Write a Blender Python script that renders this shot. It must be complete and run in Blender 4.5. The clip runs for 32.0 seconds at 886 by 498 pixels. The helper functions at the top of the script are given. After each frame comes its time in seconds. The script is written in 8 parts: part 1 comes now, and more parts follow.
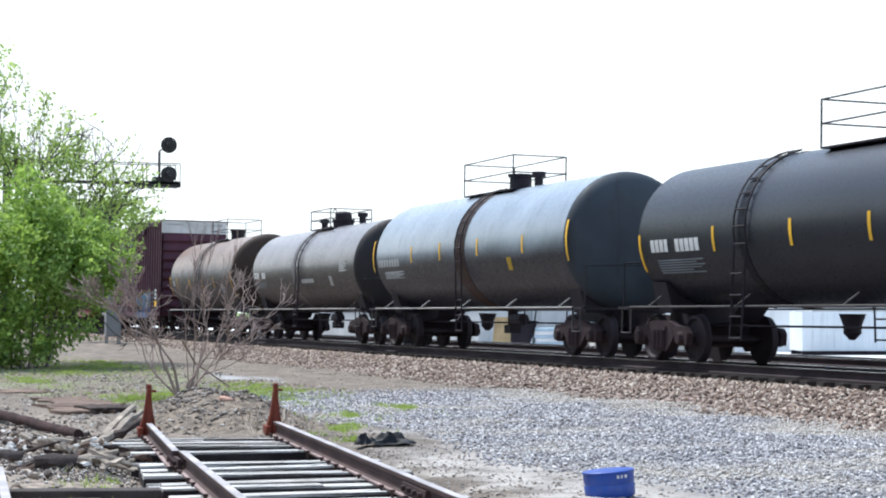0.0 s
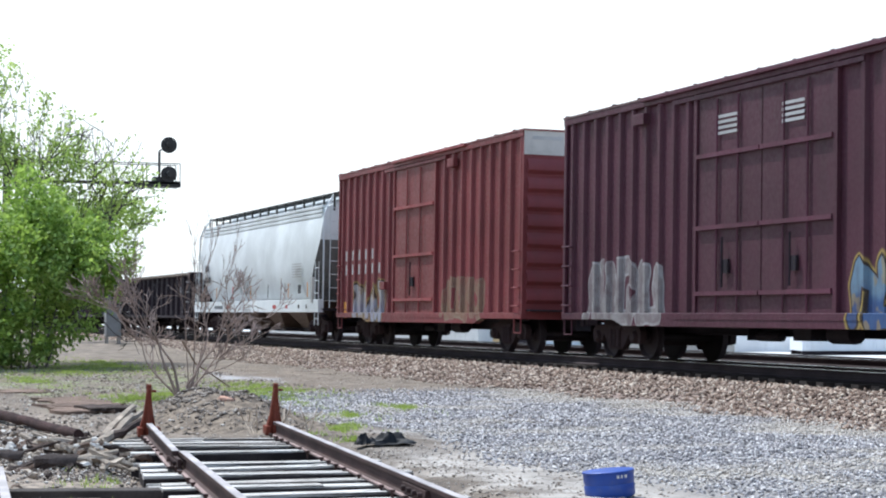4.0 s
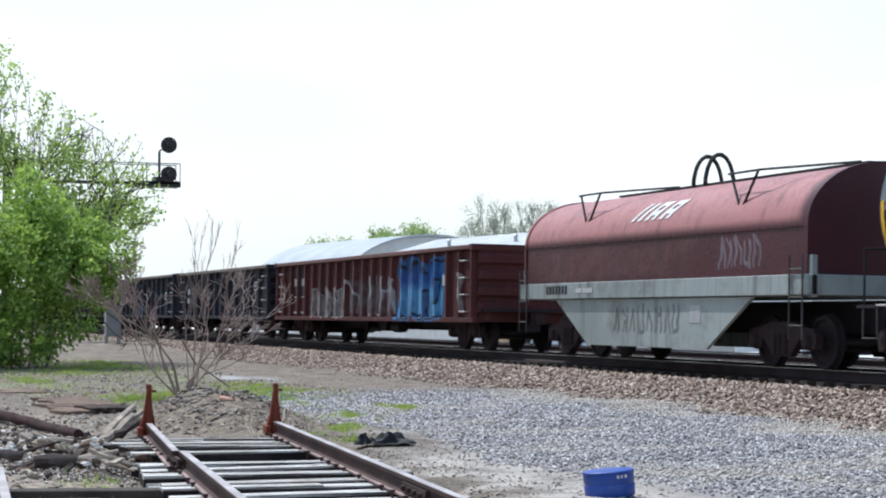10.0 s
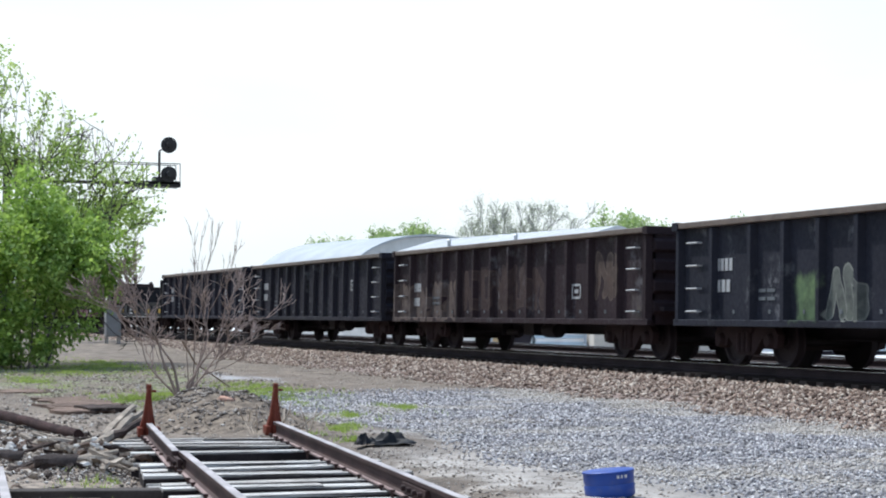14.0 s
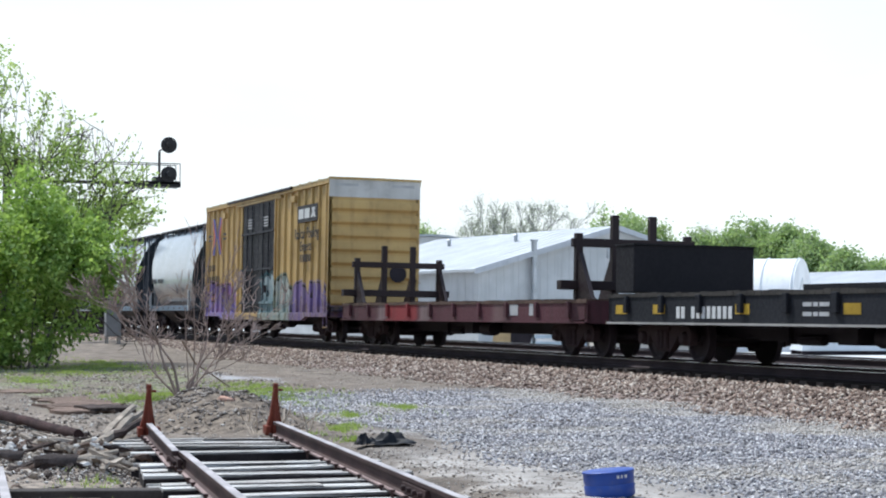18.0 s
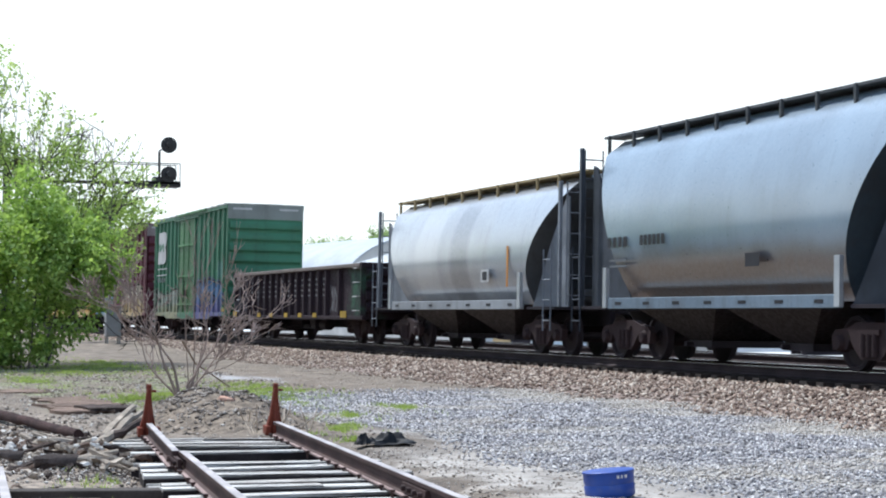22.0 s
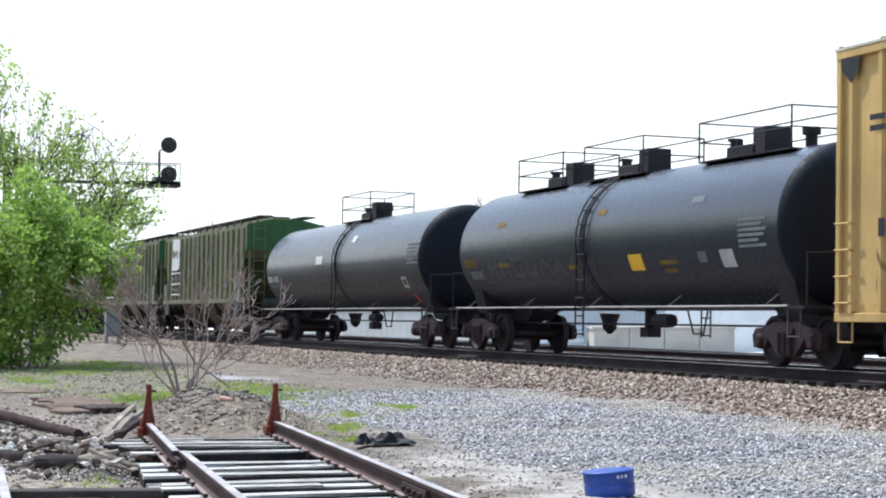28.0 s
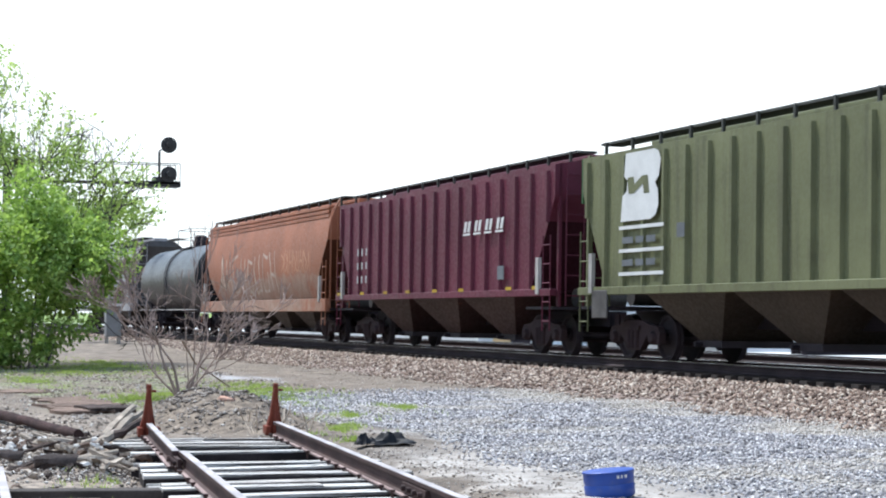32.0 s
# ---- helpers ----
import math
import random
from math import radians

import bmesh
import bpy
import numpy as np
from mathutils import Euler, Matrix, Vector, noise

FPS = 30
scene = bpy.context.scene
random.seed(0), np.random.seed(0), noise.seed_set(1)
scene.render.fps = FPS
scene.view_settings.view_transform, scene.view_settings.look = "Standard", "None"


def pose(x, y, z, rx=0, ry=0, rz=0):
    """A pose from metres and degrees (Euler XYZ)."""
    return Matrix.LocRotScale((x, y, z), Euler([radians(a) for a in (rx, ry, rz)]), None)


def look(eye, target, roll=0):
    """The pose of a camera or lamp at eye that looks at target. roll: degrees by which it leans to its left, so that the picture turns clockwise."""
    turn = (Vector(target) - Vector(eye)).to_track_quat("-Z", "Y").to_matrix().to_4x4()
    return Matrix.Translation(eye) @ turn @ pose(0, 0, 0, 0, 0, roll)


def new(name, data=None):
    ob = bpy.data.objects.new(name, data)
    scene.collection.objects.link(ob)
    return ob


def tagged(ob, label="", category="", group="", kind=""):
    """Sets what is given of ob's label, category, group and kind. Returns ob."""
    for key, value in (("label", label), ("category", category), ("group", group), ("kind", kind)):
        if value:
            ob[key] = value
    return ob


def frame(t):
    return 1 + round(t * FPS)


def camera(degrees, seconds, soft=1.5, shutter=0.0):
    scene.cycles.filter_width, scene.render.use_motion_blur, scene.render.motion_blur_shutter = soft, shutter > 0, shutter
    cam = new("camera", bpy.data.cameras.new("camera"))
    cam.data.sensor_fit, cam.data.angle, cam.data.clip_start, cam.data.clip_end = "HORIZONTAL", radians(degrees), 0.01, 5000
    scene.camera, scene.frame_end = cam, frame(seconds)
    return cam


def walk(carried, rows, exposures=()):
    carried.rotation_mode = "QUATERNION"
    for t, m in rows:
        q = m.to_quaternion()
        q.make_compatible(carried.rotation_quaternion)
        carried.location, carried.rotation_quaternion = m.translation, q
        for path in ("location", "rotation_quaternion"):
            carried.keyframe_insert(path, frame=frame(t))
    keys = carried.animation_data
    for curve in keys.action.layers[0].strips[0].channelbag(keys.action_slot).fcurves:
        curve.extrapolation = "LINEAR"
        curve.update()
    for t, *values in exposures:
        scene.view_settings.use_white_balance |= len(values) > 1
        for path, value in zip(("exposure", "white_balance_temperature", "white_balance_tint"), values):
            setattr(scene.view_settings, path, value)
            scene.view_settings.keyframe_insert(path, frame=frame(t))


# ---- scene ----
cam = camera(27.13, 32.0, soft=2.0, shutter=0.06)
THETA = math.atan(1149 / 3250)
EYE = Vector((0.0, -17.17, 0.98))
FWD = Vector((-math.cos(THETA), math.sin(THETA), 112 / 3250))
walk(cam, [(0.0, look(EYE, EYE + FWD * 10)), (32.0, look(EYE, EYE + FWD * 10))],
     exposures=[(0.0, 0.24, 6060, 7), (1.0, 0.26, 6060, 7), (3.0, 0.33, 6060, 7), (5.5, -0.12, 6060, 7), (9.0, -0.1, 6060, 7), (14.0, -0.06, 6060, 7), (18.0, -0.05, 6060, 7), (20.0, 0.05, 6060, 7), (21.0, 0.13, 6060, 7), (22.0, 0.14, 6060, 7), (24.0, 0.25, 6060, 7), (25.0, 0.19, 6060, 7), (28.0, 0.23, 6060, 7), (30.0, 0.33, 6060, 7), (31.0, 0.29, 6060, 7), (32.0, 0.34, 6060, 7)])

# ---- light ----
SUN_AZ = Vector((-0.91, -0.42, 0)).normalized()
SUN_EL = radians(60)
sun_dir = Vector((SUN_AZ.x * math.cos(SUN_EL), SUN_AZ.y * math.cos(SUN_EL), math.sin(SUN_EL)))
sun = new("sun", bpy.data.lights.new("sun", "SUN"))
sun.data.energy, sun.data.angle, sun.data.color = 4.9, radians(0.9), (1.0, 0.965, 0.92)
sun.matrix_world = look(sun_dir * 200, (0, 0, 0))

world = bpy.data.worlds.new("world")
scene.world = world
world.use_nodes = True
wt = world.node_tree
wt.nodes.clear()
w_out = wt.nodes.new("ShaderNodeOutputWorld")
w_bg = wt.nodes.new("ShaderNodeBackground")
w_sky = wt.nodes.new("ShaderNodeTexSky")
w_sky.sky_type, w_sky.sun_disc = "NISHITA", False
w_sky.sun_elevation, w_sky.sun_rotation = SUN_EL, math.atan2(SUN_AZ.x, SUN_AZ.y)
w_sky.air_density, w_sky.dust_density = 1.2, 4.0
w_tc = wt.nodes.new("ShaderNodeTexCoord")
w_map = wt.nodes.new("ShaderNodeMapping")
w_map.inputs["Scale"].default_value = (1, 1, 3)
w_noise = wt.nodes.new("ShaderNodeTexNoise")
w_noise.inputs["Scale"].default_value, w_noise.inputs["Detail"].default_value = 3.0, 5
w_ramp = wt.nodes.new("ShaderNodeValToRGB")
w_ramp.color_ramp.elements[0].position, w_ramp.color_ramp.elements[0].color = 0.3, (0.82, 0.82, 0.82, 1)
w_ramp.color_ramp.elements[1].position, w_ramp.color_ramp.elements[1].color = 0.62, (1.0, 1.0, 1.0, 1)
w_mix = wt.nodes.new("ShaderNodeMix")
w_mix.data_type = "RGBA"
wt.links.new(w_tc.outputs["Generated"], w_map.inputs["Vector"])
wt.links.new(w_map.outputs["Vector"], w_noise.inputs["Vector"])
wt.links.new(w_noise.outputs["Fac"], w_ramp.inputs["Fac"])
w_sep = wt.nodes.new("ShaderNodeSeparateXYZ")
wt.links.new(w_tc.outputs["Generated"], w_sep.inputs[0])
w_haze = wt.nodes.new("ShaderNodeMapRange")
w_haze.interpolation_type = "SMOOTHSTEP"
for w_i, w_v in zip(range(1, 5), (0.12, 0.52, 1.0, 0.0)):
    w_haze.inputs[w_i].default_value = w_v
wt.links.new(w_sep.outputs[2], w_haze.inputs[0])
w_mul = wt.nodes.new("ShaderNodeMath")
w_mul.operation = "MULTIPLY"
wt.links.new(w_ramp.outputs["Color"], w_mul.inputs[0])
wt.links.new(w_mul.outputs[0], w_mix.inputs["Factor"])
w_veil = wt.nodes.new("ShaderNodeMix")
w_veil.data_type = "RGBA"
w_veil.inputs["A"].default_value, w_veil.inputs["B"].default_value = (5.6, 8.0, 11.8, 1), (10.7, 10.95, 10.9, 1)
wt.links.new(w_haze.outputs[0], w_veil.inputs["Factor"])
wt.links.new(w_veil.outputs["Result"], w_mix.inputs["B"])
w_cover = wt.nodes.new("ShaderNodeMath")
w_cover.operation = "MULTIPLY_ADD"
w_cover.inputs[1].default_value, w_cover.inputs[2].default_value = 0.35, 0.65
wt.links.new(w_haze.outputs[0], w_cover.inputs[0])
wt.links.new(w_cover.outputs[0], w_mul.inputs[1])
wt.links.new(w_sky.outputs["Color"], w_mix.inputs["A"])
wt.links.new(w_mix.outputs["Result"], w_bg.inputs["Color"])
w_bg.inputs["Strength"].default_value = 0.11
wt.links.new(w_bg.outputs["Background"], w_out.inputs["Surface"])


# ---- material helpers ----
class Nodes:
    """A small builder for shader node trees."""

    def __init__(self, name):
        self.mat = bpy.data.materials.new(name)
        self.mat.use_nodes = True
        self.t = self.mat.node_tree
        self.bsdf = self.t.nodes["Principled BSDF"]

    def put(self, socket, value):
        if hasattr(value, "is_linked"):
            self.t.links.new(value, socket)
        elif isinstance(value, tuple) and socket.type == "RGBA" and len(value) == 3:
            socket.default_value = (*value, 1)
        else:
            socket.default_value = value

    def node(self, kind, **inputs):
        n = self.t.nodes.new("ShaderNode" + kind)
        for key, value in inputs.items():
            self.put(n.inputs[key.replace("_", " ")], value)
        return n

    def coords(self, ob=None, scale=(1, 1, 1), loc=(0, 0, 0)):
        tc = self.t.nodes.new("ShaderNodeTexCoord")
        if ob:
            tc.object = ob
        return self.node("Mapping", Vector=tc.outputs["Object"], Scale=scale, Location=loc).outputs[0]

    def world_coords(self, scale=(1, 1, 1)):
        g = self.t.nodes.new("ShaderNodeNewGeometry")
        return self.node("Mapping", Vector=g.outputs["Position"], Scale=scale).outputs[0]

    def noise(self, vec, scale, detail=4, rough=0.55):
        return self.node("TexNoise", Vector=vec, Scale=scale, Detail=detail, Roughness=rough).outputs["Fac"]

    def math(self, op, a, b=0.0, clamp=False):
        n = self.t.nodes.new("ShaderNodeMath")
        n.operation, n.use_clamp = op, clamp
        self.put(n.inputs[0], a)
        self.put(n.inputs[1], b)
        return n.outputs[0]

    def vec(self, op, *args):
        n = self.t.nodes.new("ShaderNodeVectorMath")
        n.operation = op
        for socket, value in zip(n.inputs, args):
            self.put(socket, value)
        return n.outputs["Value" if op in ("DOT_PRODUCT", "LENGTH") else "Vector"]

    def step(self, v, lo, hi, out0=0.0, out1=1.0):
        n = self.node("MapRange", Value=v)
        n.interpolation_type = "SMOOTHSTEP"
        for i, x in zip(range(1, 5), (lo, hi, out0, out1)):
            n.inputs[i].default_value = x
        return n.outputs[0]

    def mix(self, fac, a, b, blend="MIX"):
        n = self.t.nodes.new("ShaderNodeMix")
        n.data_type, n.blend_type = "RGBA", blend
        self.put(n.inputs["Factor"], fac)
        self.put(n.inputs["A"], a)
        self.put(n.inputs["B"], b)
        return n.outputs["Result"]

    def split(self, vec):
        n = self.node("SeparateXYZ", Vector=vec)
        return n.outputs[0], n.outputs[1], n.outputs[2]

    def bump(self, height, strength=0.3, dist=0.01):
        self.put(self.bsdf.inputs["Normal"], self.node("Bump", Height=height, Strength=strength, Distance=dist).outputs[0])

    def done(self, color, rough=0.6, metal=0.0):
        self.put(self.bsdf.inputs["Base Color"], color)
        self.put(self.bsdf.inputs["Roughness"], rough)
        self.put(self.bsdf.inputs["Metallic"], metal)
        return self.mat


def shade(c, k):
    return tuple(min(1.0, x * k) for x in c)


def plain(name, color, rough=0.6, metal=0.0, scale=6.0, var=0.25, bump=0.15, dist=0.004, rust=0.0, random_tint=0.0):
    """A worn surface: two scales of variation, an optional share of rust."""
    n = Nodes(name)
    v = n.world_coords() if random_tint < 0 else n.coords()
    big, fine = n.noise(v, scale * 0.25, 3), n.noise(v, scale * 6, 5)
    c = n.mix(n.step(big, 0.3, 0.7), shade(color, 1 - var), shade(color, 1 + var))
    c = n.mix(n.step(fine, 0.35, 0.75, 0, 0.45), c, shade(color, 1 - var * 1.6))
    if rust:
        c = n.mix(n.step(n.noise(v, scale * 1.3, 6, 0.7), 0.72 - rust * 0.4, 0.8 - rust * 0.3), c, (0.085, 0.034, 0.02))
    if random_tint > 0:
        oi = n.t.nodes.new("ShaderNodeObjectInfo")
        c = n.mix(n.step(oi.outputs["Random"], 0, 1, 0, random_tint), c, shade(color, 0.45))
    n.bump(fine, bump, dist)
    n.bsdf.inputs["Specular IOR Level"].default_value = 0.5 if metal > 0.5 else 0.22
    return n.done(c, rough, metal)


def sprayed(n, car, c, x, y, z, x0, x1, z0, z1, c1, c2, c3, style="piece", weight=0.17):
    """Spray paint on the near side: fat rounded letter forms that spell nothing, with fill, outline and glow.
    styles: piece (all three), line (pale outlines over a thin fill), tag (thin strokes alone), haze (a soft cloud)."""
    v = n.coords(car)
    h = z1 - z0
    near = n.step(y, -0.6, -0.4, 1, 0)
    wear = n.step(n.noise(v, 3.2, 5, 0.7), 0.30, 0.62, 0.78 if style == "piece" else 0.5, 1.0)
    if style == "haze":
        wob = n.math("MULTIPLY", n.math("SUBTRACT", n.noise(v, 1.7, 4, 0.6), 0.5), 1.6)
        dx = n.math("DIVIDE", n.math("ABSOLUTE", n.math("SUBTRACT", x, (x0 + x1) / 2)), (x1 - x0) / 2)
        dz = n.math("DIVIDE", n.math("ABSOLUTE", n.math("SUBTRACT", z, (z0 + z1) / 2)), h / 2)
        m = n.step(n.math("ADD", n.math("MAXIMUM", dx, dz), wob), 0.55, 1.1, weight, 0)
        return n.mix(n.math("MULTIPLY", n.math("MULTIPLY", m, near), wear), c, n.mix(n.step(n.noise(v, 2.6, 3), 0.4, 0.6), c1, c2))
    rng = random.Random(round((x0 * 31 + z0 * 7 + x1) * 100))
    p = n.node("CombineXYZ", X=x, Y=0.0, Z=z).outputs[0]
    sx = n.math("MULTIPLY", n.math("SUBTRACT", n.noise(p, 1.5 / h, 1), 0.5), 0.42 * h)
    sz = n.math("MULTIPLY", n.math("SUBTRACT", n.noise(n.vec("ADD", p, (7.3, 0.0, 4.1)), 1.5 / h, 1), 0.5), 0.34 * h)
    p = n.node("CombineXYZ", X=n.math("ADD", x, sx), Y=0.0, Z=n.math("ADD", z, sz)).outputs[0]
    count = min(8, max(1, round((x1 - x0) / (0.54 * h))))
    w = (x1 - x0) / count
    pad = 0.30 if style == "tag" else 0.24
    dist = None
    for k in range(count):
        a, b = x0 + w * (k + pad * 0.7), x0 + w * (k + 1 - pad * 0.7)
        lo, hi, mid = z0 + h * 0.14, z1 - h * rng.uniform(0.10, 0.24), z0 + h * rng.uniform(0.45, 0.6)
        forms = (((a, lo, a, hi), (a, hi, b, mid), (b, mid, b, lo)), ((a, lo, a, hi), (b, lo, b, hi), (a, mid, b, mid)),
                 ((a, hi, b, hi), (a, hi, a, lo), (a, lo, b, lo), (b, lo, b, mid)), ((a, hi, b, mid), (b, mid, a, lo), (b, hi, b, lo)),
                 ((a, hi, a, lo), (a, lo, b, lo), (b, lo, b, hi)), ((a, lo, (a + b) / 2, hi), ((a + b) / 2, hi, b, lo)))
        lean = rng.uniform(-0.10, 0.16) * h
        for xa, za, xb, zb in rng.choice(forms):
            xa, xb = xa + lean * (za - lo) / h, xb + lean * (zb - lo) / h
            d = Vector((xb - xa, 0, zb - za))
            pa = n.vec("SUBTRACT", p, (xa, 0.0, za))
            t = n.math("ADD", n.vec("DOT_PRODUCT", pa, tuple(d / max(d.length_squared, 1e-4))), 0.0, True)
            e = n.vec("LENGTH", n.vec("MULTIPLY_ADD", tuple(-d), n.node("CombineXYZ", X=t, Y=t, Z=t).outputs[0], pa))
            dist = e if dist is None else n.math("MINIMUM", dist, e)
    r = weight * h * (1.0 if style == "tag" else 0.62)
    if style == "tag":
        m = n.step(dist, r * 0.25, r * 0.34, 0.9, 0)
        return n.mix(n.math("MULTIPLY", n.math("MULTIPLY", m, near), wear), c, c1)
    rise = n.step(z, z0 + h * 0.15, z0 + h * 0.85)
    fill = n.mix(n.step(n.math("ADD", rise, n.noise(v, 2.2, 3)), 0.65, 1.25), c1, c2)
    fill = n.mix(n.step(n.noise(n.coords(car, scale=(1.0, 1.0, 0.6)), 3.0, 2), 0.56, 0.62, 0, 0.55), fill, c3)
    line = (0.016, 0.016, 0.022) if style == "piece" else c2
    glow = n.step(dist, r + h * 0.05, r + h * 0.09, 0.8 if style == "piece" else 0.0, 0)
    g = n.mix(n.math("MULTIPLY", glow, near), c, c3)
    g = n.mix(n.math("MULTIPLY", n.step(dist, r + h * 0.028, r + h * 0.036, 0.92, 0), near), g, line)
    body = n.step(dist, r * 0.92, r, 0.95 if style == "piece" else 0.55, 0)
    if style == "line":
        fill = n.mix(0.5, fill, c1)
    g = n.mix(n.math("MULTIPLY", body, near), g, n.mix(0.15 if style == "piece" else 0.6, fill, c))
    return n.mix(wear, c, g)


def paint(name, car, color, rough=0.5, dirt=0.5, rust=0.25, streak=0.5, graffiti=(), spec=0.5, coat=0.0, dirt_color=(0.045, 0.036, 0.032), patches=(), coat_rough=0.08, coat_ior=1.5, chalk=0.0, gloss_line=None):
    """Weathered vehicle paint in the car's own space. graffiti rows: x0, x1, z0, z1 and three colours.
    gloss_line: height below which the coat is cut, to put the dark lower reflection into the paint."""
    n = Nodes(name)
    if max(color) < 0.06:
        dirt_color = shade(color, 1.5)
        spec = min(spec, 0.16)
    v = n.coords(car)
    vs = n.coords(car, scale=(2.2, 2.2, 0.16))
    big, fine, run = n.noise(v, 0.45, 4), n.noise(v, 14, 5), n.noise(vs, 1.6, 5, 0.6)
    c = n.mix(n.step(big, 0.3, 0.7), shade(color, 0.82), shade(color, 1.15))
    x, y, z = n.split(v)
    for x0, x1, z0, z1, p in patches:
        m = n.math("MULTIPLY", n.step(n.math("ADD", x, n.math("MULTIPLY", fine, 0.2)), x0 - 0.1, x0 + 0.3), n.step(x, x1 - 0.3, x1 + 0.1, 1, 0))
        m = n.math("MULTIPLY", m, n.math("MULTIPLY", n.step(z, z0 - 0.1, z0 + 0.1), n.step(n.math("ADD", z, n.math("MULTIPLY", big, 0.4)), z1 - 0.05, z1 + 0.5, 1, 0)))
        c = n.mix(m, c, p)
    for row in graffiti:
        c = sprayed(n, car, c, x, y, z, *row)
    if chalk:
        sm = n.noise(n.coords(car, scale=(1.0, 1.0, 0.7), loc=(3.1, 0, 1.7)), 1.3, 3, 0.6)
        sm = n.math("MULTIPLY", n.step(sm, 0.54, 0.70), n.step(n.noise(v, 5.5, 4, 0.7), 0.42, 0.62, 0.0, chalk))
        c = n.mix(sm, c, (0.20, 0.20, 0.21))
    c = n.mix(n.step(run, 0.48, 0.72, 0, streak * 0.8), c, n.mix(0.5, dirt_color, shade(color, 0.5)))
    c = n.mix(n.step(n.noise(v, 1.1, 5, 0.65), 0.5, 0.78, 0, dirt), c, dirt_color)
    c = n.mix(n.step(n.noise(v, 2.3, 7, 0.72), 0.78 - rust * 0.35, 0.84 - rust * 0.3, 0, 0.85), c, (0.13, 0.052, 0.028))
    n.bump(n.noise(v, 3.0, 3), 0.12 if coat == 0 else 0.035, 0.02)
    n.bsdf.inputs["Specular IOR Level"].default_value = spec
    n.bsdf.inputs["Coat Weight"].default_value = coat
    # weaker coat low down imitates a side that mirrors dark ground
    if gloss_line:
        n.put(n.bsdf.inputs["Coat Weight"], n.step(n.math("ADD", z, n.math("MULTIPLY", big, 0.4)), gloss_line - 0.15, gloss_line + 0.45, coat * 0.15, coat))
    n.bsdf.inputs["Coat Roughness"].default_value = coat_rough
    n.bsdf.inputs["Coat IOR"].default_value = coat_ior
    return n.done(c, n.step(fine, 0.3, 0.7, rough - 0.08, rough + 0.14))


# ---- mesh helpers ----
class Shape:
    """Gathers vertices and faces of one mesh."""

    def __init__(self):
        self.v, self.f = [], []

    def poly(self, pts, faces):
        k = len(self.v)
        self.v += [tuple(p) for p in pts]
        self.f += [tuple(k + i for i in f) for f in faces]
        return self

    def box(self, x0, x1, y0, y1, z0, z1):
        return self.poly([(x, y, z) for x in (x0, x1) for y in (y0, y1) for z in (z0, z1)],
                         [(0, 1, 3, 2), (4, 6, 7, 5), (0, 4, 5, 1), (2, 3, 7, 6), (0, 2, 6, 4), (1, 5, 7, 3)])

    def prism(self, profile, axis, a, b):
        """profile: points in the two other axes, in order; drawn out along axis from a to b."""
        def at(p, s):
            return {"x": (s, p[0], p[1]), "y": (p[0], s, p[1]), "z": (p[0], p[1], s)}[axis]
        k = len(profile)
        pts = [at(p, a) for p in profile] + [at(p, b) for p in profile]
        return self.poly(pts, [tuple(range(k)), tuple(range(2 * k - 1, k - 1, -1))] + [(i, (i + 1) % k, k + (i + 1) % k, k + i) for i in range(k)])

    def tube(self, path, r, n=6, r1=None, cap=True):
        """A round bar along a list of points."""
        path = [Vector(p) for p in path]
        k0 = len(self.v)
        for i, p in enumerate(path):
            d = (path[min(i + 1, len(path) - 1)] - path[max(i - 1, 0)]).normalized()
            a = d.orthogonal().normalized() if i == 0 else (a - d * a.dot(d)).normalized()
            b = d.cross(a)
            rr = r if r1 is None else r + (r1 - r) * i / (len(path) - 1)
            for j in range(n):
                t = 2 * math.pi * j / n
                self.v.append(tuple(p + (a * math.cos(t) + b * math.sin(t)) * rr))
        for i in range(len(path) - 1):
            for j in range(n):
                q = k0 + i * n
                self.f.append((q + j, q + (j + 1) % n, q + n + (j + 1) % n, q + n + j))
        if cap:
            self.f.append(tuple(k0 + j for j in reversed(range(n))))
            self.f.append(tuple(k0 + (len(path) - 1) * n + j for j in range(n)))
        return self

    def lathe(self, prof, axis, n=24, center=(0, 0, 0)):
        """prof: (along, radius) pairs turned about axis."""
        k0 = len(self.v)
        for s, r in prof:
            for j in range(n):
                t = 2 * math.pi * j / n
                c, d = r * math.cos(t), r * math.sin(t)
                p = {"x": (s, c, d), "y": (c, s, d), "z": (c, d, s)}[axis]
                self.v.append((p[0] + center[0], p[1] + center[1], p[2] + center[2]))
        for i in range(len(prof) - 1):
            for j in range(n):
                q = k0 + i * n
                self.f.append((q + j, q + (j + 1) % n, q + n + (j + 1) % n, q + n + j))
        self.f.append(tuple(k0 + j for j in reversed(range(n))))
        self.f.append(tuple(k0 + (len(prof) - 1) * n + j for j in range(n)))
        return self

    def mesh(self, name, material, smooth=True):
        me = bpy.data.meshes.new(name)
        me.from_pydata(self.v, [], self.f)
        bm = bmesh.new()
        bm.from_mesh(me)
        bmesh.ops.recalc_face_normals(bm, faces=bm.faces)
        bm.to_mesh(me)
        bm.free()
        if smooth:
            me.polygons.foreach_set("use_smooth", [True] * len(me.polygons))
            me.set_sharp_from_angle(angle=radians(38))
        me.materials.append(material)
        return me


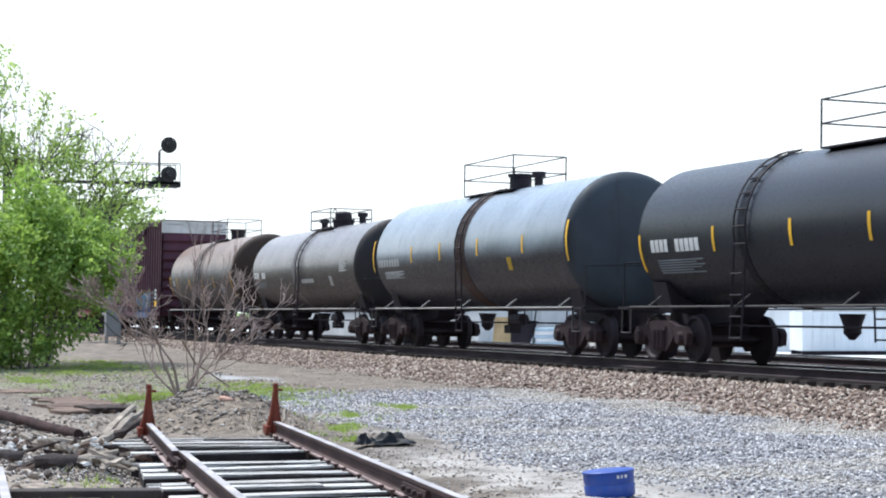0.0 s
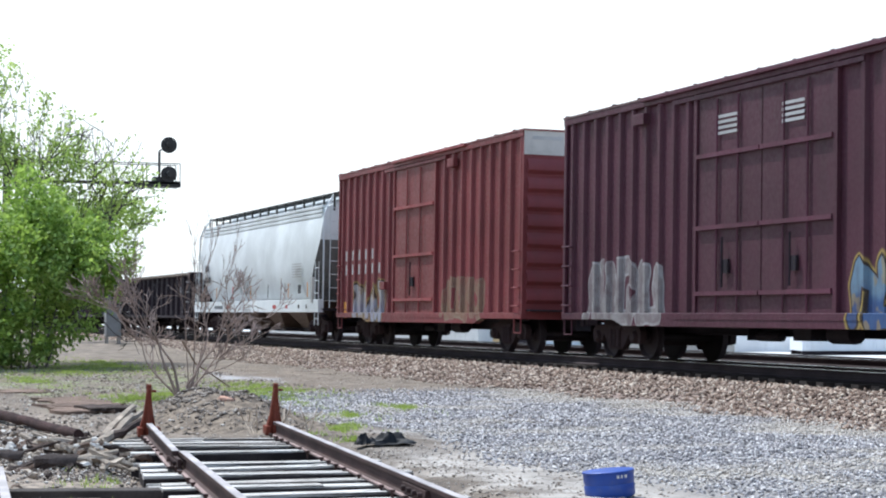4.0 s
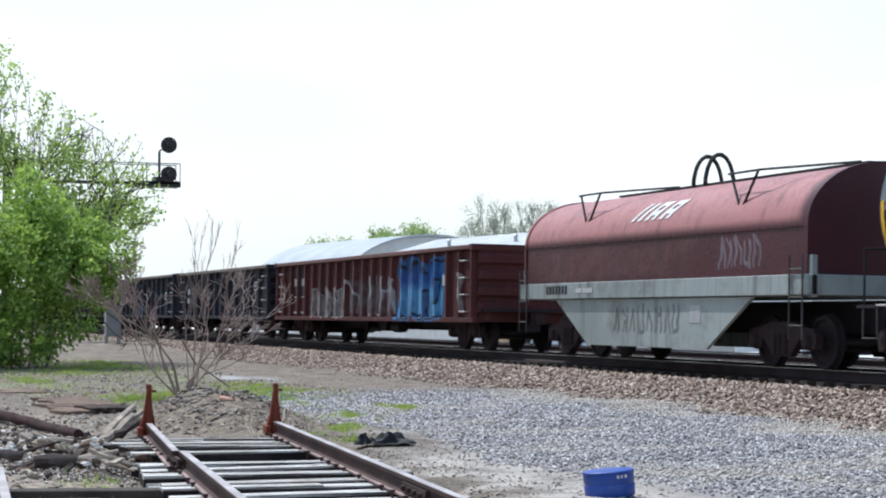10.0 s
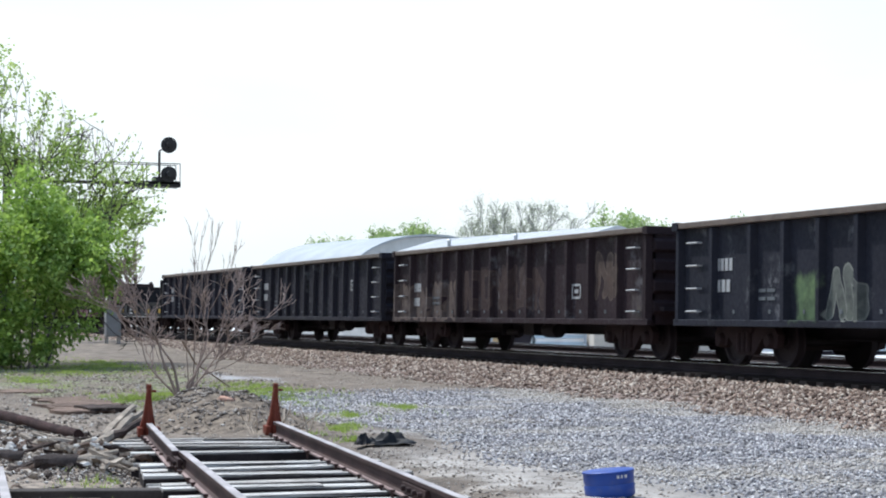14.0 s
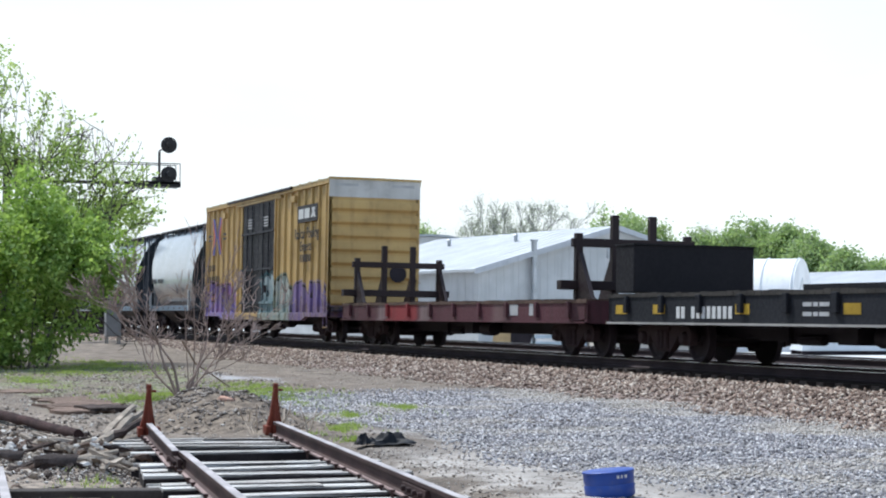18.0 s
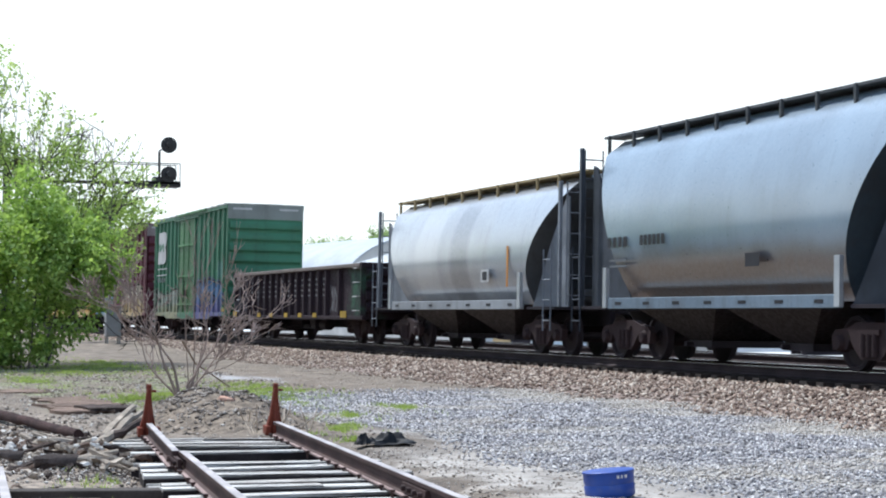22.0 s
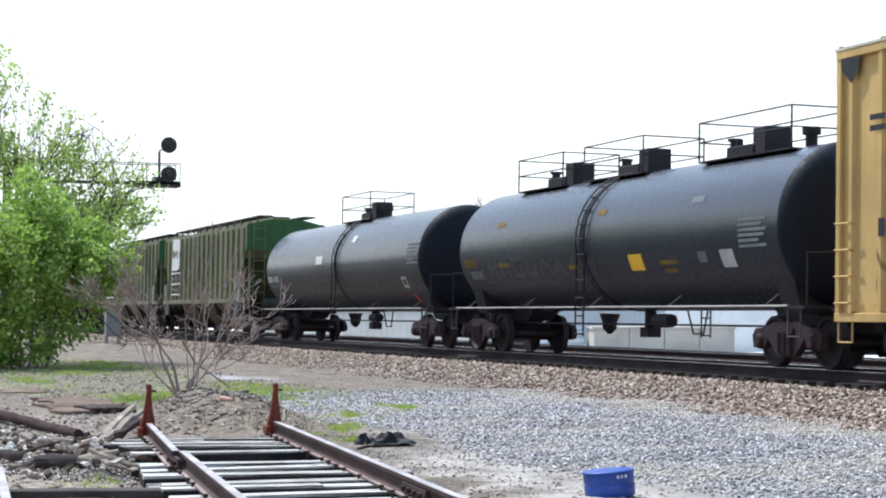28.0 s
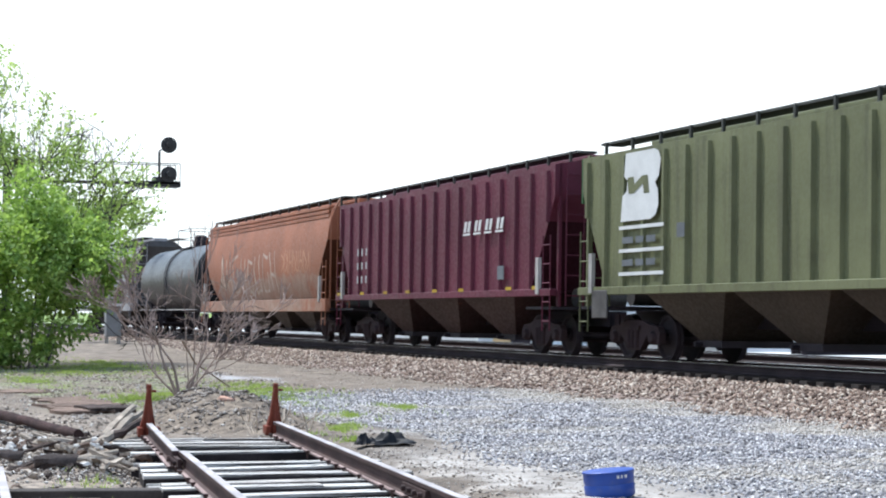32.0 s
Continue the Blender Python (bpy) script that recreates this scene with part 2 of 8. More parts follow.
def part(name, shape, material, parent=None, label="", at=None, bevel=0.0, smooth=True):
    me = shape if isinstance(shape, bpy.types.Mesh) else shape.mesh(name, material, smooth)
    ob = new(name, me)
    if parent:
        ob.parent = parent
    if at is not None:
        ob.matrix_basis = at if isinstance(at, Matrix) else Matrix.Translation(at)
    if label:
        ob["label"] = label
    if bevel:
        m = ob.modifiers.new("bevel", "BEVEL")
        m.width, m.segments, m.limit_method, m.angle_limit = bevel, 2, "ANGLE", radians(40)
    return ob


def thing(name, label, category, at=(0, 0, 0), group="", kind=""):
    ob = new(name)
    ob.matrix_basis = at if isinstance(at, Matrix) else Matrix.Translation(at)
    return tagged(ob, label, category, group, kind)


def text_mesh(body, size):
    cu = bpy.data.curves.new("writing", "FONT")
    cu.body, cu.size, cu.align_x, cu.align_y, cu.extrude, cu.offset = body, size, "CENTER", "CENTER", 0.002, 0.005
    tmp = new("writing_source", cu)
    me = bpy.data.meshes.new_from_object(tmp.evaluated_get(bpy.context.evaluated_depsgraph_get()))
    bpy.data.objects.remove(tmp)
    bpy.data.curves.remove(cu)
    return me


# ---- materials ----
STEEL_DARK = plain("dark_steel", (0.026, 0.021, 0.027), 0.66, 0.1, rust=0.15)
TRUCK = plain("truck_iron", (0.036, 0.023, 0.025), 0.85, 0.0, rust=0.12)
WHEEL = plain("wheel_steel", (0.034, 0.026, 0.030), 0.7, 0.1, rust=0.12)
RAIL_SIDE = plain("rail_rust", (0.062, 0.036, 0.033), 0.75, 0.0, var=0.3, bump=0.3)
RAIL_TOP = plain("rail_polished", (0.66, 0.66, 0.68), 0.2, 0.95, var=0.1)
SPUR_TOP = plain("spur_rail_head", (0.40, 0.365, 0.36), 0.55, 0.2, var=0.3)
MAIN_RAIL = plain("dark_rail_steel", (0.036, 0.025, 0.027), 0.8, 0.0, var=0.3, bump=0.3)
def split_wood(name, pale, crack, brown):
    """Bleached timber, cracked along its length."""
    n = Nodes(name)
    grain = n.noise(n.coords(scale=(30, 1.1, 30)), 1.0, 5, 0.65)
    blot = n.noise(n.coords(scale=(2.5, 1.6, 2.5)), 1.0, 4)
    oi = n.t.nodes.new("ShaderNodeObjectInfo")
    c = n.mix(n.step(blot, 0.42, 0.68, 0, 0.65), pale, brown)
    c = n.mix(n.step(oi.outputs["Random"], 0.3, 1, 0, 0.5), c, shade(brown, 0.8))
    c = n.mix(n.step(grain, 0.40, 0.53, 0.92, 0), c, crack)
    n.bump(grain, 0.9, 0.015)
    n.bsdf.inputs["Specular IOR Level"].default_value = 0.2
    return n.done(c, 0.92)


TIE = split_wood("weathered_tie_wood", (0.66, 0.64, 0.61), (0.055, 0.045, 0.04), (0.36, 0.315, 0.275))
# tie sides go near-black: their shade is put into the wood colour
TIE_SIDE = plain("shaded_tie_side", (0.036, 0.029, 0.029), 0.92, scale=9, var=0.4, bump=0.7, dist=0.012)
TIE_DARK = plain("creosoted_tie_wood", (0.055, 0.045, 0.04), 0.85, scale=8, var=0.35, bump=0.6)
WHITE = plain("white_lettering", (0.60, 0.60, 0.585), 0.6, var=0.1)
GREY_LETTER = plain("faded_lettering", (0.42, 0.42, 0.42), 0.6, var=0.15)
DIM_LETTER = plain("dim_lettering", (0.13, 0.14, 0.15), 0.6, var=0.2)
SLOT_GREY = plain("dusty_slot_edge", (0.23, 0.225, 0.23), 0.6, var=0.3)
BLACK = plain("black_lettering", (0.025, 0.025, 0.03), 0.55, var=0.2)
YELLOW = plain("reflector_yellow", (0.75, 0.43, 0.03), 0.5, var=0.15)
DIM_YELLOW = plain("faded_yellow_lettering", (0.17, 0.105, 0.02), 0.6, var=0.3)
DULL_YELLOW = plain("dirty_reflector", (0.40, 0.26, 0.03), 0.6, var=0.3)
ORANGE = plain("reflector_orange", (0.55, 0.24, 0.05), 0.55, var=0.2)
RED = plain("reflector_red", (0.42, 0.04, 0.04), 0.5, var=0.2)
RAILING = plain("railing_black", (0.025, 0.025, 0.028), 0.55, 0.2, var=0.2)
GALV = plain("galvanised_steel", (0.42, 0.44, 0.46), 0.5, 0.6, var=0.15)
DULL_BAR = plain("dull_bar_steel", (0.085, 0.078, 0.075), 0.65, 0.1, var=0.3)
LIGHT_BAR = plain("worn_bar_steel", (0.40, 0.38, 0.36), 0.55, 0.3, var=0.2)


# ---- the ground, the tracks ----
def ground_material():
    n = Nodes("yard_ground")
    v = n.world_coords()
    x, y, z = n.split(v)
    big, mid, fine, grit = n.noise(v, 0.35, 4), n.noise(v, 1.6, 5), n.noise(v, 9, 5), n.noise(v, 38, 3)
    dirt = n.mix(n.step(mid, 0.3, 0.7), (0.088, 0.068, 0.050), (0.240, 0.192, 0.146))
    dirt = n.mix(n.step(fine, 0.4, 0.7, 0, 0.75), dirt, (0.105, 0.080, 0.060))
    gravel = n.mix(n.step(grit, 0.3, 0.7), (0.11, 0.104, 0.104), (0.37, 0.35, 0.335))
    gravel = n.mix(n.step(n.noise(v, 0.55, 4), 0.5, 0.68, 0, 0.8), gravel, (0.40, 0.365, 0.31))
    wob = n.math("MULTIPLY", n.math("SUBTRACT", mid, 0.5), 2.0)
    yy = n.math("ADD", y, wob)
    g = n.math("MULTIPLY", n.step(yy, -10.4, -9.4), n.step(yy, -4.2, -3.2, 1, 0))
    g = n.math("MULTIPLY", g, n.step(n.math("ADD", x, n.math("MULTIPLY", wob, 2)), -36, -31))
    c = n.mix(g, dirt, gravel)
    pale = n.math("MULTIPLY", n.step(yy, -11.6, -11.0), n.step(yy, -10.2, -9.7, 1, 0))
    pale = n.math("MULTIPLY", pale, n.step(x, -21, -18))
    c = n.mix(n.math("MULTIPLY", pale, n.step(fine, 0.3, 0.7, 0.35, 0.85)), c, n.mix(n.step(mid, 0.35, 0.65), (0.30, 0.275, 0.25), (0.47, 0.44, 0.405)))
    grass = n.mix(n.step(fine, 0.3, 0.7), (0.10, 0.17, 0.03), (0.22, 0.30, 0.06))
    gm = n.math("MULTIPLY", n.step(x, -54, -50), n.step(x, -29.5, -27.5, 1, 0))
    gm = n.math("MULTIPLY", gm, n.math("MULTIPLY", n.step(yy, -13.5, -12.5), n.step(yy, -8.0, -7.2, 1, 0)))
    gm = n.math("MULTIPLY", gm, n.step(mid, 0.46, 0.56))
    c = n.mix(n.math("MULTIPLY", gm, 0.5), c, grass)
    sp = n.math("ADD", n.math("MULTIPLY", n.math("ADD", x, 21.51), 0.1071), n.math("MULTIPLY", n.math("ADD", y, 12.465), 0.9943))
    # bed under the spur: dark soil, with the shade of the gaps mixed in
    tie_bed = n.math("MULTIPLY", n.step(n.math("ADD", n.math("ABSOLUTE", sp), n.math("MULTIPLY", wob, 0.2)), 1.3, 1.7, 1, 0), n.step(x, -22.6, -21.6))
    c = n.mix(n.math("MULTIPLY", tie_bed, 0.85), c, n.mix(n.step(fine, 0.4, 0.65), (0.05, 0.038, 0.028), (0.15, 0.115, 0.088)))
    litter = n.math("MULTIPLY", n.step(n.math("ADD", y, n.math("MULTIPLY", wob, 0.4)), -13.7, -13.2, 1, 0), n.step(x, -30, -27))
    c = n.mix(n.math("MULTIPLY", litter, 0.75), c, n.mix(n.step(fine, 0.4, 0.62), (0.11, 0.084, 0.064), (0.37, 0.298, 0.232)))
    md = n.math("ADD", n.math("POWER", n.math("ABSOLUTE", n.math("DIVIDE", n.math("ADD", x, 25.2), 2.9)), 2), n.math("POWER", n.math("ABSOLUTE", n.math("DIVIDE", n.math("ADD", y, 11.55), 1.45)), 2))
    earth = n.mix(n.step(fine, 0.35, 0.65), (0.064, 0.046, 0.032), (0.22, 0.170, 0.122))
    c = n.mix(n.step(n.math("ADD", md, n.math("MULTIPLY", wob, 0.35)), 0.7, 1.15, 0.95, 0), c, earth)
    pud = n.math("ADD", n.math("ABSOLUTE", n.math("DIVIDE", n.math("ADD", x, 42.5), 4.5)), n.math("ABSOLUTE", n.math("DIVIDE", n.math("ADD", y, 7.25), 0.75)))
    c = n.mix(n.step(n.math("ADD", pud, wob), 0.5, 1.2, 0.55, 0), c, (0.44, 0.44, 0.46))
    beyond = n.step(y, 6.6, 7.4)
    c = n.mix(beyond, c, n.mix(n.step(mid, 0.3, 0.7), (0.50, 0.49, 0.47), (0.66, 0.65, 0.63)))
    # patchy darker brown ground around the tree
    brown_patch = n.math("MULTIPLY", n.step(x, -62, -54), n.step(x, -33, -28, 1, 0))
    brown_patch = n.math("MULTIPLY", brown_patch, n.math("MULTIPLY", n.step(yy, -14.5, -13.5), n.step(yy, -6.2, -5.0, 1, 0)))
    brown_patch = n.math("MULTIPLY", brown_patch, n.step(n.noise(n.world_coords((0.5, 1.6, 1)), 1.2, 5, 0.65), 0.44, 0.58, 0, 0.8))
    c = n.mix(brown_patch, c, n.mix(n.step(fine, 0.35, 0.65), (0.075, 0.052, 0.038), (0.20, 0.150, 0.108)))
    meadow = n.step(n.math("ADD", n.math("ABSOLUTE", n.math("ADD", x, 60)), n.math("ABSOLUTE", y)), 150, 260)
    c = n.mix(meadow, c, grass)
    n.bump(n.mix(0.5, fine, grit), 0.6, 0.03)
    return n.done(c, 0.92)


def ground_height(x, y):
    h = -0.55
    h += 0.04 * noise.noise(Vector((x * 0.35, y * 0.35, 0))) + 0.02 * noise.noise(Vector((x * 1.3, y * 1.3, 4)))
    sx, sy = x + 21.51, y + 12.465
    along, across = (sx * 0.9943 - sy * 0.1071), (sx * 0.1071 + sy * 0.9943)
    if along > -0.3:
        h -= 0.13 * max(0.0, 1 - (abs(across) / 1.55) ** 6) * min(1.0, (along + 0.3) * 2)
    d = math.hypot((x + 25.2) / 2.6, (y + 11.55) / 1.25)
    if d < 1:
        h += 0.42 * (1 - d * d) ** 1.3 * (1 + 0.35 * noise.noise(Vector((x * 2.1, y * 2.1, 9))))
    if x < -60:
        h += 0.2 * min(1.0, (-60 - x) / 20) * max(0.0, min(1.0, 1 - abs(y + 3) / 7))
    return h


def build_ground():
    xs = [-3000, -1200, -500, -250, -160] + [-120 + 1.0 * i for i in range(80)] + [-40 + 0.25 * i for i in range(141)] + [0, 6, 20, 60, 200, 700, 3000]
    ys = [-3000, -900, -250, -80, -40, -26] + [-19 + 0.25 * i for i in range(64)] + [-2.5, -1, 2, 6, 9, 14, 30, 60, 150, 500, 1500, 3000]
    s = Shape()
    s.v = [(x, y, ground_height(x, y)) for x in xs for y in ys]
    k = len(ys)
    s.f = [(i * k + j, i * k + k + j, i * k + k + j + 1, i * k + j + 1) for i in range(len(xs) - 1) for j in range(k - 1)]
    ob = part("ground", s, ground_material())
    tagged(ob, "gravel and bare dirt yard with patches of grass", "ground", kind="structure")


def ballast_material(name, c0, c1, c2, tan=None):
    n = Nodes(name)
    g = n.t.nodes.new("ShaderNodeNewGeometry")
    r = g.outputs["Random Per Island"]
    c = n.mix(n.step(r, 0, 0.5), c0, c1)
    c = n.mix(n.step(r, 0.55, 1.0), c, c2)
    if tan:
        rim = n.step(n.split(n.world_coords())[1], -5.6, -3.4, 0, 0.22)
        c = n.mix(n.step(n.math("ADD", n.noise(n.world_coords(), 0.55, 4), rim), 0.48, 0.70, 0, 0.62), c, tan)
    f = n.noise(n.world_coords(), 60, 3)
    c = n.mix(n.step(f, 0.3, 0.7, 0, 0.35), c, shade(c0, 0.5))
    return n.done(c, 0.88)


def stones(name, label, places, sizes, material, seed, category="gravel"):
    """One mesh of many loose crushed stones: bent octahedra, each turned at random."""
    rng = np.random.default_rng(seed)
    k = len(places)
    base = np.array([(1, 0, 0), (0, 1, 0), (-1, 0, 0), (0, -1, 0), (0, 0, 1), (0, 0, -1)], float)
    v = base[None] * rng.uniform(0.6, 1.25, (k, 6, 1)) + rng.uniform(-0.25, 0.25, (k, 6, 3))
    v *= np.stack([sizes, sizes * rng.uniform(0.65, 1, k), sizes * rng.uniform(0.5, 0.85, k)], 1)[:, None]
    a, b = rng.uniform(0, 6.28, k), rng.uniform(-0.7, 0.7, k)
    ca, sa, cb, sb = np.cos(a)[:, None], np.sin(a)[:, None], np.cos(b)[:, None], np.sin(b)[:, None]
    x, y, z = v[..., 0], v[..., 1], v[..., 2]
    y, z = y * cb - z * sb, y * sb + z * cb
    x, y = x * ca - y * sa, x * sa + y * ca
    v = np.stack([x, y, z], -1) + places[:, None]
    tri = np.array([(0, 1, 4), (1, 2, 4), (2, 3, 4), (3, 0, 4), (1, 0, 5), (2, 1, 5), (3, 2, 5), (0, 3, 5)])
    f = (tri[None] + 6 * np.arange(k)[:, None, None]).reshape(-1)
    me = bpy.data.meshes.new(name)
    me.vertices.add(k * 6)
    me.vertices.foreach_set("co", v.reshape(-1))
    me.loops.add(len(f))
    me.loops.foreach_set("vertex_index", f)
    me.polygons.add(k * 8)
    me.polygons.foreach_set("loop_start", np.arange(k * 8) * 3)
    me.update()
    me.validate()
    me.materials.append(material)
    return tagged(new(name, me), label, category, kind="stuff")


BALLAST_PROFILE = [(-3.9, -0.62), (-3.3, -0.52), (-1.80, -0.285), (-1.2, -0.26), (-0.7, -0.19), (1.6, -0.17), (2.4, -0.2), (6.6, -0.19), (7.6, -0.62)]


def ballast_z(y):
    for (y0, z0), (y1, z1) in zip(BALLAST_PROFILE, BALLAST_PROFILE[1:]):
        if y0 <= y <= y1:
            return z0 + (z1 - z0) * (y - y0) / (y1 - y0)
    return -0.62


def rail_shape(x0, x1, y, top):
    prof = [(-0.075, -0.17), (0.075, -0.17), (0.07, -0.155), (0.012, -0.135), (0.012, -0.045), (0.036, -0.035), (0.036, -0.006), (-0.036, -0.006), (-0.036, -0.035), (-0.012, -0.045), (-0.012, -0.135), (-0.07, -0.155)]
    return Shape().prism([(y + a, top + b) for a, b in prof], "x", x0, x1)


def build_main_tracks():
    bed_mat = plain("ballast_bed", (0.30, 0.235, 0.205), 0.92, scale=20, var=0.35, bump=0.8, dist=0.03, random_tint=-1)
    s = Shape().prism(BALLAST_PROFILE + [(7.6, -1.0), (-3.9, -1.0)], "x", -420, 160)
    tagged(part("track_bed", s, bed_mat), "raised bed of crushed stone under the main tracks", "track bed", kind="structure")
    for y, name in ((0.0, "main"), (4.35, "second")):
        track = thing("railway_track", "polished steel rails on dark creosoted ties in ballast" if y == 0 else "parallel empty track with bright polished rail heads", "railway track", (0, y, 0), group="main tracks", kind="structure")
        for side in (-0.75, 0.75):
            tilt = -side * 0.0175
            rail = part("rail", rail_shape(-420, 160, side, tilt), MAIN_RAIL, track)
            part("rail_head", Shape().box(-420, 160, side - 0.034, side + 0.034, tilt - 0.006, tilt), RAIL_TOP, rail, "bright worn running surface")
        tie = Shape().box(-0.115, 0.115, -1.3, 1.3, -0.33, -0.165).mesh("tie", TIE_DARK)
        for i in range(150):
            part("tie", tie, None, track, at=pose(-20.0 - 0.53 * i, random.uniform(-0.03, 0.03), 0, 0, 0, random.uniform(-0.6, 0.6)))
        rest = Shape()
        for i in range(120):
            rest.box(-99.6 - 0.53 * i - 0.115, -99.6 - 0.53 * i + 0.115, -1.3, 1.3, -0.33, -0.165)
            rest.box(-19.4 + 0.53 * i - 0.115, -19.4 + 0.53 * i + 0.115, -1.3, 1.3, -0.33, -0.165)
        tagged(part("far_ties", rest, TIE_DARK, track), kind="stuff")
    rng = np.random.default_rng(5)
    k = 60000
    xs = -16 - 100 * rng.random(k) ** 1.35
    ys = rng.uniform(-4.3, -1.34, k)
    edge = -3.45 + 0.4 * np.sin(xs * 0.37) + 0.25 * np.sin(xs * 1.1 + 1)
    keep = ys > edge + rng.normal(0, 0.42, k)
    xs, ys = xs[keep], ys[keep]
    zs = np.maximum(np.array([ballast_z(y) for y in ys]), -0.55) + rng.uniform(-0.01, 0.03, len(xs))
    mat = ballast_material("brown_ballast_stone", (0.090, 0.057, 0.044), (0.31, 0.222, 0.172), (0.64, 0.55, 0.46))
    stones("ballast_stones", "brown and pinkish crushed ballast stones", np.stack([xs, ys, zs], 1), rng.uniform(0.028, 0.06, len(xs)), mat, 6, "ballast")
    k = 22000
    xs, ys = rng.uniform(-75, -14, k), rng.uniform(0.9, 7.0, k)
    zs = np.array([ballast_z(y) for y in ys]) + 0.01
    mat = ballast_material("pale_ballast_stone", (0.40, 0.37, 0.34), (0.56, 0.53, 0.50), (0.66, 0.64, 0.61))
    stones("far_ballast_stones", "pale crushed ballast between the tracks", np.stack([xs, ys, zs], 1), rng.uniform(0.03, 0.06, k), mat, 7, "ballast")


def build_gravel():
    rng = np.random.default_rng(11)
    k = 120000
    xs, ys = rng.uniform(-35, -9, k), rng.uniform(-10.6, -3.0, k)
    lim = -9.9 + 0.35 * np.sin(xs * 0.8) + rng.normal(0, 0.22, k)
    keep = (ys > lim) & (ys < -17.17 - 0.67 * xs + 0.8) & (ys < -3.2 + rng.normal(0, 0.5, k)) & (xs > -33 + rng.normal(0, 1.4, k))
    keep &= rng.random(k) < 0.85
    xs, ys = xs[keep], ys[keep]
    zs = np.array([ground_height(x, y) for x, y in zip(xs, ys)]) + rng.uniform(-0.006, 0.014, len(xs))
    mat = ballast_material("grey_gravel_stone", (0.112, 0.107, 0.115), (0.355, 0.335, 0.345), (0.80, 0.765, 0.75), (0.54, 0.475, 0.39))
    stones("gravel_stones", "loose blue-grey crushed gravel", np.stack([xs, ys, zs], 1), rng.uniform(0.012, 0.032, len(xs)), mat, 12)
    k = 60000
    xs, ys = -9 - 42 * rng.random(k) ** 1.2, rng.uniform(-16.8, -3.5, k)
    lump = np.sin(xs * 1.7 + 2 * np.sin(ys * 1.3)) * np.sin(ys * 2.3 + xs * 0.6)
    keep = rng.random(k) < 0.6 + 0.35 * lump
    xs, ys = xs[keep], ys[keep]
    zs = np.array([ground_height(x, y) for x, y in zip(xs, ys)])
    mat = ballast_material("dirt_pebble", (0.12, 0.088, 0.066), (0.30, 0.24, 0.19), (0.60, 0.54, 0.47))
    k2 = 26000
    lx, ly = -23 - 30 * rng.random(k2) ** 1.3, rng.uniform(-14.6, -6.9, k2)
    lump = np.sin(lx * 0.9 + 1.7 * np.sin(ly * 1.9)) * np.sin(ly * 2.9 + lx * 0.35)
    ok = rng.random(k2) < 0.45 + 0.5 * lump
    lx, ly = lx[ok], ly[ok]
    lz = np.array([ground_height(x, y) for x, y in zip(lx, ly)])
    stones("ground_litter", "brown clods, bark bits and pale chips scattered on the dirt", np.stack([lx, ly, lz], 1), 0.010 + 0.040 * rng.random(len(lx)) ** 3.2, ballast_material("dirt_litter", (0.050, 0.037, 0.030), (0.145, 0.113, 0.090), (0.60, 0.55, 0.49)), 14, "dirt")
    k2 = 9000
    gx, gy = -8.5 - 14 * rng.random(k2), rng.normal(-11.05, 0.55, k2)
    ok = rng.random(k2) < 0.55 + 0.45 * np.sin(gx * 2.1 + 1.4 * np.sin(gy * 3.7)) * np.sin(gy * 5.1 + gx)
    gx, gy = gx[ok], gy[ok]
    gz = np.array([ground_height(x, y) for x, y in zip(gx, gy)])
    stones("path_grit", "brown grit and chips on the pale dirt path", np.stack([gx, gy, gz], 1), 0.004 + 0.020 * rng.random(len(gx)) ** 3, ballast_material("path_chip", (0.09, 0.068, 0.055), (0.24, 0.195, 0.165), (0.50, 0.46, 0.42)), 15)
    stones("pebbles", "scattered pebbles on the bare dirt", np.stack([xs, ys, zs], 1), 0.005 + 0.024 * rng.random(len(xs)) ** 4, mat, 13)


# the spur runs from beside the camera to two wheel stops
SPUR_O = Vector((-21.51, -12.465, -0.32))
SPUR = Matrix.Translation(SPUR_O) @ Matrix.Rotation(math.atan2(-0.98, 9.1), 4, "Z")


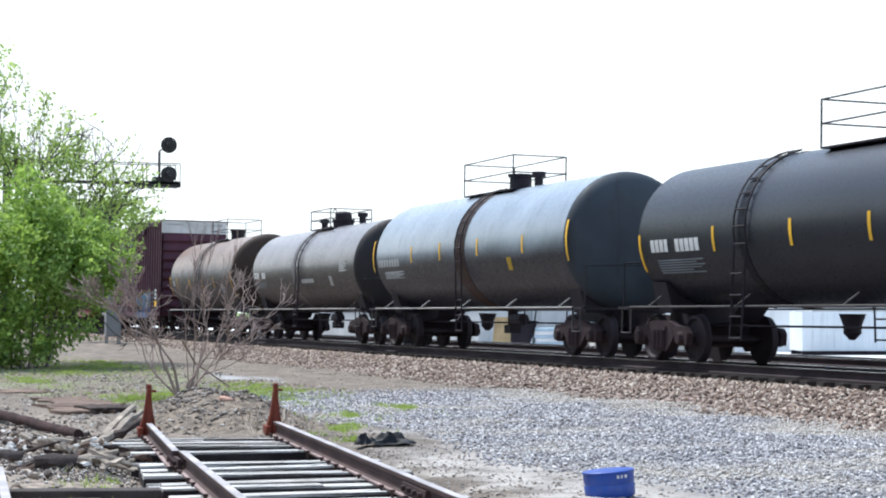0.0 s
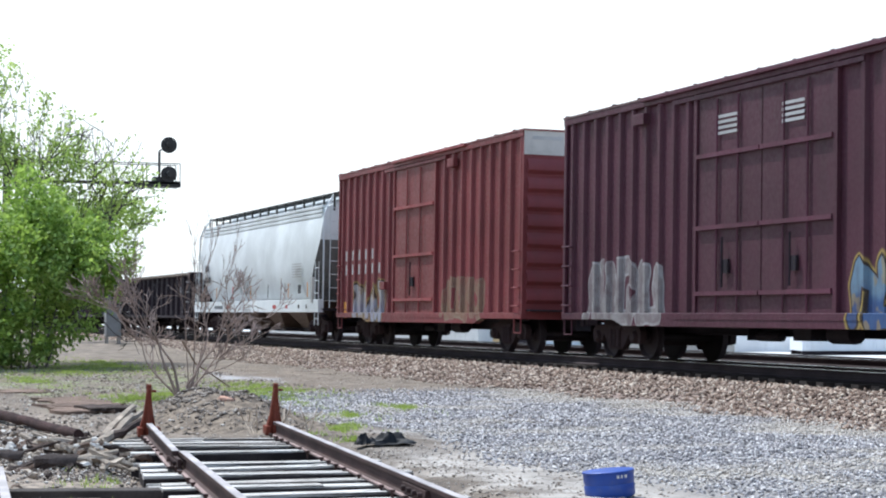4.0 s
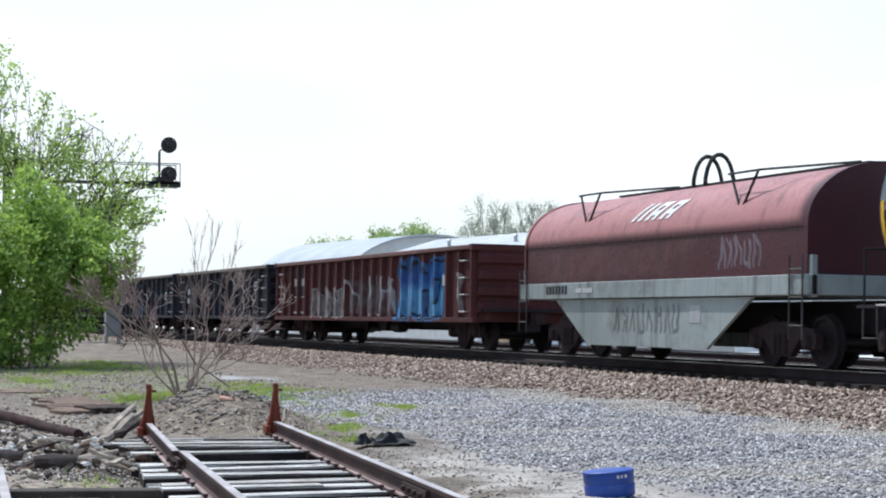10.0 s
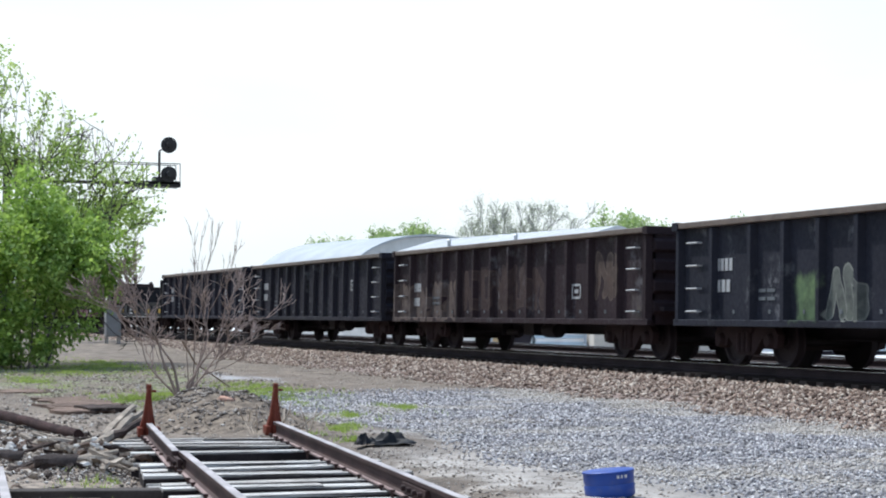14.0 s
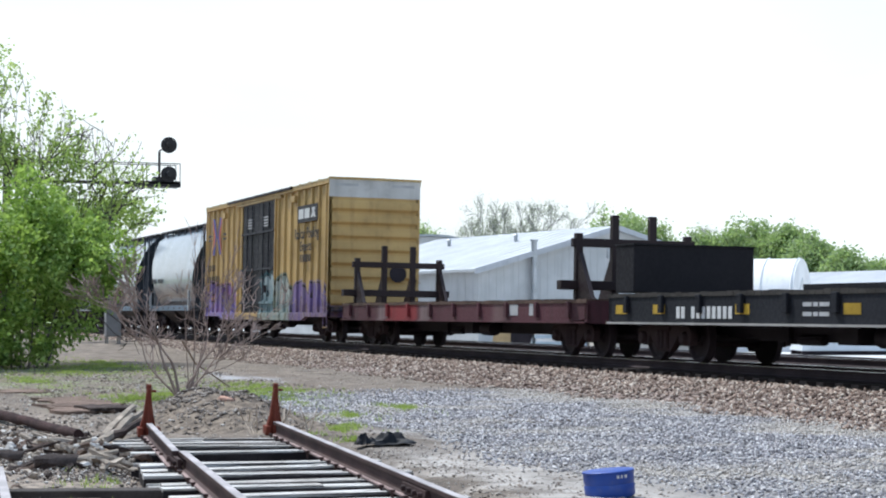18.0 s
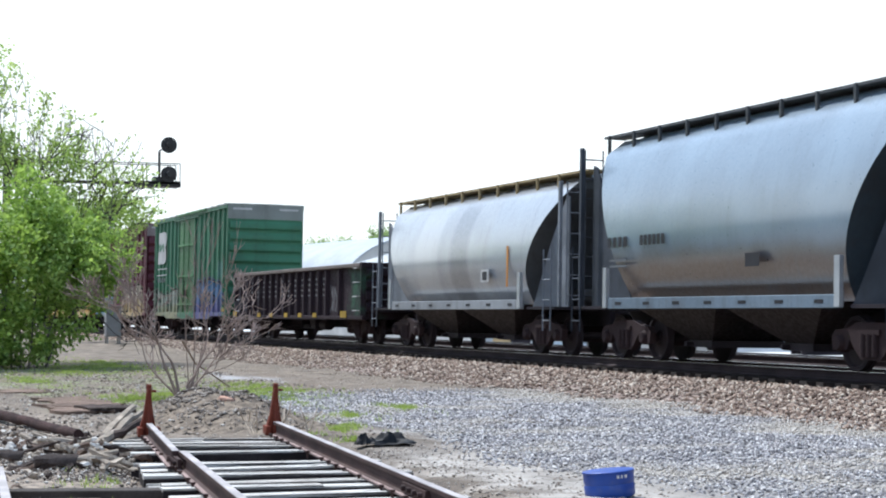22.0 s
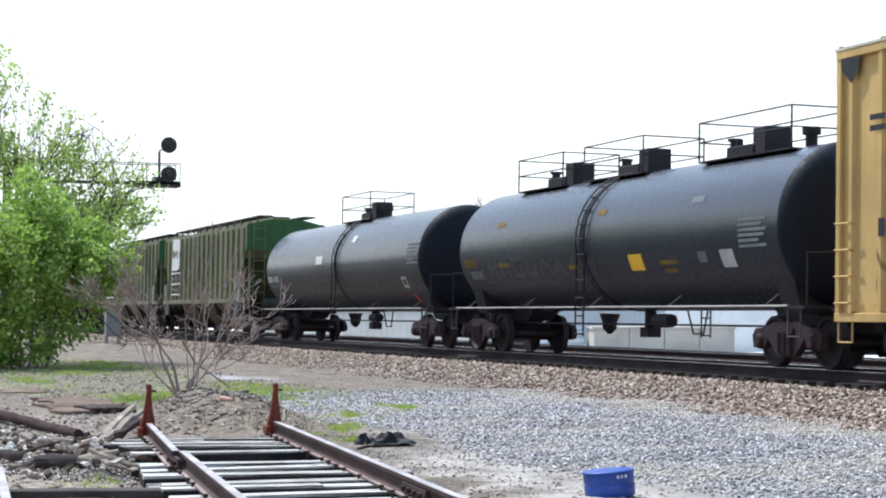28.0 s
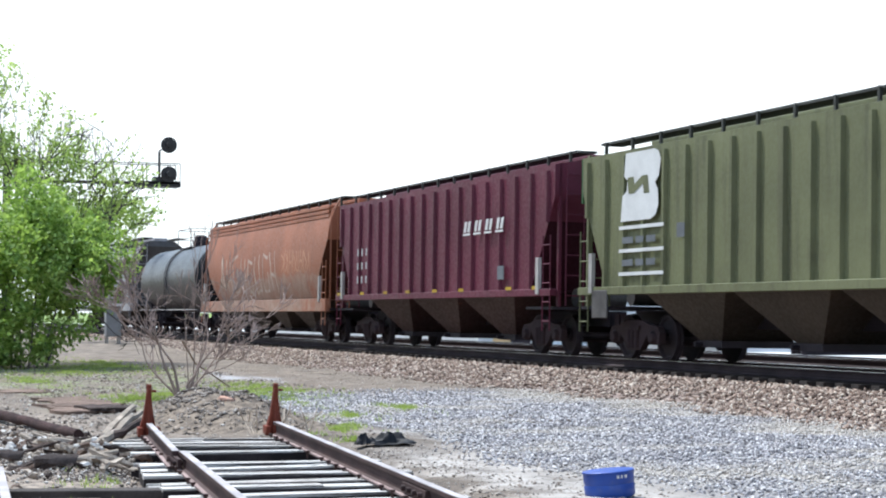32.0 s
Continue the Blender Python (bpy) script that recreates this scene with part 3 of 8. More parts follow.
def build_spur():
    track = thing("spur_track", "abandoned stub track with rusty rails on weathered grey ties", "railway track", SPUR, kind="structure")
    # rail feet are coloured pale, as if lit from above
    flange = plain("sunlit_rail_foot", (0.30, 0.225, 0.21), 0.85, var=0.35, bump=0.3, rust=0.25)
    # the far length of one rail has spread a little at its joint
    for x0, x1, side, turn in ((0, 4.45, -0.75, -1.0), (4.47, 21.4, -0.765, 0.0), (0, 7.9, 0.75, 0.0), (7.92, 21.4, 0.745, 0.0)):
        m = pose(x0, side, 0, 0, 0, turn)
        rail = part("rail", rail_shape(0, x1 - x0, 0, 0), RAIL_SIDE, track, at=m)
        part("rail_head", Shape().box(0, x1 - x0, -0.033, 0.033, -0.006, 0.0), SPUR_TOP, rail, "dull worn running surface")
        part("rail_foot", Shape().box(0, x1 - x0, -0.078, -0.016, -0.158, -0.146).box(0, x1 - x0, 0.016, 0.078, -0.158, -0.146), flange, rail, "pale foot flange with sunlight in its colour")
    for bx, side in ((4.46, -0.80), (7.91, 0.748)):
        plate = Shape().box(bx - 0.42, bx + 0.42, side - 0.05, side - 0.014, -0.13, -0.05).box(bx - 0.42, bx + 0.42, side + 0.014, side + 0.05, -0.13, -0.05)
        for q in (-0.3, -0.1, 0.1, 0.3):
            plate.tube([(bx + q, side - 0.085, -0.09), (bx + q, side + 0.085, -0.09)], 0.022, 6)
        part("joint_bar", plate, RAIL_SIDE, track)
    random.seed(4)
    rows = [(0.32, 0.13, -0.005), (0.78, 0.14, 0.0), (1.20, 0.11, -0.05), (1.64, 0.12, 0.015), (2.10, 0.10, -0.055), (2.53, 0.11, 0.02), (3.05, 0.10, -0.06), (3.45, 0.10, -0.045), (3.92, 0.13, 0.01), (4.32, 0.12, -0.005), (4.74, 0.09, -0.045), (5.15, 0.13, 0.012), (5.55, 0.10, -0.05), (5.90, 0.14, 0.0), (6.33, 0.12, 0.01), (6.9, 0.13, -0.005)]
    rows += [(7.35 + 0.5 * k, random.uniform(0.1, 0.13), random.uniform(-0.035, 0.008)) for k in range(28)]
    for x, w, h in rows:
        l = random.uniform(1.10, 1.24)
        s = Shape()
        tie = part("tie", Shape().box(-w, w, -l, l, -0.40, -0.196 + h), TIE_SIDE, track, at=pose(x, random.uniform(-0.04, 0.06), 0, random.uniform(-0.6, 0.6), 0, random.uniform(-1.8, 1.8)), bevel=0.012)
        cuts = sorted([0.0, 1.0] + [random.uniform(0.08, 0.92) for q in range(random.choice((0, 0, 1, 1)))])
        strips = random.choice((1, 1, 2))
        for q in range(strips):
            xa, xb = -w + 2 * w * q / strips + 0.004, -w + 2 * w * (q + 1) / strips - 0.004
            for c0, c1 in zip(cuts, cuts[1:]):
                if c1 - c0 < 0.03 or random.random() < 0.10:
                    continue
                t0, t1 = random.uniform(-0.012, 0.012), random.uniform(-0.012, 0.012)
                s.poly([(xa + random.uniform(-0.004, 0.012), -l + 2 * l * c0, -0.21 + h), (xb - random.uniform(-0.004, 0.012), -l + 2 * l * c0, -0.21 + h), (xb - random.uniform(-0.004, 0.012), -l + 2 * l * c1 - 0.006, -0.21 + h), (xa + random.uniform(-0.004, 0.012), -l + 2 * l * c1 - 0.006, -0.21 + h),
                        (xa, -l + 2 * l * c0, -0.176 + h + t0), (xb, -l + 2 * l * c0, -0.176 + h + t0 + random.uniform(-0.006, 0.006)), (xb, -l + 2 * l * c1 - 0.006, -0.176 + h + t1), (xa, -l + 2 * l * c1 - 0.006, -0.176 + h + t1)],
                       [(4, 5, 6, 7), (0, 1, 5, 4), (1, 2, 6, 5), (2, 3, 7, 6), (3, 0, 4, 7)])
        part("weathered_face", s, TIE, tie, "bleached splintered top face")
        for side in (-0.75, 0.75):
            for e in (-0.10, 0.10):
                if random.random() < 0.8:
                    part("spike", Shape().tube([(0, 0, -0.2), (0, 0, -0.14)], 0.014, 5).box(-0.02, 0.02, -0.02, 0.02, -0.145, -0.128), RAIL_SIDE, track, at=(x, side + e, 0))
    rust = plain("rust_red_iron", (0.155, 0.036, 0.020), 0.8, var=0.3, bump=0.3)
    for side in (-0.75, 0.75):
        stop = thing("wheel_stop", "rusty red cast iron wheel stop clamped on a rail end", "wheel stop", SPUR @ Matrix.Translation((0.0, side, 0)), group="wheel stops")
        prof = [(-0.20, -0.17), (0.14, -0.17), (0.12, -0.02), (0.06, 0.12), (0.04, 0.34), (0.028, 0.45), (-0.028, 0.455), (-0.045, 0.36), (-0.11, 0.08)]
        part("horn", Shape().prism(prof, "y", -0.03, 0.03), rust, stop, bevel=0.012)
        part("foot", Shape().prism([(-0.13, -0.17), (0.09, -0.17), (0.075, -0.04), (0.05, 0.10), (0.032, 0.26), (0.02, 0.40), (-0.025, 0.40), (-0.042, 0.26), (-0.07, 0.08), (-0.105, -0.04)], "x", -0.05, 0.05), rust, stop, bevel=0.014)
        part("clamp", Shape().box(-0.16, 0.12, -0.13, -0.07, -0.15, -0.05).box(-0.16, 0.12, 0.07, 0.13, -0.15, -0.05), rust, stop, bevel=0.01)
        part("bolt", Shape().tube([(0.0, 0.0, 0.375), (0.0, 0.085, 0.37)], 0.016, 8), rust, stop)


def build_backdrop():
    """Unseen wall of woods added behind the camera to darken reflections on the cars."""
    n = Nodes("unseen_woods")
    v = n.world_coords()
    c = n.mix(n.step(n.noise(v, 0.35, 6, 0.7), 0.35, 0.65), (0.019, 0.021, 0.013), (0.064, 0.067, 0.042))
    s = Shape()
    xs = [-320 + 4 * k for k in range(121)]
    for x in xs:
        h = 9.5 + 3.5 * noise.noise(Vector((x * 0.05, 0, 0))) + 2.2 * noise.noise(Vector((x * 0.23, 5, 0)))
        s.v += [(x, -58, -0.6), (x, -58, h), (x, -64, h - 1.5), (x, -64, -0.6)]
    s.f = [(4 * k + i, 4 * k + 4 + i, 4 * k + 5 + i, 4 * k + 1 + i) for k in range(120) for i in range(3)]
    tagged(part("backdrop", s, n.done(c, 0.95)), "unseen belt of dark woods added behind the camera", "woods", kind="structure")


def build_setting():
    build_ground()
    build_backdrop()
    build_main_tracks()
    build_gravel()
    build_spur()


# ---- rolling stock ----
# each car's own space: x forward, y across (near side negative), z up from the rail tops
WHEEL_R = 0.457


def wheelset_mesh():
    s = Shape()
    for y in (-0.75, 0.75):
        o = 1 if y > 0 else -1
        s.lathe([(y - o * 0.095, WHEEL_R + 0.028), (y - o * 0.06, WHEEL_R + 0.025), (y - o * 0.055, WHEEL_R), (y + o * 0.045, WHEEL_R - 0.004), (y + o * 0.05, WHEEL_R - 0.06), (y + o * 0.0, WHEEL_R - 0.10), (y + o * 0.005, 0.15), (y + o * 0.05, 0.13), (y + o * 0.06, 0.085)], "y", 24)
    s.tube([(0, -1.08, 0), (0, 1.08, 0)], 0.075, 10)
    for y in (-1.06, 1.06):
        s.lathe([(y - 0.09, 0.11), (y + 0.08, 0.11), (y + 0.09, 0.07)], "y", 10)
    for k in range(3):
        t = 2 * math.pi * k / 3
        for y in (-1.15, 1.15):
            s.tube([(0.06 * math.cos(t), y - 0.012, 0.06 * math.sin(t)), (0.06 * math.cos(t), y + 0.012, 0.06 * math.sin(t))], 0.02, 5)
    return s.mesh("wheelset", WHEEL)


def side_frame_mesh():
    prof = [(-1.12, 0.34), (-1.16, 0.56), (-1.05, 0.68), (-0.72, 0.70), (-0.36, 0.80), (0.36, 0.80), (0.72, 0.70), (1.05, 0.68), (1.16, 0.56), (1.12, 0.34), (0.70, 0.36), (0.62, 0.52), (0.40, 0.30), (0.28, 0.20), (-0.28, 0.20), (-0.40, 0.30), (-0.62, 0.52), (-0.70, 0.36)]
    s = Shape().prism(prof, "y", -0.07, 0.07)
    for x in (-0.17, 0.0, 0.17):
        s.lathe([(0.25, 0.06), (0.62, 0.06)], "z", 8, (x, -0.09, 0))
    for x in (-0.89, 0.89):
        s.lathe([(-0.15, 0.10), (-0.06, 0.15), (0.06, 0.15)], "y", 10, (x, 0, WHEEL_R))
    s.box(-0.3, 0.3, -0.12, 0.08, 0.60, 0.68)
    return s.mesh("side_frame", TRUCK)


WHEELSET, SIDE_FRAME = wheelset_mesh(), side_frame_mesh()
BOLSTER = Shape().box(-0.2, 0.2, -1.0, 1.0, 0.48, 0.74).lathe([(0.72, 0.2), (0.82, 0.2)], "z", 12).box(-0.75, -0.70, -0.6, 0.6, 0.30, 0.42).box(0.70, 0.75, -0.6, 0.6, 0.30, 0.42).mesh("truck", TRUCK)
COUPLER = Shape().box(-0.55, 0.05, -0.09, 0.09, 0.72, 0.88).box(0.0, 0.22, -0.16, 0.02, 0.66, 0.95).box(0.12, 0.32, -0.12, 0.14, 0.68, 0.93).mesh("coupler", TRUCK)
wheelsets_front, wheelsets_back = [], []
cars = []


def car_thing(name, label, category, back, front):
    ob = thing(name, label, category, group="freight train")
    cars.append((ob, (back + front) / 2))
    return ob, (front - back) / 2


def running_gear(car, half, inset, reach=0.55):
    """Two trucks with keyed wheelsets, couplers and draft gear."""
    for end in (-1, 1):
        x = end * (half - inset)
        truck = part("truck", BOLSTER, None, car, at=(x, 0, 0))
        for y, turn in ((-1.02, 0), (1.02, 180)):
            part("side_frame", SIDE_FRAME, None, truck, at=pose(0, y, 0, 0, 0, turn))
        for dx, group in ((0.89, wheelsets_front), (-0.89, wheelsets_back)):
            group.append(part("wheelset", WHEELSET, None, truck, at=(dx, 0, WHEEL_R)))
        part("coupler", COUPLER, None, car, at=pose(end * (half + reach - 0.3), 0, 0, 0, 0, 0 if end > 0 else 180))


def ladder(car, x, y, z0, z1, material, width=0.42, rungs=None, along=True, name="ladder"):
    s = Shape()
    rungs = rungs or max(2, round((z1 - z0) / 0.42))
    for k in (-1, 1):
        a = (x + k * width / 2, y, 0) if along else (x, y + k * width / 2, 0)
        s.tube([(a[0], a[1], z0), (a[0], a[1], z1)], 0.018, 5)
    for i in range(rungs):
        z = z0 + (z1 - z0) * (i + 0.5) / rungs
        p, q = ((x - width / 2, y, z), (x + width / 2, y, z)) if along else ((x, y - width / 2, z), (x, y + width / 2, z))
        s.tube([p, q], 0.016, 5)
    return part(name, s, material, car)


def grab_irons(car, x, y, zs, material, width=0.42):
    for z in zs:
        s = Shape().tube([(x - width / 2, y + 0.09, z), (x - width / 2, y, z), (x + width / 2, y, z), (x + width / 2, y + 0.09, z)], 0.017, 5)
        part("grab_iron", s, material, car)


def bars(car, x, y, z, widths, h, material, gap=0.05, name="lettering", lines=1, pitch=0.2):
    """Lettering that cannot be copied, as plain bars."""
    for k in range(lines):
        cx = x
        for w in widths:
            part(name, Shape().box(cx, cx + w, y - 0.006, y, z - k * pitch, z - k * pitch + h), material, car)
            cx += w + gap


def glyphs(car, x, y, z, count, w, h, material, gap=0.06, name="lettering", slant=0.0):
    """A row of plain upright bars, for marks that stay unreadable."""
    s = Shape().box(0, w, -0.006, 0, 0, h)
    s.v = [(a + c * slant, b, c) for a, b, c in s.v]
    me = s.mesh(name, material)
    for k in range(count):
        part(name, me, None, car, at=(x + k * (w + gap), y, z))


def underframe(car, half, z0, z1, width=0.35, brake=True):
    part("center_sill", Shape().box(-half - 0.1, half + 0.1, -width / 2, width / 2, z0, z1), STEEL_DARK, car)
    if brake:
        s = Shape().tube([(0.6, -0.55, z0 + 0.05), (1.3, -0.55, z0 + 0.05)], 0.17, 10).box(-0.5, 0.1, -0.7, -0.35, z0 - 0.08, z0 + 0.22)
        s.tube([(-half * 0.55, -0.3, z0), (half * 0.55, -0.3, z0)], 0.02, 5).tube([(-2.2, -0.4, z0 - 0.02), (-1.4, -0.4, z0 - 0.02)], 0.09, 8)
        s.box(-2.6, -2.55, -0.45, -0.1, z0 - 0.1, z0 + 0.2)
        part("brake_gear", s, STEEL_DARK, car)


def boxcar(label, back, front, color, door_span, door_color, door_leaves, graffiti=(), rib_pitch=0.62, top_band=None, height=5.18, mid_rail=None, dirt=0.4, rust=0.25, bottom=0.80, end_ribs=8, ladder_mat=None, roof_color=(0.42, 0.43, 0.43), dirt_color=(0.045, 0.036, 0.032), signs=()):
    car, half = car_thing("boxcar", label, "boxcar", back - 0.24, front - 0.24)
    body_mat = paint("boxcar_paint", car, color, dirt=dirt, rust=rust, graffiti=graffiti, dirt_color=dirt_color, spec=0.22)
    door_mat = paint("boxcar_door_paint", car, door_color, dirt=dirt, rust=rust, graffiti=graffiti, spec=0.25)
    trim_mat = paint("door_trim_paint", car, shade(door_color, 1.5), dirt=dirt, rust=0.3, spec=0.2, graffiti=graffiti)
    W = 1.43
    eave = height - 0.05
    d0, d1 = door_span
    # sides: panels left and right of the doors
    for y0, y1 in ((-W, -W + 0.05), (W - 0.05, W)):
        part("side_panel", Shape().box(-half, d0, y0, y1, bottom + 0.14, eave), body_mat, car)
        part("side_panel", Shape().box(d1, half, y0, y1, bottom + 0.14, eave), body_mat, car)
        part("door_header", Shape().box(d0, d1, y0, y1, eave - 0.22, eave), body_mat, car)
    rib = Shape().prism([(-0.085, 0), (-0.05, -0.075), (0.05, -0.075), (0.085, 0)], "z", bottom + 0.16, eave - 0.10).mesh("rib", body_mat)
    xs = []
    x = -half + 0.42
    while x < half - 0.2:
        if not d0 - 0.25 < x < d1 + 0.25:
            xs.append(x)
        x += rib_pitch
    for x in xs:
        part("rib", rib, None, car, at=(x, -W, 0))
        part("rib", rib, None, car, at=pose(x, W, 0, 0, 0, 180))
    sill = Shape().prism([(-half, bottom + 0.14), (-half, bottom), (-half + 2.6, bottom), (-half + 3.1, bottom - 0.12), (half - 3.1, bottom - 0.12), (half - 2.6, bottom), (half, bottom), (half, bottom + 0.14)], "y", -W - 0.09, -W + 0.06)
    part("side_sill", sill, body_mat, car, bevel=0.01)
    part("side_sill", Shape().box(-half, half, W - 0.06, W + 0.09, bottom - 0.05, bottom + 0.14), body_mat, car)
    part("top_chord", Shape().box(-half, half, -W - 0.09, -W + 0.02, eave - 0.14, eave), body_mat, car, bevel=0.012)
    part("top_chord", Shape().box(-half, half, W - 0.02, W + 0.09, eave - 0.14, eave), body_mat, car)
    # ends: horizontal corrugations
    for e in (-1, 1):
        x = e * half
        part("end_panel", Shape().box(min(x, x - e * 0.05), max(x, x - e * 0.05), -W - 0.07, W + 0.07, bottom, eave), body_mat, car)
        top_z = eave - (0.62 if top_band else 0.25)
        zz = bottom + 0.3
        step_z = (top_z - zz) / end_ribs
        for k in range(end_ribs):
            prof = [(0, zz + 0.05), (e * 0.09, zz + step_z * 0.32), (e * 0.09, zz + step_z * 0.62), (0, zz + step_z * 0.95)]
            part("end_rib", Shape().prism([(x + a, b) for a, b in prof], "y", -W + 0.02, W - 0.02), body_mat, car)
            zz += step_z
        if top_band:
            part("end_band", Shape().box(min(x, x + e * 0.012), max(x, x + e * 0.012), -W - 0.07, W + 0.07, eave - 0.55, eave), paint("end_band_paint", car, top_band, dirt=0.3, rust=0.1, streak=0.3), car, "pale painted band")
            for y0 in (-1.3, 0.55):
                part("lettering", Shape().box(x + e * 0.012, x + e * 0.018, y0, y0 + 0.75, eave - 0.2, eave - 0.12), GREY_LETTER, car)
        s = Shape().lathe([(0, 0.28), (0.03, 0.28)], "x", 14, (x + e * 0.16, 0.75, 2.2)).tube([(x, 0.75, 2.2), (x + e * 0.18, 0.75, 2.2)], 0.03, 6)
        part("brake_wheel", s, STEEL_DARK, car)
        part("crossover_step", Shape().box(min(x, x + e * 0.25), max(x, x + e * 0.25), -1.4, 1.4, bottom + 0.18, bottom + 0.22), STEEL_DARK, car)
    # roof with cross seams
    prof = [(-W - 0.10, eave), (-W - 0.10, eave + 0.04), (0, height), (W + 0.10, eave + 0.04), (W + 0.10, eave)]
    part("roof", Shape().prism(prof, "x", -half - 0.03, half + 0.03), paint("roof_metal", car, roof_color, dirt=0.3, rust=0.15), car)
    for k in range(int(2 * half / 1.2) + 1):
        x = -half + 0.1 + k * 1.2
        part("roof_seam", Shape().prism([(-W - 0.10, eave + 0.03), (-W - 0.10, eave + 0.07), (0, height + 0.03), (W + 0.10, eave + 0.07), (W + 0.10, eave + 0.03)], "x", x, x + 0.05), body_mat, car)
    # doors
    for y, o in ((-W, -1), (W, 1)):
        lw = (d1 - d0) / door_leaves
        for k in range(door_leaves):
            a, b = d0 + k * lw + 0.02, d0 + (k + 1) * lw - 0.02
            ys = sorted((y + o * 0.0, y + o * 0.045))
            leaf = part("door", Shape().box(a, b, ys[0], ys[1], bottom + 0.10, eave - 0.22), door_mat, car, "sliding plug door")
            for z in (1.30, 2.50, 3.82):
                part("door_rail", Shape().box(a, b, min(y + o * 0.045, y + o * 0.11), max(y + o * 0.045, y + o * 0.11), z - 0.045, z + 0.035), trim_mat, leaf)
            for q in range(2):
                xx = a + (b - a) * (q + 1) / 3
                part("lock_rod", Shape().tube([(xx, y + o * 0.08, bottom + 0.15), (xx, y + o * 0.08, eave - 0.3)], 0.022, 5), trim_mat, leaf)
            part("latch", Shape().box((a + b) / 2 - 0.08, (a + b) / 2 + 0.08, min(y + o * 0.05, y + o * 0.11), max(y + o * 0.05, y + o * 0.11), bottom + 0.85, bottom + 1.1).tube([((a + b) / 2 - 0.1, y + o * 0.12, bottom + 0.6), ((a + b) / 2 - 0.1, y + o * 0.12, bottom + 1.5)], 0.02, 5), STEEL_DARK, leaf)
        for z in (bottom + 0.06, eave - 0.20):
            ys = sorted((y, y + o * 0.10))
            part("door_track", Shape().box(d0 - 0.9, d1 + 0.9, ys[0], ys[1], z - 0.04, z + 0.04), body_mat, car)
    hood = sorted((d0 - (2.3 if door_leaves == 2 else 0.1), d1 + 2.4))
    part("door_hood", Shape().box(hood[0], hood[1], -W - 0.16, -W + 0.02, eave - 0.045, eave + 0.035), trim_mat, car, bevel=0.01)
    for x in (d0 - 0.06, d1 + 0.06):
        part("door_post", Shape().box(x - 0.055, x + 0.055, -W - 0.085, -W, bottom + 0.14, eave - 0.1), body_mat, car)
    if mid_rail:
        for a, b in ((-half + 0.3, d0 - 0.1), (d1 + 0.1, half - 0.5)):
            part("mid_rail", Shape().box(a, b, -W - 0.13, -W + 0.0, mid_rail - 0.045, mid_rail + 0.045), body_mat, car)
    for x in (-half + 0.06, half - 0.06):
        part("corner_post", Shape().box(x - 0.06, x + 0.06, -W - 0.075, -W, bottom + 0.1, eave - 0.1), body_mat, car, bevel=0.012)
    lm = ladder_mat or body_mat
    for x in (-half + 0.28, half - 0.32):
        grab_irons(car, x, -W - 0.13, [bottom + 0.3 + 0.42 * k for k in range(4)], lm)
        grab_irons(car, x, W + 0.06, [bottom + 0.3 + 0.42 * k for k in range(4)], lm)
        part("sill_step", Shape().tube([(x - 0.2, -W - 0.05, bottom), (x - 0.2, -W - 0.05, bottom - 0.32), (x + 0.2, -W - 0.05, bottom - 0.32), (x + 0.2, -W - 0.05, bottom)], 0.018, 5), lm, car)
    for sx, sz in signs:
        part("sign_board", Shape().box(sx - 0.24, sx + 0.24, -W - 0.17, -W - 0.04, sz - 0.11, sz + 0.11), body_mat, car, bevel=0.01)
    underframe(car, half, 0.55, bottom + 0.1)
    part("floor", Shape().box(-half + 0.05, half - 0.05, -W + 0.05, W - 0.05, bottom + 0.1, bottom + 0.16), STEEL_DARK, car)
    running_gear(car, half, 1.9)
    return car, half


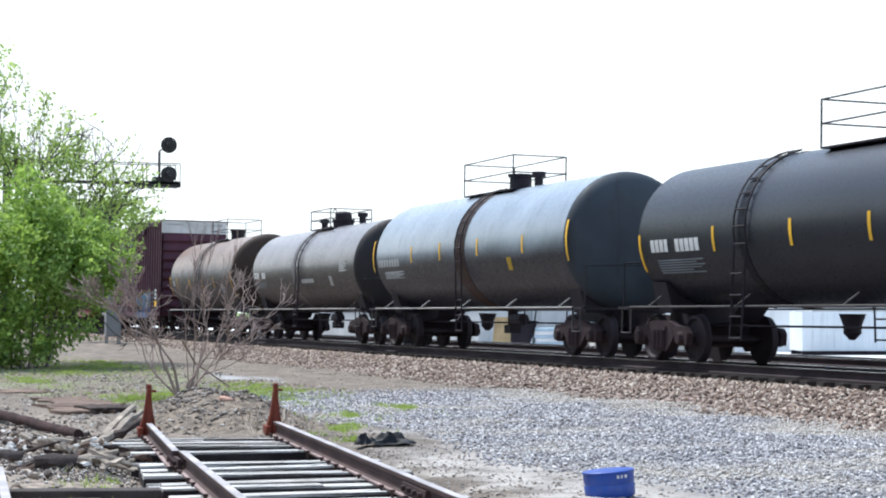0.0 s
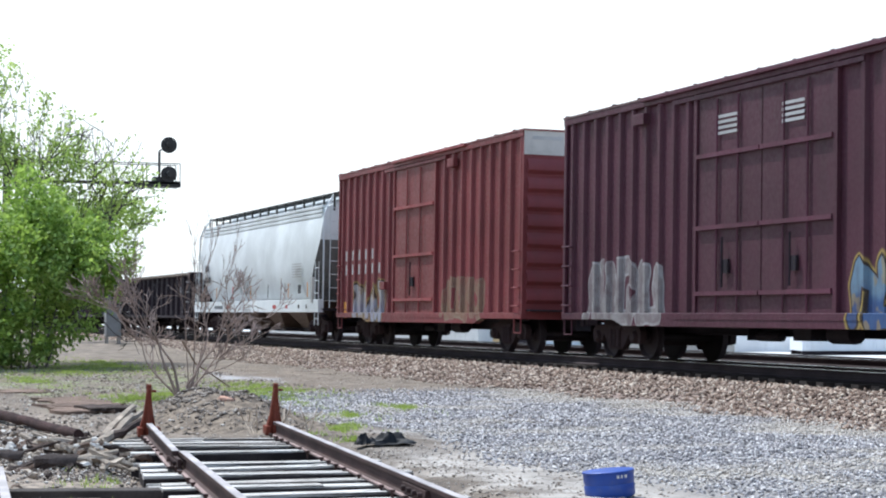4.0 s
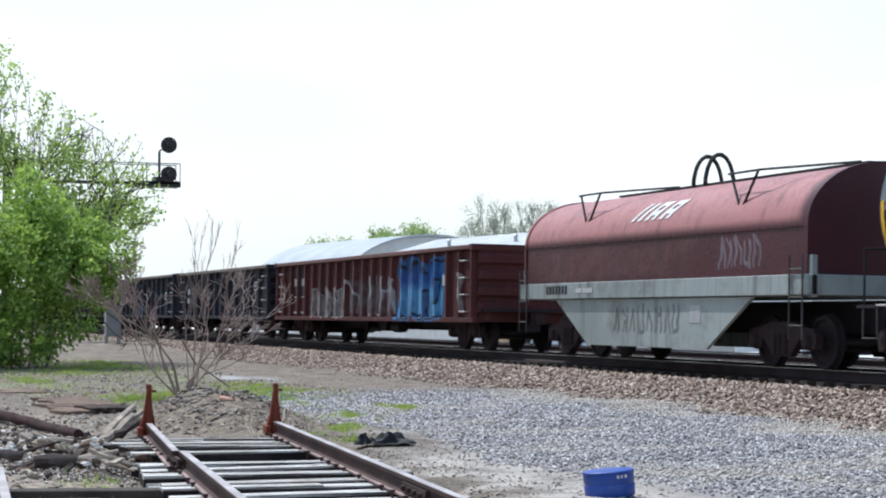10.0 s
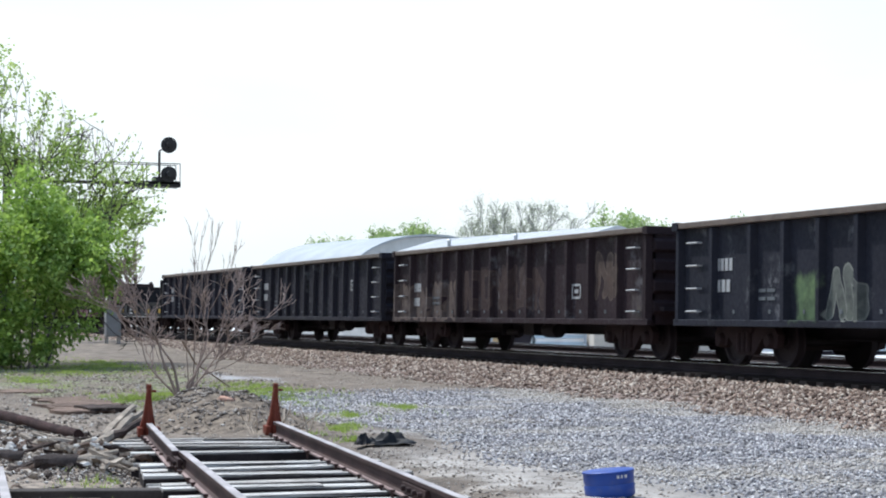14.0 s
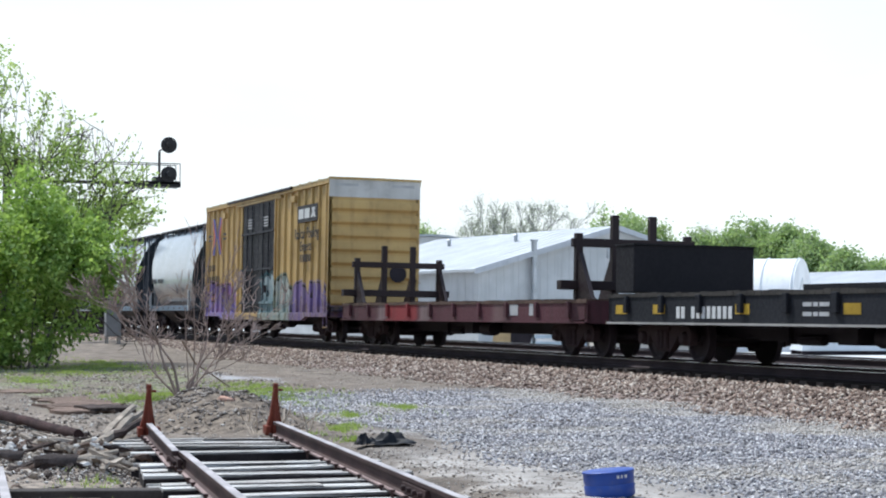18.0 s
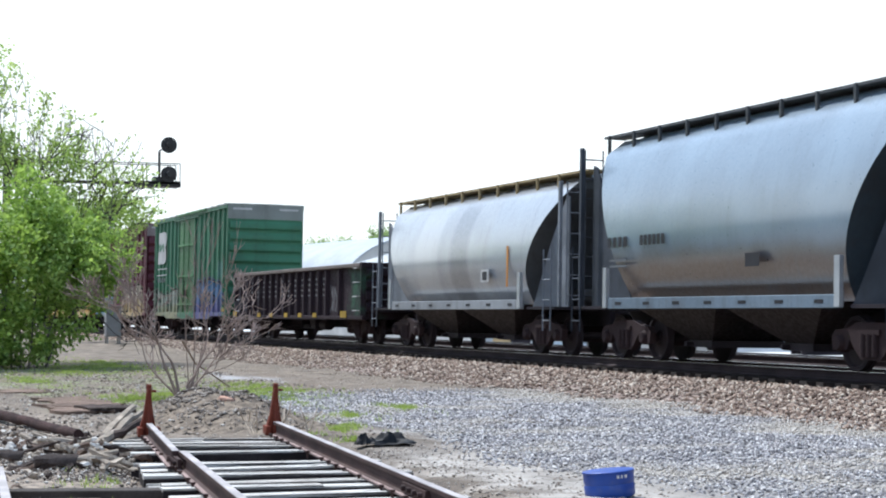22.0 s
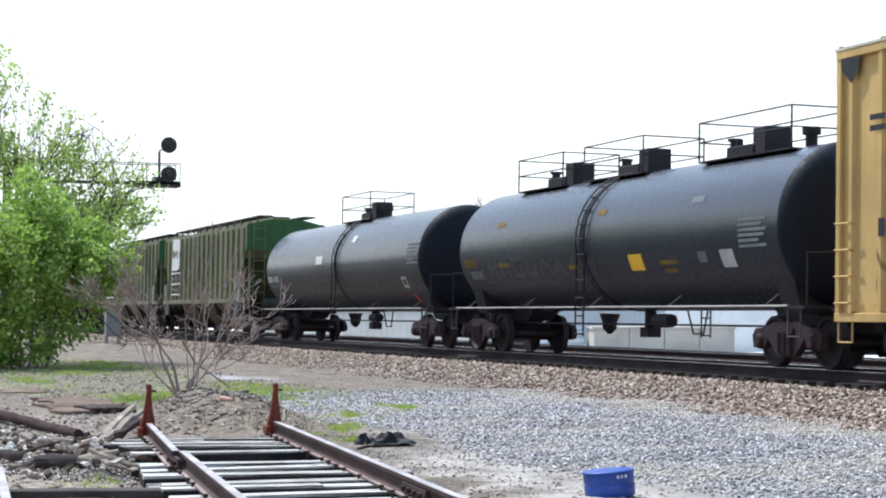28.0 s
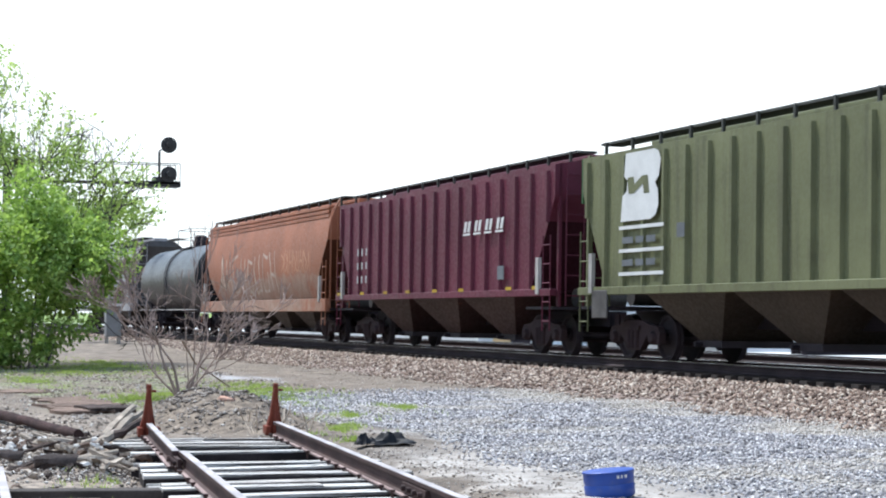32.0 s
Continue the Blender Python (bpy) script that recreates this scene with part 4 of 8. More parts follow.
def gondola(label, back, front, color, graffiti=(), height=2.62, bottom=0.72, ribs=14, dirt=0.5, rust=0.3, marks=1.70, stencil=(5.5, 1.75), rim_color=(0.15, 0.115, 0.09), louvers=False, chalk=0.55):
    car, half = car_thing("gondola", label, "gondola car", back, front)
    mat = paint("gondola_paint", car, color, dirt=dirt, rust=rust, graffiti=graffiti, rough=0.68, spec=0.2, chalk=chalk)
    rim = paint("gondola_rim", car, rim_color, dirt=0.5, rust=0.4)
    W = 1.46
    for y0, y1 in ((-W, -W + 0.06), (W - 0.06, W)):
        part("side_panel", Shape().box(-half, half, y0, y1, bottom, height - 0.1), mat, car)
    rib = Shape().prism([(-0.10, 0), (-0.055, -0.12), (0.055, -0.12), (0.10, 0)], "z", bottom + 0.05, height - 0.14).mesh("rib", mat)
    if ribs == 14:
        rib_xs = [o * q * half / 7.98 for o in (-1, 1) for q in (0.57, 1.72, 2.86, 3.98, 5.12, 6.52, 7.84)]
    elif louvers:
        rib_xs = [-8.1, -7.2] + [-6.1 + 0.868 * k for k in range(13)] + [5.75, 8.1]
    else:
        rib_xs = [-half + 0.18 + (2 * half - 0.36) * k / (ribs - 1) for k in range(ribs)]
    for k, x in enumerate(sorted(rib_xs)):
        part("rib", rib, None, car, at=(x, -W, 0))
        part("rib", rib, None, car, at=pose(x, W, 0, 0, 0, 180))
        if louvers and 2 < k < len(rib_xs) - 2:
            for q in range(4):
                z = height - 0.42 - q * 0.17
                part("louver_mark", Shape().box(x - 0.63, x - 0.24, -W - 0.012, -W, z, z + 0.055), SLOT_GREY, car)
    for y0, y1 in ((-W - 0.14, -W + 0.09), (W - 0.09, W + 0.14)):
        part("top_rail", Shape().box(-half - 0.02, half + 0.02, y0, y1, height - 0.11, height), rim, car, bevel=0.015)
        part("bottom_rail", Shape().box(-half, half, y0 + 0.02, y1 - 0.02, bottom - 0.02, bottom + 0.1), mat, car, bevel=0.012)
    for e in (-1, 1):
        x = e * half
        part("end_panel", Shape().box(min(x, x - e * 0.06), max(x, x - e * 0.06), -W, W, bottom, height - 0.02), mat, car)
        for k in range(4):
            z = bottom + 0.2 + k * (height - bottom - 0.3) / 4
            part("end_rib", Shape().prism([(x, z), (x + e * 0.09, z + 0.06), (x + e * 0.09, z + 0.22), (x, z + 0.28)], "y", -W, W), mat, car)
        part("corner_cap", Shape().box(min(x + e * 0.03, x - e * 0.2), max(x + e * 0.03, x - e * 0.2), -W - 0.16, W + 0.16, height - 0.15, height + 0.012), mat, car, bevel=0.01)
        part("end_platform", Shape().box(min(x, x + e * 0.3), max(x, x + e * 0.3), -W + 0.1, W - 0.1, 0.98, 1.06), STEEL_DARK, car)
        s = Shape().lathe([(0, 0.26), (0.03, 0.26)], "x", 14, (x + e * 0.2, 0.7, 2.0)).tube([(x, 0.7, 2.0), (x + e * 0.22, 0.7, 2.0)], 0.03, 6)
        part("brake_wheel", s, STEEL_DARK, car)
    part("floor", Shape().box(-half + 0.05, half - 0.05, -W + 0.05, W - 0.05, bottom + 0.2, bottom + 0.3), rim, car)
    for x in (-half + 0.75, half - 0.75):
        grab_irons(car, x, -W - 0.12, [bottom + 0.25 + 0.42 * k for k in range(4)], GREY_LETTER)
    underframe(car, half, 0.5, bottom + 0.2)
    running_gear(car, half, 1.9)
    if marks:
        glyphs(car, -half + 1.50, -W - 0.006, marks, 4, 0.11, 0.22, GREY_LETTER, 0.05)
        glyphs(car, -half + 1.52, -W - 0.006, marks - 0.38, 3, 0.13, 0.22, GREY_LETTER, 0.05)
        bars(car, -half + 3.05, -W - 0.006, 1.30, (0.24, 0.26), 0.06, DIM_LETTER, lines=2, pitch=0.14)
        u, w = stencil
        s = Shape().box(u, u + 0.05, -W - 0.008, -W, w, w + 0.32).box(u + 0.43, u + 0.48, -W - 0.008, -W, w, w + 0.32).box(u, u + 0.48, -W - 0.008, -W, w + 0.27, w + 0.32).box(u, u + 0.48, -W - 0.008, -W, w, w + 0.05).box(u + 0.14, u + 0.34, -W - 0.008, -W, w + 0.12, w + 0.2)
        part("stencil_box", s, GREY_LETTER, car)
        for a, b in zip(sorted(rib_xs), sorted(rib_xs)[1:]):
            bars(car, (a + b) / 2 - 0.05, -W - 0.006, 0.93, (0.07,), 0.07, DIM_LETTER, name="stencil_mark")
    return car, half


def railing_cage(car, x0, x1, z0, z1, y=0.75, material=None, bottom=None):
    m = material or RAILING
    for a in (x0, x1):
        for b in (-y, y):
            part("railing_post", Shape().tube([(a, b, bottom or z0), (a, b, z1)], 0.019, 5), m, car)
    s = Shape()
    for z in (z1, (z0 + z1) / 2):
        s.tube([(x0, -y, z), (x1, -y, z), (x1, y, z), (x0, y, z), (x0, -y, z)], 0.016, 5)
    part("guard_rail", s, m, car)


def tank_car(label, back, front, color, radius=1.46, center=2.52, domes=((0.0, 1),), bands=(0.0,), band_color=None, band_w=0.13, stripes=(), stripe_mat=None, patches=(), marks=(), cage=(-1.3, 1.3), cage_h=0.75, dirt=0.35, rust=0.2, rough=0.35, graffiti=(), inset=0.75, ladder_x=0.0, flat_head=0.42, coat=0.0, coat_rough=0.22, rail_mat=None, panels=()):
    car, half = car_thing("tank_car", label, "tank car", back, front)
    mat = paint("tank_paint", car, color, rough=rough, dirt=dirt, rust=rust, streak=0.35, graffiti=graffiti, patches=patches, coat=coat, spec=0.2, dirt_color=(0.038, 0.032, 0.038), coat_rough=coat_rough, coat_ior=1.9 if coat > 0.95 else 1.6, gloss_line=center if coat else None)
    prof = [(-half + flat_head * (1 - math.cos(math.pi / 2 * k / 10)), max(0.02, radius * math.sin(math.pi / 2 * k / 10) ** 0.62)) for k in range(11)]
    part("tank", Shape().lathe([(-half + flat_head, radius), (half - flat_head, radius)], "x", 48, (0, 0, center)), mat, car)
    # tank ends: dirtier copy of the paint, darkened for the side turned from the sun
    shaded_paint = paint("tank_head_paint", car, shade(color, 0.22 if max(color) > 0.05 else 0.6), rough=0.6, dirt=0.5, rust=rust, spec=0.15)
    part("tank_head", Shape().lathe(prof, "x", 48, (0, 0, center)), shaded_paint, car, "domed tank end with shade in its paint")
    part("tank_head", Shape().lathe([(-s, r) for s, r in reversed(prof)], "x", 48, (0, 0, center)), shaded_paint, car, "domed tank end with shade in its paint")
    bm = paint("tank_band_paint", car, band_color or shade(color, 0.6), dirt=0.5, rust=0.4)
    for x in bands:
        part("band", Shape().lathe([(x - band_w, radius + 0.004), (x - band_w + 0.01, radius + 0.014), (x + band_w - 0.01, radius + 0.014), (x + band_w, radius + 0.004)], "x", 48, (0, 0, center)), bm, car)
    for x in (-half * 0.5, half * 0.5):
        part("weld_seam", Shape().lathe([(x - 0.02, radius - 0.003), (x, radius + 0.003), (x + 0.02, radius - 0.003)], "x", 48, (0, 0, center)), mat, car)
    for x in (-half + inset, half - inset):
        s = Shape().prism([(-0.95, 0.95), (0.95, 0.95), (1.12, 1.55), (0.95, 1.45), (0.5, 1.2), (-0.5, 1.2), (-0.95, 1.45), (-1.12, 1.55)], "x", x - 0.3, x + 0.3)
        part("saddle", s, STEEL_DARK, car)
    for e in (-1, 1):
        part("stub_sill", Shape().prism([(e * (half + 0.35), 0.62), (e * (half + 0.35), 1.02), (e * (half - 2.6), 1.12), (e * (half - 2.2), 0.80)], "y", -0.32, 0.32), STEEL_DARK, car)
        x = e * (half - 0.1)
        part("end_platform", Shape().box(min(x, x + e * 0.55), max(x, x + e * 0.55), -1.45, 1.45, 1.02, 1.07), STEEL_DARK, car)
        s = Shape()
        xe = e * (half + 0.38)
        s.tube([(xe, -1.35, 1.05), (xe, -1.35, 1.95), (xe, -0.5, 1.98), (xe, 0.5, 1.98), (xe, 1.35, 1.95), (xe, 1.35, 1.05)], 0.02, 5)
        part("end_handrail", s, RAILING, car)
        s = Shape().tube([(x, -1.42, 1.05), (x, -1.42, 0.55), (x + e * 0.4, -1.42, 0.55), (x + e * 0.4, -1.42, 1.05)], 0.02, 5)
        part("step", s, DULL_BAR, car)
        part("brake_wheel", Shape().lathe([(0, 0.26), (0.03, 0.26)], "x", 14, (xe - e * 0.1, 0.6, 1.7)).tube([(xe - e * 0.1, 0.6, 1.05), (xe - e * 0.1, 0.6, 1.7)], 0.03, 6), STEEL_DARK, car)
    for y in (-1.43, 1.43):
        part("running_rail", Shape().box(-half + 0.1, half - 0.1, y - 0.025, y + 0.025, 1.045, 1.08), rail_mat or LIGHT_BAR, car, bevel=0.01)
        for k in range(5):
            x = -half + 0.9 + (2 * half - 1.8) * k / 4
            part("rail_bracket", Shape().tube([(x, y, 1.06), (x + 0.1, y * 0.83, 1.28)], 0.018, 5), rail_mat or DULL_BAR, car)
    lad = Shape()
    for y in (-1, 1):
        for k in (-0.21, 0.21):
            lad.tube([(ladder_x + k, y * 1.5, 0.45)] + [(ladder_x + k, y * (radius + 0.05) * math.cos(t), center + (radius + 0.05) * math.sin(t)) for t in np.linspace(-0.2, 1.35, 10)], 0.02, 5)
        for k in range(4):
            lad.tube([(ladder_x - 0.21, y * 1.5, 0.5 + 0.38 * k), (ladder_x + 0.21, y * 1.5, 0.5 + 0.38 * k)], 0.018, 5)
        for t in np.linspace(-0.2, 1.3, 8):
            p = (y * (radius + 0.05) * math.cos(t), center + (radius + 0.05) * math.sin(t))
            lad.tube([(ladder_x - 0.21, *p), (ladder_x + 0.21, *p)], 0.018, 5)
    part("ladder", lad, STEEL_DARK, car)
    top = center + radius
    if cage:
        for x0, x1 in ([cage] if isinstance(cage[0], float) else cage):
            part("walkway", Shape().box(x0, x1, -0.72, -0.36, top - 0.10, top - 0.07).box(x0, x1, 0.36, 0.72, top - 0.10, top - 0.07), STEEL_DARK, car)
            railing_cage(car, x0, x1, top - 0.08, top + cage_h, 0.70)
    for x, kind in domes:
        if kind == 1:
            part("dome", Shape().lathe([(top - 0.06, 0.34), (top + 0.16, 0.34), (top + 0.17, 0.38), (top + 0.22, 0.38), (top + 0.23, 0.29), (top + 0.44, 0.28), (top + 0.50, 0.22), (top + 0.52, 0.05)], "z", 18, (x, 0, 0)), STEEL_DARK, car)
            s = Shape()
            for k in range(8):
                a = k * math.pi / 4
                s.tube([(x + 0.36 * math.cos(a), 0.36 * math.sin(a), top + 0.12), (x + 0.36 * math.cos(a), 0.36 * math.sin(a), top + 0.28)], 0.022, 5)
            part("lid_bolt", s, STEEL_DARK, car)
            part("lid_handle", Shape().tube([(x - 0.2, -0.3, top + 0.46), (x - 0.05, -0.3, top + 0.62), (x + 0.2, -0.3, top + 0.48)], 0.018, 5), STEEL_DARK, car)
        elif kind == 4:
            part("dome", Shape().box(x - 0.62, x + 0.62, -0.40, 0.40, top - 0.08, top + 0.42), STEEL_DARK, car, bevel=0.04)
            part("dome_lid", Shape().box(x - 0.66, x + 0.66, -0.43, 0.43, top + 0.42, top + 0.46), STEEL_DARK, car, bevel=0.015)
        elif kind == 5:
            part("valve_box", Shape().box(x - 0.75, x + 0.30, -0.30, 0.30, top - 0.08, top + 0.20), STEEL_DARK, car, bevel=0.02)
            part("dome", Shape().box(x + 0.22, x + 0.72, -0.27, 0.27, top - 0.06, top + 0.50), STEEL_DARK, car, bevel=0.03)
            part("valve", Shape().lathe([(top - 0.05, 0.10), (top + 0.34, 0.10), (top + 0.35, 0.15), (top + 0.40, 0.14)], "z", 10, (x - 0.95, 0, 0)), STEEL_DARK, car)
            part("bonnet", Shape().tube([(x - 0.4, -0.2, top + 0.2), (x - 0.4, -0.2, top + 0.33)], 0.07, 8).tube([(x - 0.1, 0.12, top + 0.2), (x - 0.1, 0.12, top + 0.36)], 0.05, 8), STEEL_DARK, car)
        elif kind == 2:
            part("dome", Shape().lathe([(top - 0.05, 0.28), (top + 0.30, 0.28), (top + 0.31, 0.33), (top + 0.38, 0.33), (top + 0.40, 0.1)], "z", 14, (x, 0, 0)), STEEL_DARK, car)
        else:
            part("valve", Shape().lathe([(top - 0.05, 0.11), (top + 0.22, 0.11), (top + 0.23, 0.17), (top + 0.36, 0.17), (top + 0.37, 0.05)], "z", 12, (x, 0, 0)), STEEL_DARK, car)
    # upright reflector strips that follow the shell
    for x, dz, ln in stripes:
        a0 = math.pi + math.asin(max(-1, min(1, dz / radius)))
        s = Shape()
        n_seg = 5
        pts = []
        for k in range(n_seg + 1):
            a = a0 - (ln / radius) * (k / n_seg - 0.5)
            pts += [(x - 0.045, (radius + 0.008) * math.cos(a), center - (radius + 0.008) * math.sin(a)), (x + 0.045, (radius + 0.008) * math.cos(a), center - (radius + 0.008) * math.sin(a))]
        s.poly(pts, [(2 * k, 2 * k + 1, 2 * k + 3, 2 * k + 2) for k in range(n_seg)])
        part("reflector", s, stripe_mat or YELLOW, car)
    # lettering patches on the shell: x, height above centre, width, height, material
    for x, dz, w, h, m in marks:
        s = Shape()
        pts = []
        for k in range(5):
            z = dz - h / 2 + h * k / 4
            y = -math.sqrt(max(0.01, (radius + 0.007) ** 2 - z * z))
            pts += [(x - w / 2, y, center + z), (x + w / 2, y, center + z)]
        s.poly(pts, [(2 * k, 2 * k + 1, 2 * k + 3, 2 * k + 2) for k in range(4)])
        part("placard" if m in (WHITE, YELLOW) and h > 0.22 else "lettering", s, m, car)
    for x, dz, w, h, m in panels:
        for k in range(6):
            z = dz + h * (0.5 - (k + 0.5) / 6)
            y = -math.sqrt(max(0.01, (radius + 0.009) ** 2 - z * z))
            u = w * (0.5, 0.42, 0.5, 0.46, 0.36, 0.48)[k]
            part("fine_print", Shape().poly([(x - w / 2, y, center + z - h * 0.05), (x - w / 2 + 2 * u, y, center + z - h * 0.05), (x - w / 2 + 2 * u, y, center + z + h * 0.05), (x - w / 2, y, center + z + h * 0.05)], [(0, 1, 2, 3)]), m, car)
    s = Shape().tube([(0, 0, 0.62), (0, 0, 1.1)], 0.13, 10).box(-0.2, 0.2, -0.15, 0.15, 0.45, 0.66).tube([(1.3, -0.5, 0.80), (2.0, -0.5, 0.80)], 0.14, 8)
    s.tube([(-half + 1.5, -0.3, 0.72), (half - 1.5, -0.3, 0.72)], 0.022, 5)
    s.lathe([(0.50, 0.05), (0.62, 0.16), (0.74, 0.16), (0.95, 0.24)], "z", 10, (-half * 0.25, 0, 0)).tube([(half * 0.42, -0.9, 1.0), (half * 0.45, -0.9, 0.55), (half * 0.50, -0.9, 0.55), (half * 0.52, -0.9, 1.0)], 0.02, 5)
    part("outlet_gear", s, STEEL_DARK, car)
    running_gear(car, half, inset, 0.9)
    return car, half


def hopper_bays(car, half, z_top, count, mat, span=None):
    """Sloping discharge bays between the trucks."""
    span = span or half - 2.6
    w = 2 * span / count
    for k in range(count):
        c = -span + w * (k + 0.5)
        top = [(c - w / 2, -1.42, z_top), (c + w / 2, -1.42, z_top), (c + w / 2, 1.42, z_top), (c - w / 2, 1.42, z_top)]
        low = [(c - 0.42, -0.75, 0.42), (c + 0.42, -0.75, 0.42), (c + 0.42, 0.75, 0.42), (c - 0.42, 0.75, 0.42)]
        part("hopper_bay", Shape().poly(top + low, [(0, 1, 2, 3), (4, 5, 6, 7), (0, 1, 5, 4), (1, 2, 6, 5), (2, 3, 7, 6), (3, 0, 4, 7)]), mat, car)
        part("outlet_gate", Shape().box(c - 0.5, c + 0.5, -0.8, 0.8, 0.30, 0.43).tube([(c - 0.3, -0.95, 0.36), (c - 0.3, 0.95, 0.36)], 0.05, 6), STEEL_DARK, car)


def covered_hopper(label, back, front, color, ribs=0, side_top=4.2, side_bottom=1.42, roof_top=4.62, curved=False, sill=None, bays=3, graffiti=(), end_inset=1.75, bay_color=None, dirt=0.3, rust=0.15, rough=0.5, patches=(), walk_color=(0.06, 0.06, 0.055), ladder_mat=None, fascia=0.0, cut_low=False, streak=0.55, spec=0.28, coat=0.0, end_mat=None, dirt_color=(0.045, 0.036, 0.032), coat_ior=1.5, bracket=0.62, end_cap=None):
    car, half = car_thing("covered_hopper", label, "covered hopper", back, front)
    mat = paint("hopper_paint", car, color, dirt=dirt, rust=rust, rough=rough, graffiti=graffiti, patches=patches, streak=streak, spec=spec, dirt_color=dirt_color, coat=coat, coat_rough=0.2, coat_ior=coat_ior)
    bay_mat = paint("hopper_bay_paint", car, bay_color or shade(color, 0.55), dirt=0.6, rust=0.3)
    W = 1.52
    # the shell in level rows: half width and half length at each height
    levels = []
    n_rows = 20
    for k in range(n_rows + 1):
        f_ = k / n_rows
        z = side_bottom + (side_top - side_bottom) * f_
        if curved:
            u = f_ - 0.45
            levels.append((W - 0.02 - ((0.7 if cut_low else 1.75) if u > 0 else (1.15 if cut_low else 2.1)) * u * u, half - 0.35 - end_inset * (max(0.0, 0.66 - f_) / 0.66) ** 1.25 if cut_low else half - 0.40 - end_inset * (1 - f_ ** 1.5), z))
        else:
            levels.append((W, half - end_inset * max(0.0, 0.74 - f_) / 0.74, z))
    levels.append((0.6, half - (0.5 if curved else 0.0), roof_top - 0.14))
    s = Shape()
    for w_, l_, z in levels:
        s.v += [(-l_, -w_, z), (l_, -w_, z), (l_, w_, z), (-l_, w_, z)]
    for k in range(len(levels) - 1):
        s.f += [(4 * k + i, 4 * k + (i + 1) % 4, 4 * k + 4 + (i + 1) % 4, 4 * k + 4 + i) for i in range(4) if i in (0, 2) or levels[k][1] == levels[k + 1][1] or levels[k][1] > half - 0.36]
    s.f += [(0, 1, 2, 3), tuple(4 * (len(levels) - 1) + i for i in range(4))]
    part("shell", s, mat, car)
    # end slopes: dirt, and the shade under the roof end put into the colour
    shaded_paint = paint("slope_sheet_paint", car, shade(color, 0.22 if coat else 0.30), dirt=0.6, rust=rust, rough=0.8, spec=0.15)
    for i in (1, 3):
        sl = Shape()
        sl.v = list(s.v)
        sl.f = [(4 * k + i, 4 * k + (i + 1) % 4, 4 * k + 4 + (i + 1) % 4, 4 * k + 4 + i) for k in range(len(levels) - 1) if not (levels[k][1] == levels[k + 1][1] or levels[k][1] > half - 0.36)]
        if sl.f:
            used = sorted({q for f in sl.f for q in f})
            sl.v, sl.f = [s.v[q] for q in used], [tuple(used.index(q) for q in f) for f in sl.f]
            part("slope_sheet", sl, shaded_paint, car, "sloping end sheet, dirty and darkened for shade")
    for k in range(ribs):
        x = -half + 0.35 + (2 * half - 0.7) * k / (ribs - 1)
        d = half - abs(x)
        z0 = side_bottom
        if d < end_inset:
            z0 = side_bottom + (side_top - side_bottom) * 0.74 * (1 - d / end_inset)
        for o in (-1, 1):
            part("rib", Shape().prism([(x - 0.07, o * W), (x - 0.045, o * (W + 0.075)), (x + 0.045, o * (W + 0.075)), (x + 0.07, o * W)], "z", z0, side_top - 0.12), mat, car)
    if fascia:
        for y in (-1, 1):
            for k in range(3):
                ys = sorted((y * (W - 0.32), y * (W - 0.14)))
                part("roof_fascia", Shape().box(-half + 0.55, half - 0.55, ys[0], ys[1], side_top - 0.30 + k * 0.14, side_top - 0.19 + k * 0.14), mat, car, bevel=0.02)
    # side sill
    sill_mat = paint("sill_paint", car, shade(color, 0.7), dirt=0.5, rust=0.2, rough=0.7) if coat else mat
    z0, z1 = sill or (side_bottom - 0.14, side_bottom + 0.02)
    for y in (-1, 1):
        ys = sorted((y * (W - 0.08), y * (W + 0.09)))
        reach = half - 0.40 - end_inset + 0.2 if coat else half
        part("side_sill", Shape().box(-reach, reach, ys[0], ys[1], z0, z1), sill_mat, car, bevel=0.012)
        for k in range(7) if coat else ():
            xs = -reach + 0.35 + (2 * reach - 0.95) * k / 6
            part("sill_slot", Shape().box(xs, xs + 0.28, y * (W + 0.092) - 0.004, y * (W + 0.092) + 0.004, z0 + 0.08, z0 + 0.14), BLACK, car)
        for e in (-1, 1) if coat else ():
            part("end_gusset", Shape().prism([(e * (half - 0.12), 1.08), (e * (half - 0.12), side_top - 0.2), (e * (half - 0.3), side_top - 0.25), (e * (half - 1.15), 2.5), (e * (reach - 0.2), 1.08)], "y", y * 1.12 - 0.02, y * 1.12 + 0.02), end_mat, car)
    # ends: posts, platform, ladders, brake gear
    for e in (-1, 1):
        x = e * half
        part("end_platform", Shape().box(min(x, x - e * 1.6), max(x, x - e * 1.6), -W, W, 1.02, 1.08), STEEL_DARK, car)
        for y in (-1.44, 1.44) if cut_low else ():
            part("end_post", Shape().tube([(x - e * 0.05, y, 1.05), (x - e * 0.05, y, roof_top - 0.75), (x - e * 0.22, y * 0.86, roof_top - 0.30), (x - e * 0.32, y * 0.72, roof_top - 0.03)], 0.032, 6), end_mat or mat, car)
        for y in () if cut_low else (-1.38, 1.38):
            part("end_post", Shape().box(min(x, x - e * 0.1), max(x, x - e * 0.1), y - 0.035, y + 0.035, 1.05, roof_top - 0.28), end_mat or mat, car)
        lm = end_mat or ladder_mat or mat
        ladder(car, x - e * 0.28, -W - 0.06, 0.55, side_bottom + 1.2, lm)
        ladder(car, x - e * 0.28, W + 0.06, 0.55, side_bottom + 1.55, lm)
        ladder(car, x + e * 0.06, -1.05, 1.1, roof_top - 0.3, end_mat or mat, along=False)
